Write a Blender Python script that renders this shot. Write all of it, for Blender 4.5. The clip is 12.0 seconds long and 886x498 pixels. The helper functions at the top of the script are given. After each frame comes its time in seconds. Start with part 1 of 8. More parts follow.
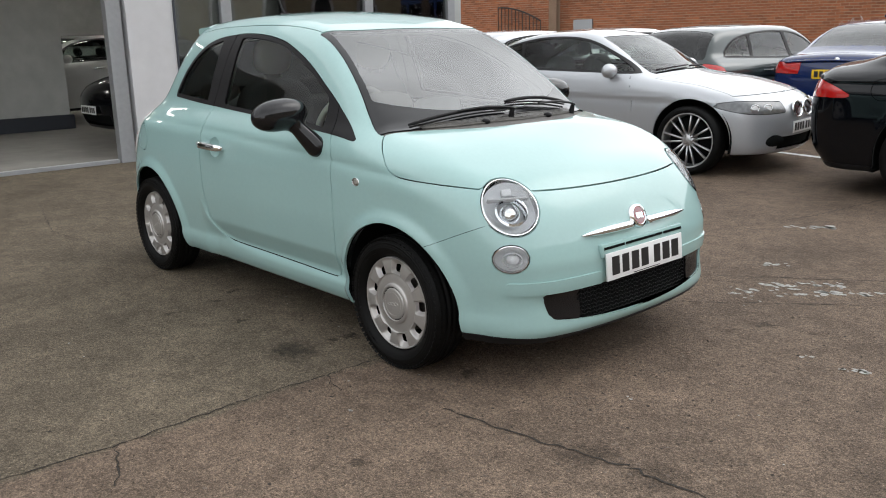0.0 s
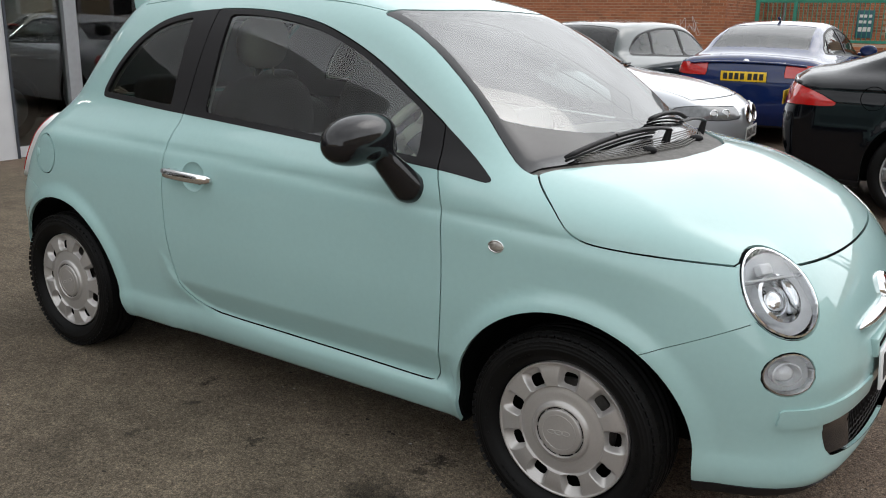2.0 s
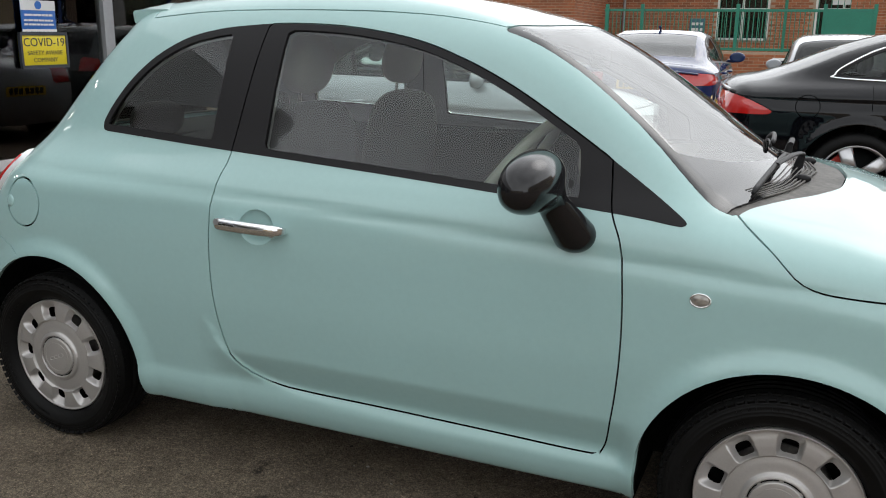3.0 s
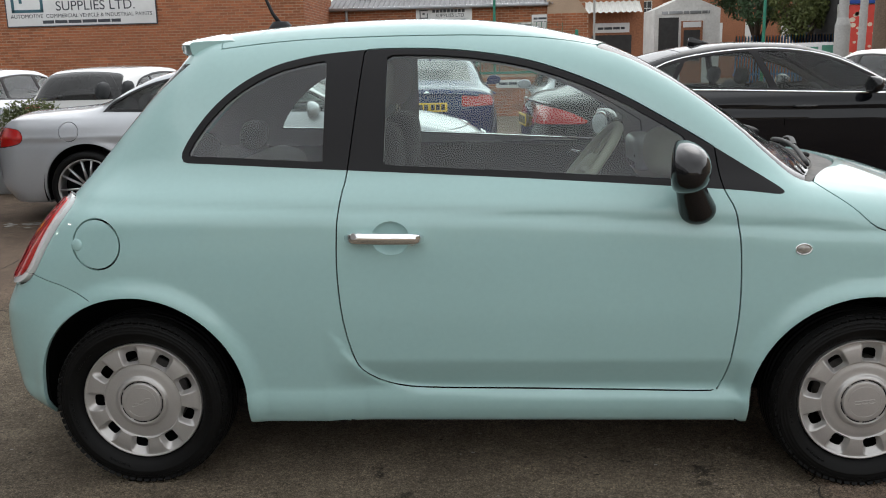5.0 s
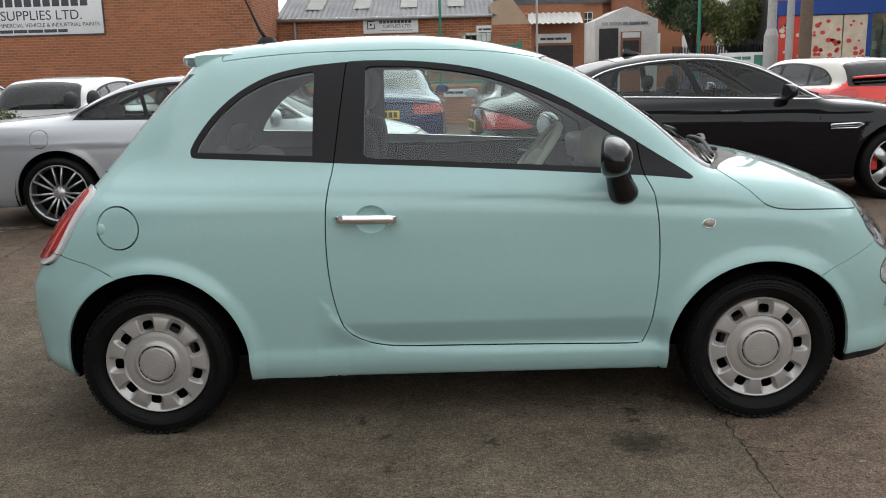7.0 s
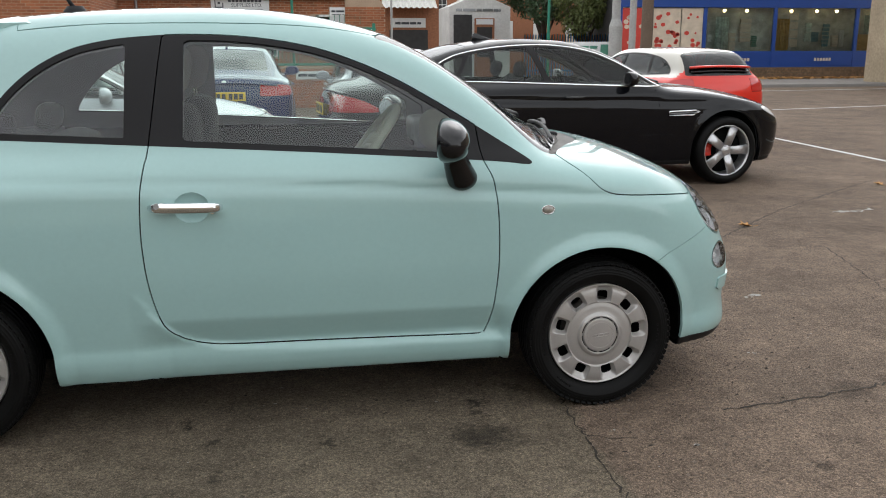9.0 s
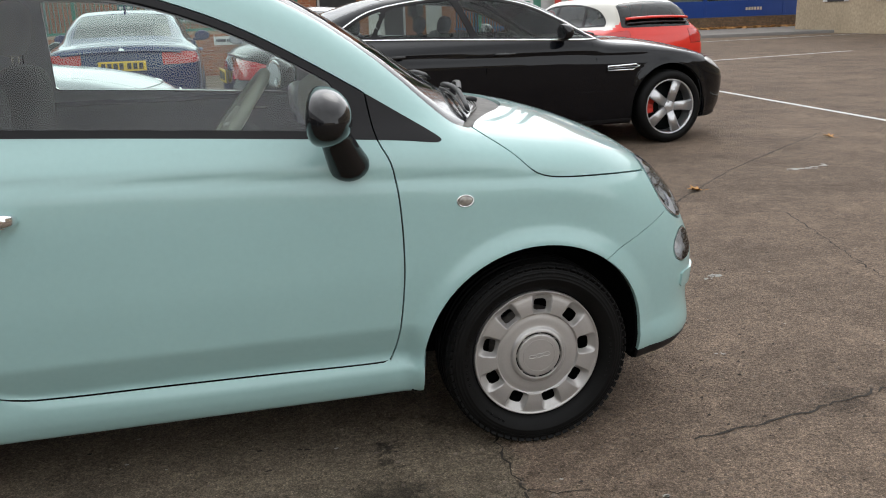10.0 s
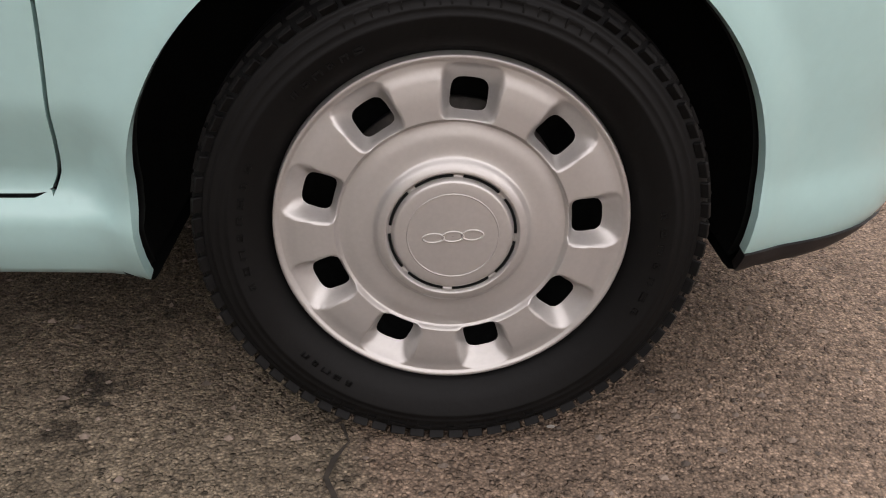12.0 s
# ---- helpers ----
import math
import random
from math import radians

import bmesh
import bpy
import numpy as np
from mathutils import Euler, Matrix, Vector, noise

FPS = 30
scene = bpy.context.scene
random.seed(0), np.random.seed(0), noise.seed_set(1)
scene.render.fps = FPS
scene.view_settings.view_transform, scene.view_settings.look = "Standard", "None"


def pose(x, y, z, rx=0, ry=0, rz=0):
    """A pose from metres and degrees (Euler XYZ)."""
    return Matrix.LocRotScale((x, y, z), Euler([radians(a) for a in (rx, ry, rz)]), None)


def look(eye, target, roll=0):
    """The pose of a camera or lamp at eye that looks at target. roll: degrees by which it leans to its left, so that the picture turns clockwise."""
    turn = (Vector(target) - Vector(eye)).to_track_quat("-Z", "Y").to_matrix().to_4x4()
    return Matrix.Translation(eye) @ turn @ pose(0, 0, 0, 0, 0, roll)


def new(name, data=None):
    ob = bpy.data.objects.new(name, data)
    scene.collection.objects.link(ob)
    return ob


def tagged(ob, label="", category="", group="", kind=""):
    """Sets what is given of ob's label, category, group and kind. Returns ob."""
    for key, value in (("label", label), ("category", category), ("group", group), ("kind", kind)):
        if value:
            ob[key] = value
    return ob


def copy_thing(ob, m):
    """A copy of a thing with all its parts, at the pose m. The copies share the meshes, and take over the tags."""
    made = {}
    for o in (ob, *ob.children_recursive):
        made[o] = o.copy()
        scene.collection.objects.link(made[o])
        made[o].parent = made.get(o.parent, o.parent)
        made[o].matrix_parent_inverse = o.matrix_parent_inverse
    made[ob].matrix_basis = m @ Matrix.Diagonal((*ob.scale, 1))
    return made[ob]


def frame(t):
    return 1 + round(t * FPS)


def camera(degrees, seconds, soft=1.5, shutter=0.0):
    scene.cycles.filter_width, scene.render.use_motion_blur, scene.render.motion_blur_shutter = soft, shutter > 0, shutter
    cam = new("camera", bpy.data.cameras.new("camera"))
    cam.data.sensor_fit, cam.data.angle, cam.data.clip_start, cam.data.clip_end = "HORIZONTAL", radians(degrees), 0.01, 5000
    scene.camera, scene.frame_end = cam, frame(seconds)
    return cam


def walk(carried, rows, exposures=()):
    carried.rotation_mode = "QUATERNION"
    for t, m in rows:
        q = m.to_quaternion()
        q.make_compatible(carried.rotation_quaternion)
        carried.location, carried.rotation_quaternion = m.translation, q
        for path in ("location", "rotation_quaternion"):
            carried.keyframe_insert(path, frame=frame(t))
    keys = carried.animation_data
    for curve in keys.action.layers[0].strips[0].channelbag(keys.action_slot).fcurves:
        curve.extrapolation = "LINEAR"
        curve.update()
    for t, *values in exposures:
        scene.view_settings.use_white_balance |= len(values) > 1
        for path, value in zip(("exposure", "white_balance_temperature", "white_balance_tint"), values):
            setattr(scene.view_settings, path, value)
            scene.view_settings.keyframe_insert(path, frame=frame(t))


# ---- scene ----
cam = camera(54.6, 12.0, soft=1.0)
METRES, EYE, TILT, LEAN, TURN = 8.0, 1.5, 0.0, 0.0, 0.0
PATH = [
    (0, (3.837, -2.899, 1.365), (2.39, -1.607, 0.881), -1.3),
    (0.5, (3.477, -2.856, 1.352), (2.103, -1.482, 0.877), -0.5),
    (1, (3.056, -2.826, 1.379), (1.743, -1.393, 0.905), -0.7),
    (1.5, (2.586, -2.72, 1.376), (1.308, -1.26, 0.895), -0.2),
    (2, (2.092, -2.727, 1.361), (0.996, -1.134, 0.848), 1.0),
    (2.5, (1.606, -2.754, 1.358), (0.778, -1.009, 0.838), 0.2),
    (3, (1.132, -2.791, 1.375), (0.37, -1.008, 0.884), 0.8),
    (3.2, (0.931, -2.835, 1.371), (0.232, -1.029, 0.874), 1.2),
    (4.8, (0.02, -3.23, 1.346), (-0.13, -1.283, 0.916), -1.6),
    (5, (0.008, -3.359, 1.343), (-0.112, -1.408, 0.92), -1.4),
    (5.5, (-0.046, -3.632, 1.345), (-0.134, -1.68, 0.918), -1.3),
    (6, (-0.078, -3.829, 1.336), (-0.142, -1.876, 0.906), -1.5),
    (6.5, (-0.066, -3.882, 1.34), (-0.124, -1.929, 0.913), -1.5),
    (7, (-0.055, -3.9, 1.346), (-0.052, -1.941, 0.941), -1.5),
    (8.8, (0.015, -3.815, 1.34), (0.301, -1.881, 0.918), -0.6),
    (9, (0.045, -3.738, 1.324), (0.372, -1.815, 0.88), -0.2),
    (9.5, (0.118, -3.398, 1.295), (0.508, -1.497, 0.811), -0.7),
    (10, (0.325, -3.038, 1.278), (0.775, -1.163, 0.747), -1.9),
    (10.5, (0.605, -2.621, 1.249), (1.008, -0.755, 0.654), -0.1),
    (11, (0.906, -2.142, 1.195), (1.14, -0.295, 0.464), 3.2),
    (11.5, (1.098, -1.737, 0.912), (1.195, 0.072, 0.065), 3.9),
    (12, (1.103, -1.613, 0.711), (1.181, 0.148, -0.234), 1.7),
]
EXPOSURES = [(0, 0.14, 6500, 10), (1.5, 0.09, 6500, 10), (2.5, 0.03, 6500, 10), (9.5, 0.12, 6500, 10), (10.2, 0.2, 6500, 10), (11, 0.25, 6550, 10), (11.5, 0.3, 6700, 13), (12, 0.72, 7000, 20)]
walk(cam, [(t, look(eye, target, roll)) for t, eye, target, roll in PATH], exposures=EXPOSURES)


# ---- world, sun, exposure ----
world = bpy.data.worlds.new("overcast_sky")
scene.world = world
world.use_nodes = True
SUN_UP, SUN_ROUND = 46.0, 25.0


def build_world():
    nt = world.node_tree
    nt.nodes.clear()
    out = nt.nodes.new("ShaderNodeOutputWorld")
    bg = nt.nodes.new("ShaderNodeBackground")
    bg.inputs["Strength"].default_value = 0.206
    sky = nt.nodes.new("ShaderNodeTexSky")
    sky.sky_type, sky.sun_disc = "NISHITA", False
    sky.sun_elevation, sky.sun_rotation = radians(SUN_UP), radians(SUN_ROUND)
    sky.air_density, sky.dust_density, sky.ozone_density = 1.0, 3.0, 1.0
    hsv = nt.nodes.new("ShaderNodeHueSaturation")
    hsv.inputs["Saturation"].default_value = 0.12
    tc = nt.nodes.new("ShaderNodeTexCoord")
    cl = nt.nodes.new("ShaderNodeTexNoise")
    cl.inputs["Scale"].default_value, cl.inputs["Detail"].default_value = 2.2, 6.0
    cl.inputs["Roughness"].default_value = 0.55
    ramp = nt.nodes.new("ShaderNodeMapRange")
    ramp.inputs["From Min"].default_value, ramp.inputs["From Max"].default_value = 0.3, 0.72
    ramp.inputs["To Min"].default_value, ramp.inputs["To Max"].default_value = 0.72, 1.32
    mul = nt.nodes.new("ShaderNodeVectorMath")
    mul.operation = "SCALE"
    nt.links.new(tc.outputs["Generated"], cl.inputs["Vector"])
    nt.links.new(cl.outputs["Fac"], ramp.inputs["Value"])
    # the cloud cover: thin and pale near the horizon, heavier overhead
    sep = nt.nodes.new("ShaderNodeSeparateXYZ")
    nt.links.new(tc.outputs["Generated"], sep.inputs[0])
    up = nt.nodes.new("ShaderNodeMapRange")
    up.inputs["From Min"].default_value, up.inputs["From Max"].default_value = 0.0, 1.0
    up.inputs["To Min"].default_value, up.inputs["To Max"].default_value = 8.6, 6.4
    nt.links.new(sep.outputs["Z"], up.inputs["Value"])
    # the veiled sun brightens the cloud round it
    toward = nt.nodes.new("ShaderNodeVectorMath")
    toward.operation = "DOT_PRODUCT"
    toward.inputs[1].default_value = (math.sin(radians(SUN_ROUND)) * math.cos(radians(SUN_UP)), math.cos(radians(SUN_ROUND)) * math.cos(radians(SUN_UP)), math.sin(radians(SUN_UP)))
    nt.links.new(tc.outputs["Generated"], toward.inputs[0])
    halo = nt.nodes.new("ShaderNodeMapRange")
    halo.interpolation_type = "SMOOTHSTEP"
    halo.inputs["From Min"].default_value, halo.inputs["From Max"].default_value = 0.45, 1.0
    halo.inputs["To Min"].default_value, halo.inputs["To Max"].default_value = 1.0, 1.42
    nt.links.new(toward.outputs["Value"], halo.inputs["Value"])
    lit = nt.nodes.new("ShaderNodeMath")
    lit.operation = "MULTIPLY"
    nt.links.new(up.outputs["Result"], lit.inputs[0])
    nt.links.new(halo.outputs["Result"], lit.inputs[1])
    cover = nt.nodes.new("ShaderNodeVectorMath")
    cover.operation = "SCALE"
    cover.inputs[0].default_value = (0.97, 1.0, 1.03)
    nt.links.new(lit.outputs[0], cover.inputs["Scale"])
    veil = nt.nodes.new("ShaderNodeMix")
    veil.data_type = "VECTOR"
    veil.inputs[0].default_value = 0.81
    nt.links.new(sky.outputs["Color"], hsv.inputs["Color"])
    nt.links.new(hsv.outputs["Color"], veil.inputs[4])
    nt.links.new(cover.outputs["Vector"], veil.inputs[5])
    nt.links.new(veil.outputs[1], mul.inputs[0])
    nt.links.new(ramp.outputs["Result"], mul.inputs["Scale"])
    nt.links.new(mul.outputs["Vector"], bg.inputs["Color"])
    nt.links.new(bg.outputs["Background"], out.inputs["Surface"])


build_world()
sun = new("sun", bpy.data.lights.new("sun", "SUN"))
sun.data.energy, sun.data.angle, sun.data.color = 0.2, radians(30), (1.0, 0.96, 0.9)
_e, _r = radians(SUN_UP), radians(SUN_ROUND)
sun.matrix_world = look((0, 0, 30), Vector((0, 0, 30)) - Vector((math.sin(_r) * math.cos(_e), math.cos(_r) * math.cos(_e), math.sin(_e))))


# ---- materials ----
def material(name, color, rough=0.5, metal=0.0, grain=0.0, scale=40.0, big=0.0, big_scale=2.0, bump=0.0, bump_scale=0.0, coat=0.0,
             random_tint=0.0, spec=0.5, tint=None):
    """A surface with variation at two scales: grain (fine) and big (stains, wear), and fine relief."""
    m = bpy.data.materials.new(name)
    m.use_nodes = True
    nt = m.node_tree
    b = nt.nodes["Principled BSDF"]
    b.inputs["Roughness"].default_value, b.inputs["Metallic"].default_value = rough, metal
    b.inputs["Specular IOR Level"].default_value = spec
    b.inputs["Coat Weight"].default_value, b.inputs["Coat Roughness"].default_value = coat, 0.03
    link = nt.links.new
    tc = nt.nodes.new("ShaderNodeTexCoord")
    base = nt.nodes.new("ShaderNodeRGB")
    base.outputs[0].default_value = (*color, 1)
    last = base.outputs[0]

    def vary(last, noise_scale, amount, detail):
        n = nt.nodes.new("ShaderNodeTexNoise")
        n.inputs["Scale"].default_value, n.inputs["Detail"].default_value = noise_scale, detail
        link(tc.outputs["Object"], n.inputs["Vector"])
        r = nt.nodes.new("ShaderNodeMapRange")
        r.inputs["From Min"].default_value, r.inputs["From Max"].default_value = 0.28, 0.72
        r.inputs["To Min"].default_value, r.inputs["To Max"].default_value = 1 - amount, 1 + amount
        link(n.outputs["Fac"], r.inputs["Value"])
        s = nt.nodes.new("ShaderNodeVectorMath")
        s.operation = "SCALE"
        link(last, s.inputs[0])
        link(r.outputs["Result"], s.inputs["Scale"])
        return s.outputs["Vector"], n.outputs["Fac"]

    fac = None
    if grain:
        last, fac = vary(last, scale, grain, 4.0)
    if big:
        last, _ = vary(last, big_scale, big, 5.0)
    if random_tint:
        oi = nt.nodes.new("ShaderNodeObjectInfo")
        r = nt.nodes.new("ShaderNodeMapRange")
        r.inputs["To Min"].default_value, r.inputs["To Max"].default_value = 1 - random_tint, 1 + random_tint
        link(oi.outputs["Random"], r.inputs["Value"])
        s = nt.nodes.new("ShaderNodeVectorMath")
        s.operation = "SCALE"
        link(last, s.inputs[0])
        link(r.outputs["Result"], s.inputs["Scale"])
        last = s.outputs["Vector"]
    link(last, b.inputs["Base Color"])
    if bump:
        n = nt.nodes.new("ShaderNodeTexNoise")
        n.inputs["Scale"].default_value, n.inputs["Detail"].default_value = bump_scale or scale, 5.0
        link(tc.outputs["Object"], n.inputs["Vector"])
        bp = nt.nodes.new("ShaderNodeBump")
        bp.inputs["Strength"].default_value, bp.inputs["Distance"].default_value = 1.0, bump
        link(n.outputs["Fac"], bp.inputs["Height"])
        link(bp.outputs["Normal"], b.inputs["Normal"])
    return m


def glass(name, tint=(0.86, 0.9, 0.88), ior=1.5, rough=0.0):
    """A pane: it lets light through, tinted, and mirrors by Fresnel."""
    m = bpy.data.materials.new(name)
    m.use_nodes = True
    nt = m.node_tree
    nt.nodes.clear()
    out = nt.nodes.new("ShaderNodeOutputMaterial")
    tr = nt.nodes.new("ShaderNodeBsdfTransparent")
    tr.inputs["Color"].default_value = (*tint, 1)
    gl = nt.nodes.new("ShaderNodeBsdfGlossy")
    gl.inputs["Roughness"].default_value = rough
    fr = nt.nodes.new("ShaderNodeFresnel")
    fr.inputs["IOR"].default_value = ior
    mx = nt.nodes.new("ShaderNodeMixShader")
    nt.links.new(fr.outputs["Fac"], mx.inputs["Fac"])
    nt.links.new(tr.outputs["BSDF"], mx.inputs[1])
    nt.links.new(gl.outputs["BSDF"], mx.inputs[2])
    nt.links.new(mx.outputs["Shader"], out.inputs["Surface"])
    return m


def glow(name, color, strength):
    m = bpy.data.materials.new(name)
    m.use_nodes = True
    b = m.node_tree.nodes["Principled BSDF"]
    b.inputs["Base Color"].default_value = (*color, 1)
    b.inputs["Emission Color"].default_value = (*color, 1)
    b.inputs["Emission Strength"].default_value = strength
    return m


def paint(name, color, flake=0.0, rough=0.35, spec=0.5, coat=1.0):
    m = material(name, color, rough=rough, spec=spec, metal=flake, coat=coat, grain=0.015, scale=60, big=0.02, big_scale=3)
    return m


MINT = paint("mint_paint", (0.326, 0.498, 0.484), rough=0.4, spec=0.12)
BLACK_TRIM = material("black_trim", (0.010, 0.0095, 0.0105), rough=0.5, spec=0.22, grain=0.1, scale=300, bump=0.0002)
BLACK_GLOSS = material("black_gloss", (0.008, 0.008, 0.009), rough=0.13, grain=0.05, coat=0.3, spec=0.3)
DARK_LINING = material("dark_lining", (0.032, 0.034, 0.036), rough=0.8, grain=0.1, scale=200)
WELL = material("wheel_well_lining", (0.008, 0.009, 0.009), rough=0.95, spec=0.05, grain=0.2, scale=90)
RUBBER = material("tyre_rubber", (0.0042, 0.0042, 0.0042), rough=0.55, grain=0.15, scale=120, bump=0.0004, big=0.25, big_scale=8, spec=0.14)
CHROME = material("chrome", (0.82, 0.83, 0.84), rough=0.08, metal=1.0)
PALE_LINING = material("pale_grey_headlining", (0.34, 0.35, 0.33), rough=0.9, grain=0.06, scale=220, bump=0.0003)
CAP_SILVER = material("hub_cap_silver", (0.44, 0.425, 0.41), rough=0.36, metal=0.55, grain=0.03, scale=200, big=0.04, big_scale=12)
GLASS = glass("car_glass", (0.80, 0.88, 0.85), 1.7)
SCREEN_GLASS = glass("windscreen_glass", (0.56, 0.60, 0.58), 2.8, 0.03)
CLEAR = glass("clear_lens", (0.95, 0.96, 0.97))
WEATHERED = material("weathered_black", (0.10, 0.094, 0.086), rough=0.7, grain=0.25, scale=60, big=0.3, big_scale=9, bump=0.001)
CREAM = material("ivory_plastic", (0.55, 0.54, 0.44), rough=0.5, grain=0.03, scale=90)
SEAT_GREY = material("dark_seat_cloth", (0.045, 0.046, 0.046), rough=0.9, grain=0.15, scale=260, bump=0.0005)


# ---- shaping tools ----
def curve(points, soft=0.0, lo=None, hi=None):
    """A smooth function of one variable through the points, as a dense table."""
    p = sorted(points)
    xs, ys = np.array([a for a, _ in p], float), np.array([b for _, b in p], float)
    n = len(xs)
    d = np.diff(ys) / np.diff(xs)
    m = np.zeros(n)
    m[0], m[-1] = d[0], d[-1]
    for i in range(1, n - 1):
        if d[i - 1] * d[i] > 0:
            w1, w2 = 2 * (xs[i + 1] - xs[i]) + xs[i] - xs[i - 1], xs[i + 1] - xs[i] + 2 * (xs[i] - xs[i - 1])
            m[i] = (w1 + w2) / (w1 / d[i - 1] + w2 / d[i])
    t = np.linspace(xs[0], xs[-1], 2600)
    k = np.clip(np.searchsorted(xs, t) - 1, 0, n - 2)
    h = xs[k + 1] - xs[k]
    s = (t - xs[k]) / h
    v = ys[k] * (1 + 2 * s) * (1 - s) ** 2 + m[k] * h * s * (1 - s) ** 2 + ys[k + 1] * s * s * (3 - 2 * s) + m[k + 1] * h * s * s * (s - 1)
    if soft:
        r = max(2, int(soft / (t[1] - t[0])))
        w = np.hanning(2 * r + 3)[1:-1]
        pad = np.concatenate([v[0] - (v[1] - v[0]) * np.arange(r, 0, -1), v, v[-1] + (v[-1] - v[-2]) * np.arange(1, r + 1)])
        v = np.convolve(pad, w / w.sum(), "valid")
    return lambda x: np.interp(x, t, v)


def smax(a, b, k):
    h = np.maximum(k - np.abs(a - b), 0) / k
    return np.maximum(a, b) + h * h * k * 0.25


def surface(field, lo, hi, h):
    """Quads on the zero level of field(x, y, z) in a box, drawn onto the level; with normals from the slope."""
    n = [int(round((b - a) / h)) + 1 for a, b in zip(lo, hi)]
    ax = [a + h * np.arange(k) for a, k in zip(lo, n)]
    v = field(*np.meshgrid(*ax, indexing="ij"))
    neg = v < 0
    total, count = np.zeros([k - 1 for k in n] + [3]), np.zeros([k - 1 for k in n])
    faces = []
    for a in range(3):
        s0, s1 = [slice(None)] * 3, [slice(None)] * 3
        s0[a], s1[a] = slice(0, -1), slice(1, None)
        cross = neg[tuple(s0)] != neg[tuple(s1)]
        i = np.argwhere(cross)
        va, vb = v[tuple(s0)][cross], v[tuple(s1)][cross]
        p = i.astype(float)
        p[:, a] += va / (va - vb)
        b, c = (a + 1) % 3, (a + 2) % 3
        cells = []
        for db, dc in ((0, 0), (1, 0), (1, 1), (0, 1)):
            j = i.copy()
            j[:, b] -= db
            j[:, c] -= dc
            ok = (j[:, b] >= 0) & (j[:, c] >= 0) & (j[:, b] < n[b] - 1) & (j[:, c] < n[c] - 1)
            np.add.at(total, tuple(j[ok].T), p[ok])
            np.add.at(count, tuple(j[ok].T), 1)
            cells.append((j, ok))
        good = np.all([ok for _, ok in cells], axis=0)
        idx = np.stack([np.ravel_multi_index(j[good].T, [k - 1 for k in n]) for j, _ in cells], 1)
        flip = va[good] > 0
        idx[flip] = idx[flip][:, ::-1]
        faces.append(idx)
    faces = np.concatenate(faces)
    used, inv = np.unique(faces, return_inverse=True)
    q = inv.reshape(faces.shape)
    cell = np.array(np.unravel_index(used, [k - 1 for k in n])).T
    P = total[tuple(cell.T)] / count[tuple(cell.T)][:, None] * h + np.array(lo)
    for _ in range(4):
        f, g = field(*P.T), slope(field, P)
        P -= (f / np.maximum((g * g).sum(1), 0.1))[:, None] * g
    T = np.concatenate([q[:, [0, 1, 2]], q[:, [0, 2, 3]]])
    return P, T


def slope(field, P, e=0.009):
    g = np.empty_like(P)
    for a in range(3):
        d = np.zeros(3)
        d[a] = e
        g[:, a] = (field(*(P + d).T) - field(*(P - d).T)) / (2 * e)
    return g


def split(P, T, tag, f, bit):
    """Cuts the triangles along the zero level of f (a value per vertex); those on its negative side get the bit."""
    f = np.where(np.abs(f) < 1e-6, 1e-6, f)
    s = f < 0
    st = s[T]
    k = st.sum(1)
    whole = (k == 0) | (k == 3)
    newT, newtag = [T[whole]], [tag[whole] | np.where(k[whole] == 3, bit, 0)]
    M, mt, ms = T[~whole], tag[~whole], st[~whole]
    if len(M):
        one = ms.sum(1) == 1
        lone = np.where(one, ms.argmax(1), (~ms).argmax(1))
        r = np.arange(len(M))
        a, b, c = M[r, lone], M[r, (lone + 1) % 3], M[r, (lone + 2) % 3]
        e = np.concatenate([np.stack([a, b], 1), np.stack([a, c], 1)])
        e.sort(axis=1)
        u, inv = np.unique(e, axis=0, return_inverse=True)
        inv = inv.ravel()
        w = f[u[:, 0]] / (f[u[:, 0]] - f[u[:, 1]])
        Q = P[u[:, 0]] + w[:, None] * (P[u[:, 1]] - P[u[:, 0]])
        i, j = len(P) + inv[:len(M)], len(P) + inv[len(M):]
        P = np.concatenate([P, Q])
        t_in, t_out = np.where(one, bit, 0), np.where(one, 0, bit)
        newT += [np.stack([a, i, j], 1), np.stack([i, b, c], 1), np.stack([i, c, j], 1)]
        newtag += [mt | t_in, mt | t_out, mt | t_out]
    return P, np.concatenate(newT), np.concatenate(newtag)


def loop(points, n=10, closed=True):
    """A smooth closed outline through the points (Catmull-Rom)."""
    p = [np.array(q, float) for q in points]
    out = []
    m = len(p)
    for i in range(m if closed else m - 1):
        a, b, c, d = (p[(i - 1) % m], p[i], p[(i + 1) % m], p[(i + 2) % m]) if closed else (p[max(i - 1, 0)], p[i], p[i + 1], p[min(i + 2, m - 1)])
        for s in np.arange(n) / n:
            out.append(0.5 * (2 * b + (c - a) * s + (2 * a - 5 * b + 4 * c - d) * s * s + (3 * b - a - 3 * c + d) * s ** 3))
    if not closed:
        out.append(p[-1])
    return np.array(out)


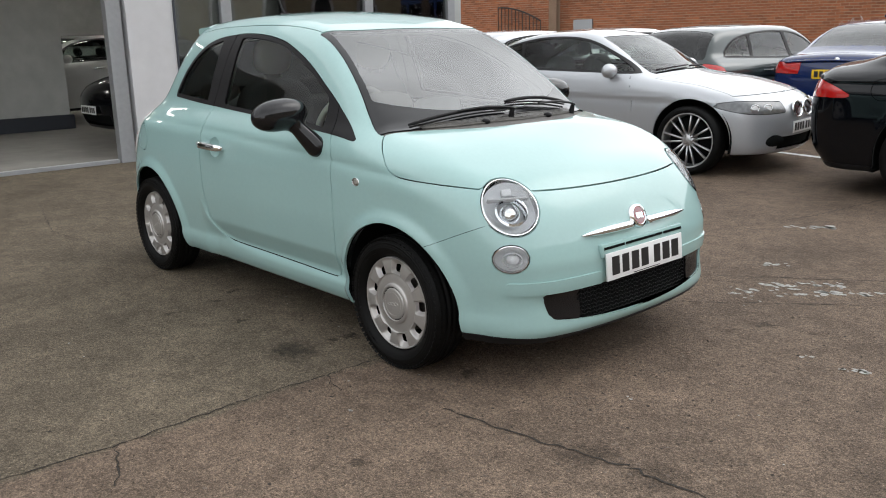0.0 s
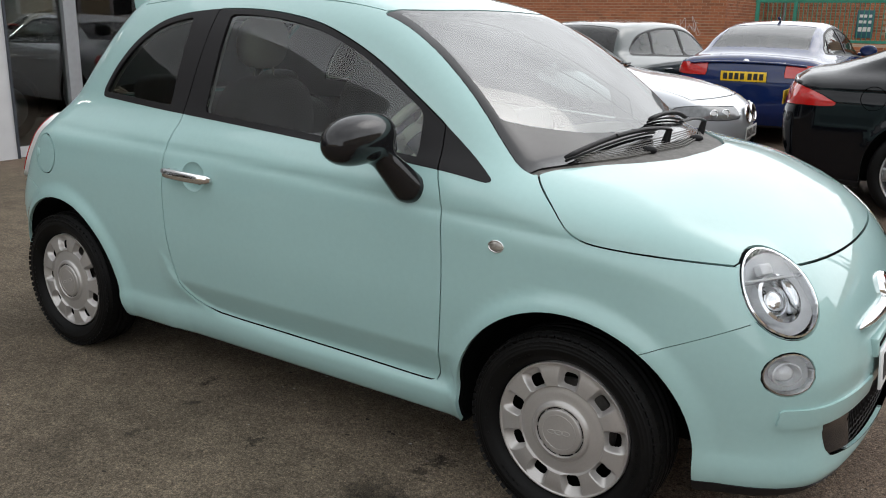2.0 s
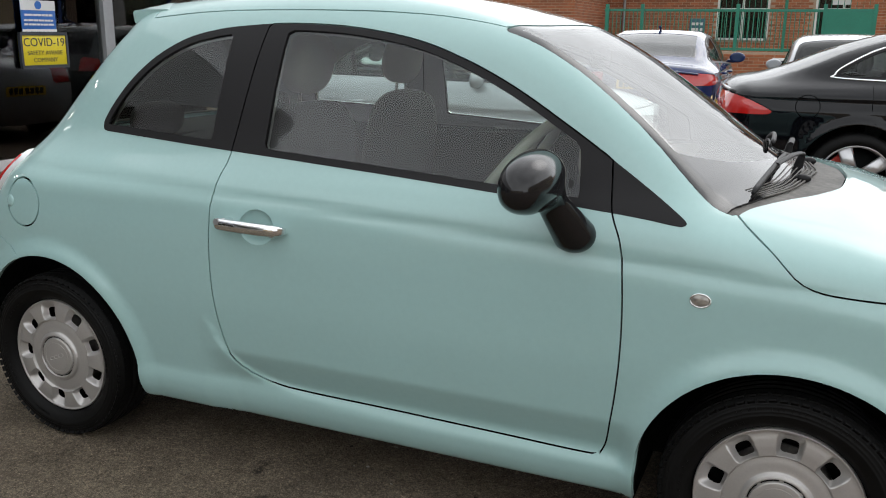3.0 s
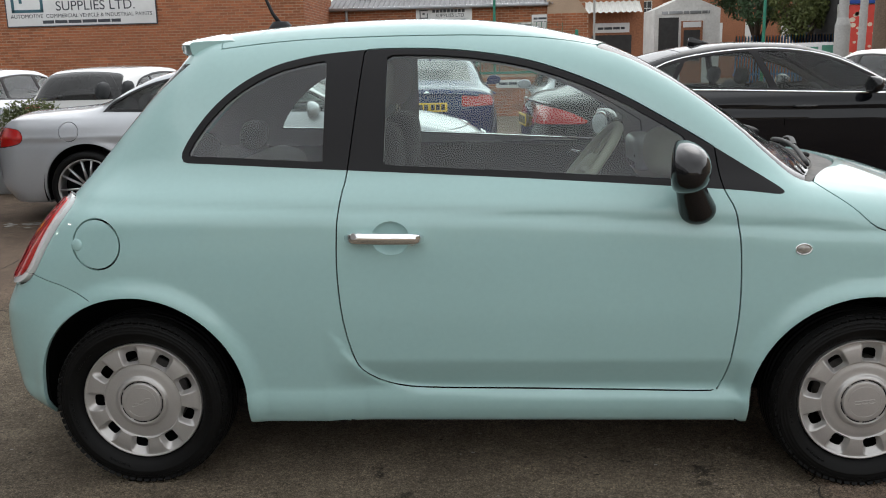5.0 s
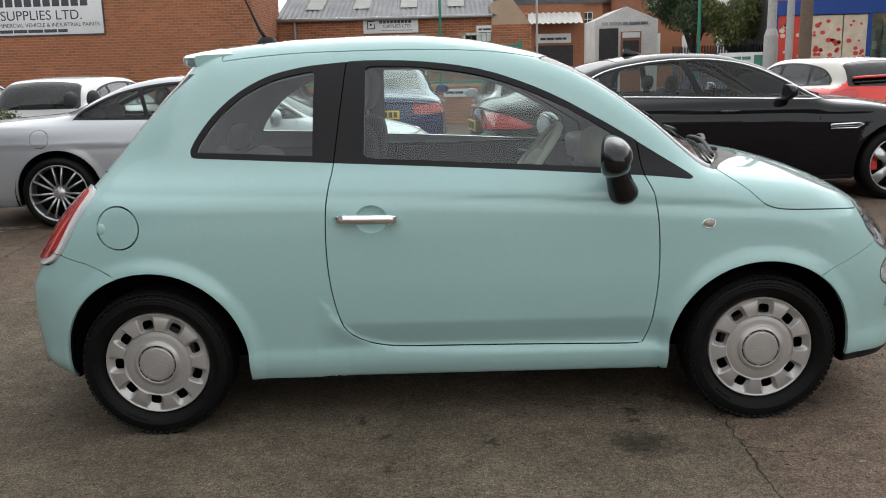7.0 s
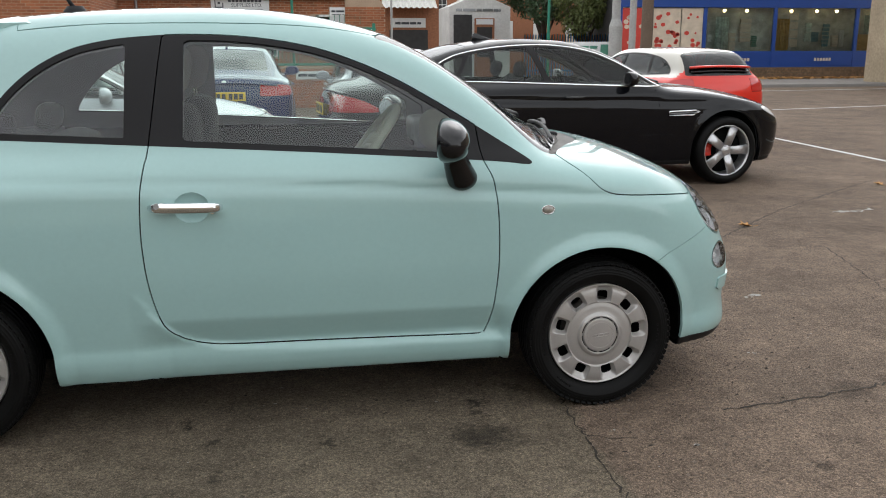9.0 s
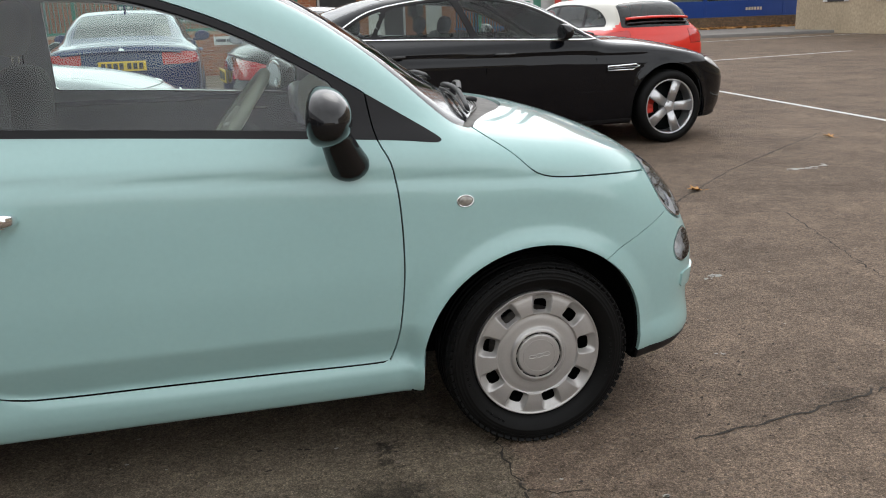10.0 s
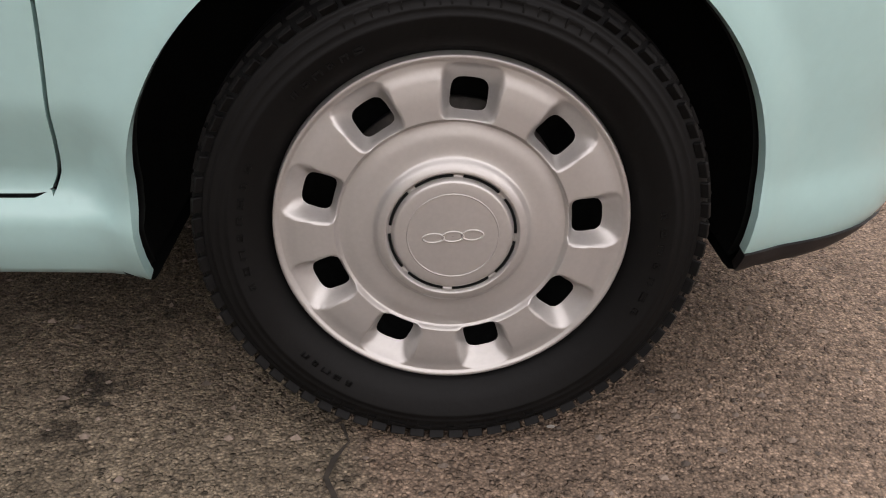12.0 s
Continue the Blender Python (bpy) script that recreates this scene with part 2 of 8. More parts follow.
def line_distance(line, u, v, closed=True):
    """Distance from the points (u, v) to a drawn line; negative inside where it is closed."""
    a = line
    b = np.roll(line, -1, 0) if closed else line[1:]
    a = a if closed else a[:-1]
    best, inside = np.full(u.shape, 1e9), np.zeros(u.shape, bool)
    for (x0, y0), (x1, y1) in zip(a, b):
        dx, dy = x1 - x0, y1 - y0
        t = np.clip(((u - x0) * dx + (v - y0) * dy) / (dx * dx + dy * dy + 1e-12), 0, 1)
        best = np.minimum(best, np.hypot(u - x0 - t * dx, v - y0 - t * dy))
        if closed and y0 != y1:
            inside ^= ((y0 > v) != (y1 > v)) & (u < (x1 - x0) * (v - y0) / (y1 - y0) + x0)
    return np.where(inside, -best, best) if closed else best


def sheet(name, P, T, mat, parent=None, field=None, lip=0.012, label="", shift=0.0, thick=None):
    """One object from triangles, smooth by the field's slope, its open edges turned inwards."""
    used, inv = np.unique(T, return_inverse=True)
    V, F = P[used], inv.reshape(T.shape)
    if field is not None:
        N = slope(field, V)
        N /= np.linalg.norm(N, axis=1)[:, None] + 1e-9
    else:
        c = np.cross(V[F[:, 1]] - V[F[:, 0]], V[F[:, 2]] - V[F[:, 0]])
        N = np.zeros_like(V)
        for i in range(3):
            np.add.at(N, F[:, i], c)
        N /= np.linalg.norm(N, axis=1)[:, None] + 1e-9
    V = V + N * shift
    faces, verts, normals = [F], [V], [N]
    if lip:
        e = np.concatenate([F[:, [0, 1]], F[:, [1, 2]], F[:, [2, 0]]])
        key = np.sort(e, 1)
        _, first, cnt = np.unique(key, axis=0, return_index=True, return_counts=True)
        e = e[first[cnt == 1]]
        a, b = V[e[:, 0]], V[e[:, 1]]
        na, nb = N[e[:, 0]], N[e[:, 1]]
        out = np.cross(b - a, (na + nb) / 2)
        out /= np.linalg.norm(out, axis=1)[:, None] + 1e-12
        m, k = len(e), len(V)
        verts.append(np.concatenate([a, b, b - nb * lip, a - na * lip]))
        normals.append(np.concatenate([out] * 4))
        r = np.arange(m) + k
        faces += [np.stack([r, r + 2 * m, r + m], 1), np.stack([r, r + 3 * m, r + 2 * m], 1)]
    V, F, N = np.concatenate(verts), np.concatenate(faces), np.concatenate(normals)
    return mesh_object(name, V, F, mat, parent, N, label)


def mesh_object(name, V, F, mat, parent=None, N=None, label=""):
    me = bpy.data.meshes.new(name)
    me.from_pydata(np.asarray(V).tolist(), [], [list(map(int, f)) for f in F])
    me.materials.append(mat)
    if N is not None:
        me.polygons.foreach_set("use_smooth", [True] * len(me.polygons))
        me.normals_split_custom_set_from_vertices([tuple(q) for q in N])
    me.update()
    ob = new(name, me)
    if parent:
        ob.parent = parent
    if label:
        ob["label"] = label
    return ob


def part(name, bm, mat, parent=None, label="", smooth=None):
    """Links a bmesh as one mesh object under a thing or a part."""
    me = bpy.data.meshes.new(name)
    if smooth is not None:
        for f in bm.faces:
            f.smooth = True
        for e in bm.edges:
            if len(e.link_faces) == 2 and e.calc_face_angle(0) > radians(smooth):
                e.smooth = False
    bm.to_mesh(me)
    bm.free()
    me.materials.append(mat)
    ob = new(name, me)
    if parent:
        ob.parent = parent
    if label:
        ob["label"] = label
    return ob


def box(bm, x0, x1, y0, y1, z0, z1, bevel=0.0, m=None, seg=2):
    r = bmesh.ops.create_cube(bm, size=1)
    vs = r["verts"]
    for v in vs:
        v.co = Vector((x0 + (v.co.x + 0.5) * (x1 - x0), y0 + (v.co.y + 0.5) * (y1 - y0), z0 + (v.co.z + 0.5) * (z1 - z0)))
    if bevel:
        es = list({e for v in vs for e in v.link_edges})
        r = bmesh.ops.bevel(bm, geom=es, offset=bevel, segments=seg, affect="EDGES", profile=0.5)
        vs = list({v for f in r["faces"] for v in f.verts} | {v for v in vs if v.is_valid})
    if m is not None:
        bmesh.ops.transform(bm, matrix=m, verts=vs)
    return vs


def cyl(bm, p, q, r0, r1=None, seg=16, caps=True):
    """A rod from p to q."""
    p, q = Vector(p), Vector(q)
    d = q - p
    m = Matrix.Translation((p + q) / 2) @ d.to_track_quat("Z", "Y").to_matrix().to_4x4()
    return bmesh.ops.create_cone(bm, cap_ends=caps, segments=seg, radius1=r0, radius2=r0 if r1 is None else r1, depth=d.length, matrix=m)["verts"]


def tube(bm, pts, r, seg=8, closed=False, flat=1.0):
    """A bent rod through the points."""
    pts = [Vector(p) for p in pts]
    n = len(pts)
    rings = []
    for i, p in enumerate(pts):
        a, b = (pts[i - 1], pts[(i + 1) % n]) if closed else (pts[max(i - 1, 0)], pts[min(i + 1, n - 1)])
        q = (b - a).to_track_quat("Z", "Y")
        rr = r[i] if isinstance(r, (list, tuple)) else r
        rings.append([bm.verts.new(p + q @ Vector((rr * math.cos(k * 2 * math.pi / seg), flat * rr * math.sin(k * 2 * math.pi / seg), 0))) for k in range(seg)])
    for i in range(n if closed else n - 1):
        a, b = rings[i], rings[(i + 1) % n]
        for k in range(seg):
            bm.faces.new((a[k], a[(k + 1) % seg], b[(k + 1) % seg], b[k]))
    if not closed:
        bm.faces.new(rings[0][::-1])
        bm.faces.new(rings[-1])
    return rings


def lathe(bm, prof, seg=48, m=None):
    """Turns a line of (radius, along) round the y axis."""
    rings = []
    for r, a in prof:
        if r < 1e-6:
            rings.append([bm.verts.new((0, a, 0))] * seg)
        else:
            rings.append([bm.verts.new((r * math.cos(k * 2 * math.pi / seg), a, r * math.sin(k * 2 * math.pi / seg))) for k in range(seg)])
    for a, b in zip(rings, rings[1:]):
        for k in range(seg):
            f = [a[k], b[k], b[(k + 1) % seg], a[(k + 1) % seg]]
            f = [v for i, v in enumerate(f) if v not in f[:i]]
            if len(f) > 2:
                bm.faces.new(f)
    if m is not None:
        bmesh.ops.transform(bm, matrix=m, verts=list({v for r in rings for v in r}))
    return rings


def thing(name, label, category, at=None, group=""):
    ob = new(name)
    ob.empty_display_size = 0.2
    if at is not None:
        ob.matrix_basis = at
    return tagged(ob, label, category, group)


def bm_new():
    return bmesh.new()


# ---- the mint-green hatchback: its skin ----
roof_line = curve([(-1.9, 1.30), (-1.4, 1.38), (-1.12, 1.440), (-0.97, 1.468), (-0.6, 1.498), (-0.3, 1.505), (-0.1, 1.499), (0.1, 1.478), (0.28, 1.441),
                   (0.42, 1.399), (0.55, 1.337), (0.78, 1.198), (1.0, 1.052), (1.09, 1.000), (1.17, 0.986), (1.26, 0.973), (1.38, 0.942), (1.52, 0.890),
                   (1.64, 0.832), (1.74, 0.772), (1.85, 0.69), (2.0, 0.50)], soft=0.035)
roof_slope = curve([(x, (roof_line(x + 0.02) - roof_line(x - 0.02)) / 0.04) for x in np.linspace(-1.85, 1.95, 80)])
roof_crown = curve([(-1.8, 0.16), (-1.0, 0.15), (0.0, 0.12), (0.4, 0.075), (0.65, 0.06), (0.95, 0.055), (1.2, 0.075), (1.5, 0.105), (2.0, 0.11)])
screen_sweep = curve([(-2.0, 0.0), (0.1, 0.0), (0.35, 0.07), (0.6, 0.13), (0.8, 0.21), (0.96, 0.31), (1.05, 0.31), (1.35, 0.11), (2.2, 0.11)], soft=0.06)
side_profile = curve([(0.0, 0.70), (0.17, 0.725), (0.21, 0.748), (0.255, 0.765), (0.29, 0.768), (0.315, 0.763), (0.36, 0.768), (0.45, 0.779), (0.6, 0.791),
                      (0.74, 0.790), (0.84, 0.781), (0.90, 0.770), (0.95, 0.745), (1.0, 0.712), (1.06, 0.688), (1.2, 0.640), (1.32, 0.590), (1.42, 0.530), (1.6, 0.40)], soft=0.012)
low_taper = curve([(-1.9, -0.16), (-1.6, -0.075), (-1.4, -0.035), (-1.15, -0.008), (-0.8, 0.0), (0.8, 0.0), (1.15, -0.002), (1.35, -0.015), (1.6, -0.07), (1.9, -0.2)])
high_taper = curve([(-1.9, -0.25), (-1.5, -0.13), (-1.2, -0.075), (-0.98, -0.042), (-0.5, -0.004), (0.0, 0.0), (0.4, -0.004), (0.9, -0.012), (1.0, -0.03), (1.4, -0.09), (1.9, -0.2)])
shoulder_line = curve([(-1.9, 0.955), (-1.25, 0.925), (-0.3, 0.90), (0.3, 0.872), (0.96, 0.832), (1.9, 0.77)])
nose = curve([(0.0, 1.70), (0.16, 1.765), (0.20, 1.80), (0.25, 1.835), (0.30, 1.830), (0.36, 1.822), (0.44, 1.832), (0.50, 1.832), (0.55, 1.820), (0.62, 1.793), (0.70, 1.758), (0.78, 1.712),
              (0.9, 1.62), (1.1, 1.4)], soft=0.02)
tail = curve([(0.0, -1.60), (0.18, -1.64), (0.26, -1.738), (0.45, -1.762), (0.55, -1.758), (0.63, -1.724), (0.72, -1.668), (0.80, -1.615), (0.87, -1.555), (0.93, -1.490), (1.05, -1.375), (1.15, -1.285), (1.27, -1.175),
              (1.37, -1.09), (1.46, -1.06), (1.7, -0.9)], soft=0.03)
sill_line = curve([(-1.9, 0.60), (-0.52, 0.52), (-0.45, 0.425), (-0.35, 0.345), (-0.19, 0.312), (0.07, 0.302), (0.7, 0.296), (0.85, 0.28), (1.9, 0.28)], soft=0.02)
WHEEL_X, WHEEL_Z, WHEEL_R = 1.15, 0.283, 0.287


def arch_distance(x, z, cx):
    """How far a point of the side lies from the edge of a wheel opening; negative inside it."""
    dx, dz = x - cx, z - 0.29
    dz = np.where(dz < 0, dz * 0.3, dz)
    rx = np.where(dx > 0, 0.352, 0.348) if cx > 0 else np.where(dx > 0, 0.352, 0.357)
    return (np.hypot(dx / rx, dz / (0.338 if cx > 0 else 0.35)) - 1) * 0.345


def hatch_field(x, y, z):
    a = np.abs(y)
    w = np.clip((z - 0.86) / 0.2, 0, 1)
    w = w * w * (3 - 2 * w)
    half = side_profile(z) + low_taper(x) * (1 - w) + high_taper(x) * w
    s = z - shoulder_line(x)
    half = half - 0.0052 * np.exp(-(s / 0.016) ** 2) + 0.0015 * np.exp(-((s + 0.05) / 0.03) ** 2)
    for cx in (WHEEL_X, -WHEEL_X):
        d = arch_distance(x, z, cx)
        t = np.clip(1 - d / 0.062, 0, 1)
        half = half + 0.020 * t * t * (3 - 2 * t) * np.clip((z - 0.12) / 0.2, 0, 1)
    ledge = np.clip((x + 0.54) / 0.12, 0, 1) * np.clip((0.83 - x) / 0.06, 0, 1)
    q = z - sill_line(x)
    t = np.clip(0.5 - q / 0.026, 0, 1)
    half = half + ledge * (0.014 * t * t * (3 - 2 * t) - 0.029 * np.clip((0.415 - z) / 0.085, 0, 1))
    f_side = a - half
    xe = x + screen_sweep(x) * a * a
    f_top = (z - roof_line(xe) + roof_crown(x) * a * a) / np.sqrt(1 + roof_slope(xe) ** 2)
    bow = 0.13 * a * a + 0.9 * a ** 6
    f_front = (x - nose(z) + bow) / np.sqrt(1 + (0.26 * a + 5.4 * a ** 5) ** 2)
    f_rear = (tail(z) + 0.16 * a * a + 0.24 * a ** 4 - x) / np.sqrt(1.25 + (0.32 * a + 0.96 * a ** 3) ** 2)
    k = 0.085 + 0.045 * np.clip((x - 0.9) / 0.3, 0, 1)
    f = smax(f_side, f_top, k)
    f = smax(f, f_front, 0.09)
    f = smax(f, f_rear, 0.12)
    return smax(f, 0.19 - z, 0.02)




# outlines on the skin: x along the car, z up; a doubled point is a corner
WINDOWS = loop([(-0.988, 1.048), (-0.988, 1.048), (-0.995, 1.078), (-0.962, 1.138), (-0.898, 1.216), (-0.812, 1.287), (-0.706, 1.342), (-0.6, 1.370), (-0.493, 1.384), (-0.32, 1.393),
                (-0.11, 1.384), (0.098, 1.352), (0.264, 1.299), (0.407, 1.235), (0.549, 1.155), (0.671, 1.081), (0.78, 1.012), (0.872, 0.952), (0.880, 0.938), (0.862, 0.935), (0.69, 0.952),
                (0.1, 0.991), (-0.45, 1.022), (-0.8, 1.040)], 8)
DOOR = loop([(-0.40, 1.39), (-0.45, 1.024), (-0.463, 0.96), (-0.478, 0.861), (-0.482, 0.693), (-0.468, 0.542), (-0.437, 0.421), (-0.386, 0.362), (-0.303, 0.328), (-0.175, 0.316),
             (0.1, 0.312), (0.4, 0.308), (0.68, 0.304), (0.712, 0.314), (0.733, 0.387), (0.752, 0.56), (0.752, 0.73), (0.736, 0.876), (0.70, 0.962), (0.684, 1.08), (0.684, 1.08), (0.684, 1.5), (0.684, 1.5),
             (-0.385, 1.5), (-0.385, 1.5)], 8)
TAIL_LAMP = loop([(-1.365, 0.922), (-1.40, 0.945), (-1.46, 0.915), (-1.54, 0.83), (-1.62, 0.70), (-1.60, 0.655), (-1.535, 0.672), (-1.49, 0.715), (-1.43, 0.815)], 8)
bonnet_edge = curve([(0.90, 1.05), (0.98, 0.968), (1.08, 0.894), (1.155, 0.830), (1.2, 0.818), (1.247, 0.814), (1.363, 0.808), (1.468, 0.800), (1.552, 0.790), (1.65, 0.774), (1.74, 0.760), (1.9, 0.755)], soft=0.02)
cowl_edge = curve([(0.0, 1.238), (0.2, 1.22), (0.35, 1.165), (0.48, 1.088), (0.61, 1.018), (0.67, 0.99), (0.9, 0.9)], soft=0.02)
screen_foot = curve([(0.0, 1.120), (0.3, 1.095), (0.5, 1.035), (0.62, 0.985), (0.9, 0.85)], soft=0.02)
screen_head = curve([(0.0, 0.415), (0.25, 0.405), (0.44, 0.372), (0.53, 0.335), (0.7, 0.25)], soft=0.02)
LAMP_C, LAMP_N = np.array((1.592, -0.562, 0.710)), np.array((0.80, -0.45, 0.40))
FOG_C, FOG_N = np.array((1.650, -0.607, 0.537)), np.array((0.75, -0.65, 0.10))


def oval(P, c, n, r0, r1, lean=0.0):
    """Distance from an oval hole bored along n at c, on both sides of the car."""
    n = n / np.linalg.norm(n)
    u = np.cross((0, 0, 1), n)
    u /= np.linalg.norm(u)
    w = np.cross(n, u)
    d = np.stack([P[:, 0], -np.abs(P[:, 1]), P[:, 2]], 1) - c
    p, q = d @ u, d @ w
    cl, sl = math.cos(radians(lean)), math.sin(radians(lean))
    p, q = p * cl + q * sl, q * cl - p * sl
    f = (np.hypot(p / r0, q / r1) - 1) * min(r0, r1)
    return np.where(d @ n > -0.25, f, 0.5)


ARCH, WIN, QGLASS, DGLASS, DOORB, GAP, SCREEN, COWL, SGLASS, BONNET, LAMP, FOG, BUMP, RBUMP, TAILL, GRILLE, STRIP, FUEL, RGLASS, FLOOR, SEAM, RING, SCOOP, ROOF = (1 << i for i in range(24))


def cut_hatch():
    P, T = surface(hatch_field, (-1.84, -0.86, 0.16), (1.92, 0.86, 1.54), 0.02)
    tag = np.zeros(len(T), np.int64)

    def cut(field, bit, gap=0.0):
        nonlocal P, T, tag
        P, T, tag = split(P, T, tag, field(P), bit)
        if gap:
            P, T, tag = split(P, T, tag, np.abs(field(P)) - gap, GAP)

    def A(P):
        return np.abs(P[:, 1])

    def win(P):
        return np.maximum(line_distance(WINDOWS, P[:, 0], P[:, 2]), 0.45 - A(P))

    def screen(P):
        return np.maximum.reduce([screen_head(A(P)) - P[:, 0], A(P) - 0.533 - (1.36 - P[:, 2]) * 0.36, P[:, 0] - cowl_edge(A(P)), 0.9 - P[:, 2]])

    def bonnet(P):
        return np.maximum.reduce([bonnet_edge(P[:, 0]) - P[:, 2], cowl_edge(A(P)) - P[:, 0], 0.004 - oval(P, LAMP_C, LAMP_N, 0.108, 0.122, 25)])

    for cx in (WHEEL_X, -WHEEL_X):
        cut(lambda P: np.maximum(arch_distance(P[:, 0], P[:, 2], cx), 0.42 - A(P)), ARCH)
    cut(win, WIN)
    cut(lambda P: np.maximum(win(P) + 0.022, P[:, 0] + 0.530 - 0.03 * (P[:, 2] - 1.05)), QGLASS)
    cut(lambda P: np.maximum.reduce([win(P) + 0.020, -0.338 + 0.03 * (P[:, 2] - 1.03) - P[:, 0], P[:, 0] - 0.615 + 0.12 * (P[:, 2] - 0.97)]), DGLASS)
    cut(lambda P: np.maximum.reduce([line_distance(DOOR, P[:, 0], P[:, 2]), 0.45 - A(P), np.minimum(win(P), P[:, 2] - 1.05)]), DOORB, 0.0022)
    cut(lambda P: np.maximum((np.hypot((P[:, 0] + 0.312) / 0.060, (P[:, 2] - 0.820) / 0.052) - 1) * 0.055, 0.45 - A(P)), SCOOP)
    cut(screen, SCREEN, 0.0015)
    cut(lambda P: np.maximum(screen(P), screen_foot(A(P)) - P[:, 0]), COWL)
    cut(lambda P: np.maximum.reduce([screen(P) + 0.028, P[:, 0] - screen_foot(A(P)) + 0.06 + 0.18 * A(P)]), SGLASS)
    cut(bonnet, BONNET, 0.0022)
    cut(lambda P: oval(P, LAMP_C, LAMP_N, 0.108, 0.122, 25), LAMP, 0.002)
    cut(lambda P: oval(P, LAMP_C, LAMP_N, 0.101, 0.115, 25), RING)
    cut(lambda P: oval(P, FOG_C, FOG_N, 0.071, 0.054), FOG, 0.002)
    cut(lambda P: oval(P, FOG_C, FOG_N, 0.066, 0.049), RING)
    cut(lambda P: np.maximum.reduce([P[:, 2] - 0.556 - (P[:, 0] - 1.345) * 0.43 - 8 * np.maximum(P[:, 0] - 1.6, 0), 1.1 - P[:, 0], -bonnet(P), 0.004 - oval(P, LAMP_C, LAMP_N, 0.108, 0.122, 25)]), BUMP, 0.0011)
    cut(lambda P: np.maximum(P[:, 2] - np.interp(-P[:, 0], [1.2, 1.28, 1.39, 1.53, 1.8], [0.56, 0.627, 0.675, 0.708, 0.72]), P[:, 0] + 1.1), RBUMP, 0.0016)
    cut(lambda P: np.maximum(line_distance(TAIL_LAMP, P[:, 0], P[:, 2]), 0.40 - A(P)), TAILL, 0.002)
    cut(lambda P: np.maximum(line_distance(TAIL_LAMP, P[:, 0], P[:, 2]) + 0.017, 0.40 - A(P)), RING)
    cut(lambda P: np.maximum.reduce([P[:, 2] - 0.398, 0.256 + 0.155 * A(P) ** 2 - P[:, 2], A(P) - 0.548 + 0.30 * (0.40 - P[:, 2]), 0.7 * (A(P) - 0.51) + 0.7 * (0.305 - P[:, 2]), 1.5 - P[:, 0]]), GRILLE)
    cut(lambda P: np.maximum.reduce([np.abs(P[:, 2] - 0.4255) - 0.0255, A(P) - 0.655, 0.262 - A(P), 1.3 - P[:, 0]]), STRIP)
    cut(lambda P: np.maximum(P[:, 2] - 0.216 - 0.03 * A(P) ** 2, 1.36 - P[:, 0]), FLOOR)
    cut(lambda P: np.maximum(np.hypot(P[:, 0] + 1.252, P[:, 2] - 0.808) - 0.080, 0.5 - A(P)), FUEL, 0.003)
    cut(lambda P: np.maximum.reduce([A(P) - 0.50, P[:, 2] - 1.36, 1.0 - P[:, 2], P[:, 0] + 0.9]), RGLASS)
    cut(lambda P: np.maximum(np.abs(P[:, 0] + 0.885 + 0.12 * (0.48 - A(P))) - 0.002, np.maximum(1.40 - P[:, 2], A(P) - 0.49)), SEAM)
    cut(lambda P: np.maximum.reduce([A(P) - 0.512 + 0.02 * P[:, 0] ** 2, -0.885 - P[:, 0], P[:, 0] - screen_head(A(P)), 1.3 - P[:, 2]]), ROOF, 0.002)
    return P, T, tag


HP, HT, HTAG = cut_hatch()
hatchback = thing("hatchback_car", "pale mint-green three-door hatchback parked on worn tarmac", "car")


def has(bits):
    return (HTAG & bits) != 0


def skin(name, mask, mat, parent=None, lip=0.012, label="", shift=0.0, sides=False):
    """Panels of the skin: one object, or one for each side of the car."""
    out = []
    cy = HP[HT].mean(1)[:, 1]
    for keep in ((cy < 0), (cy > 0)) if sides else (np.ones(len(HT), bool),):
        out.append(sheet(name, HP, HT[mask & keep], mat, parent or hatchback, hatch_field, lip, label, shift))
    return out


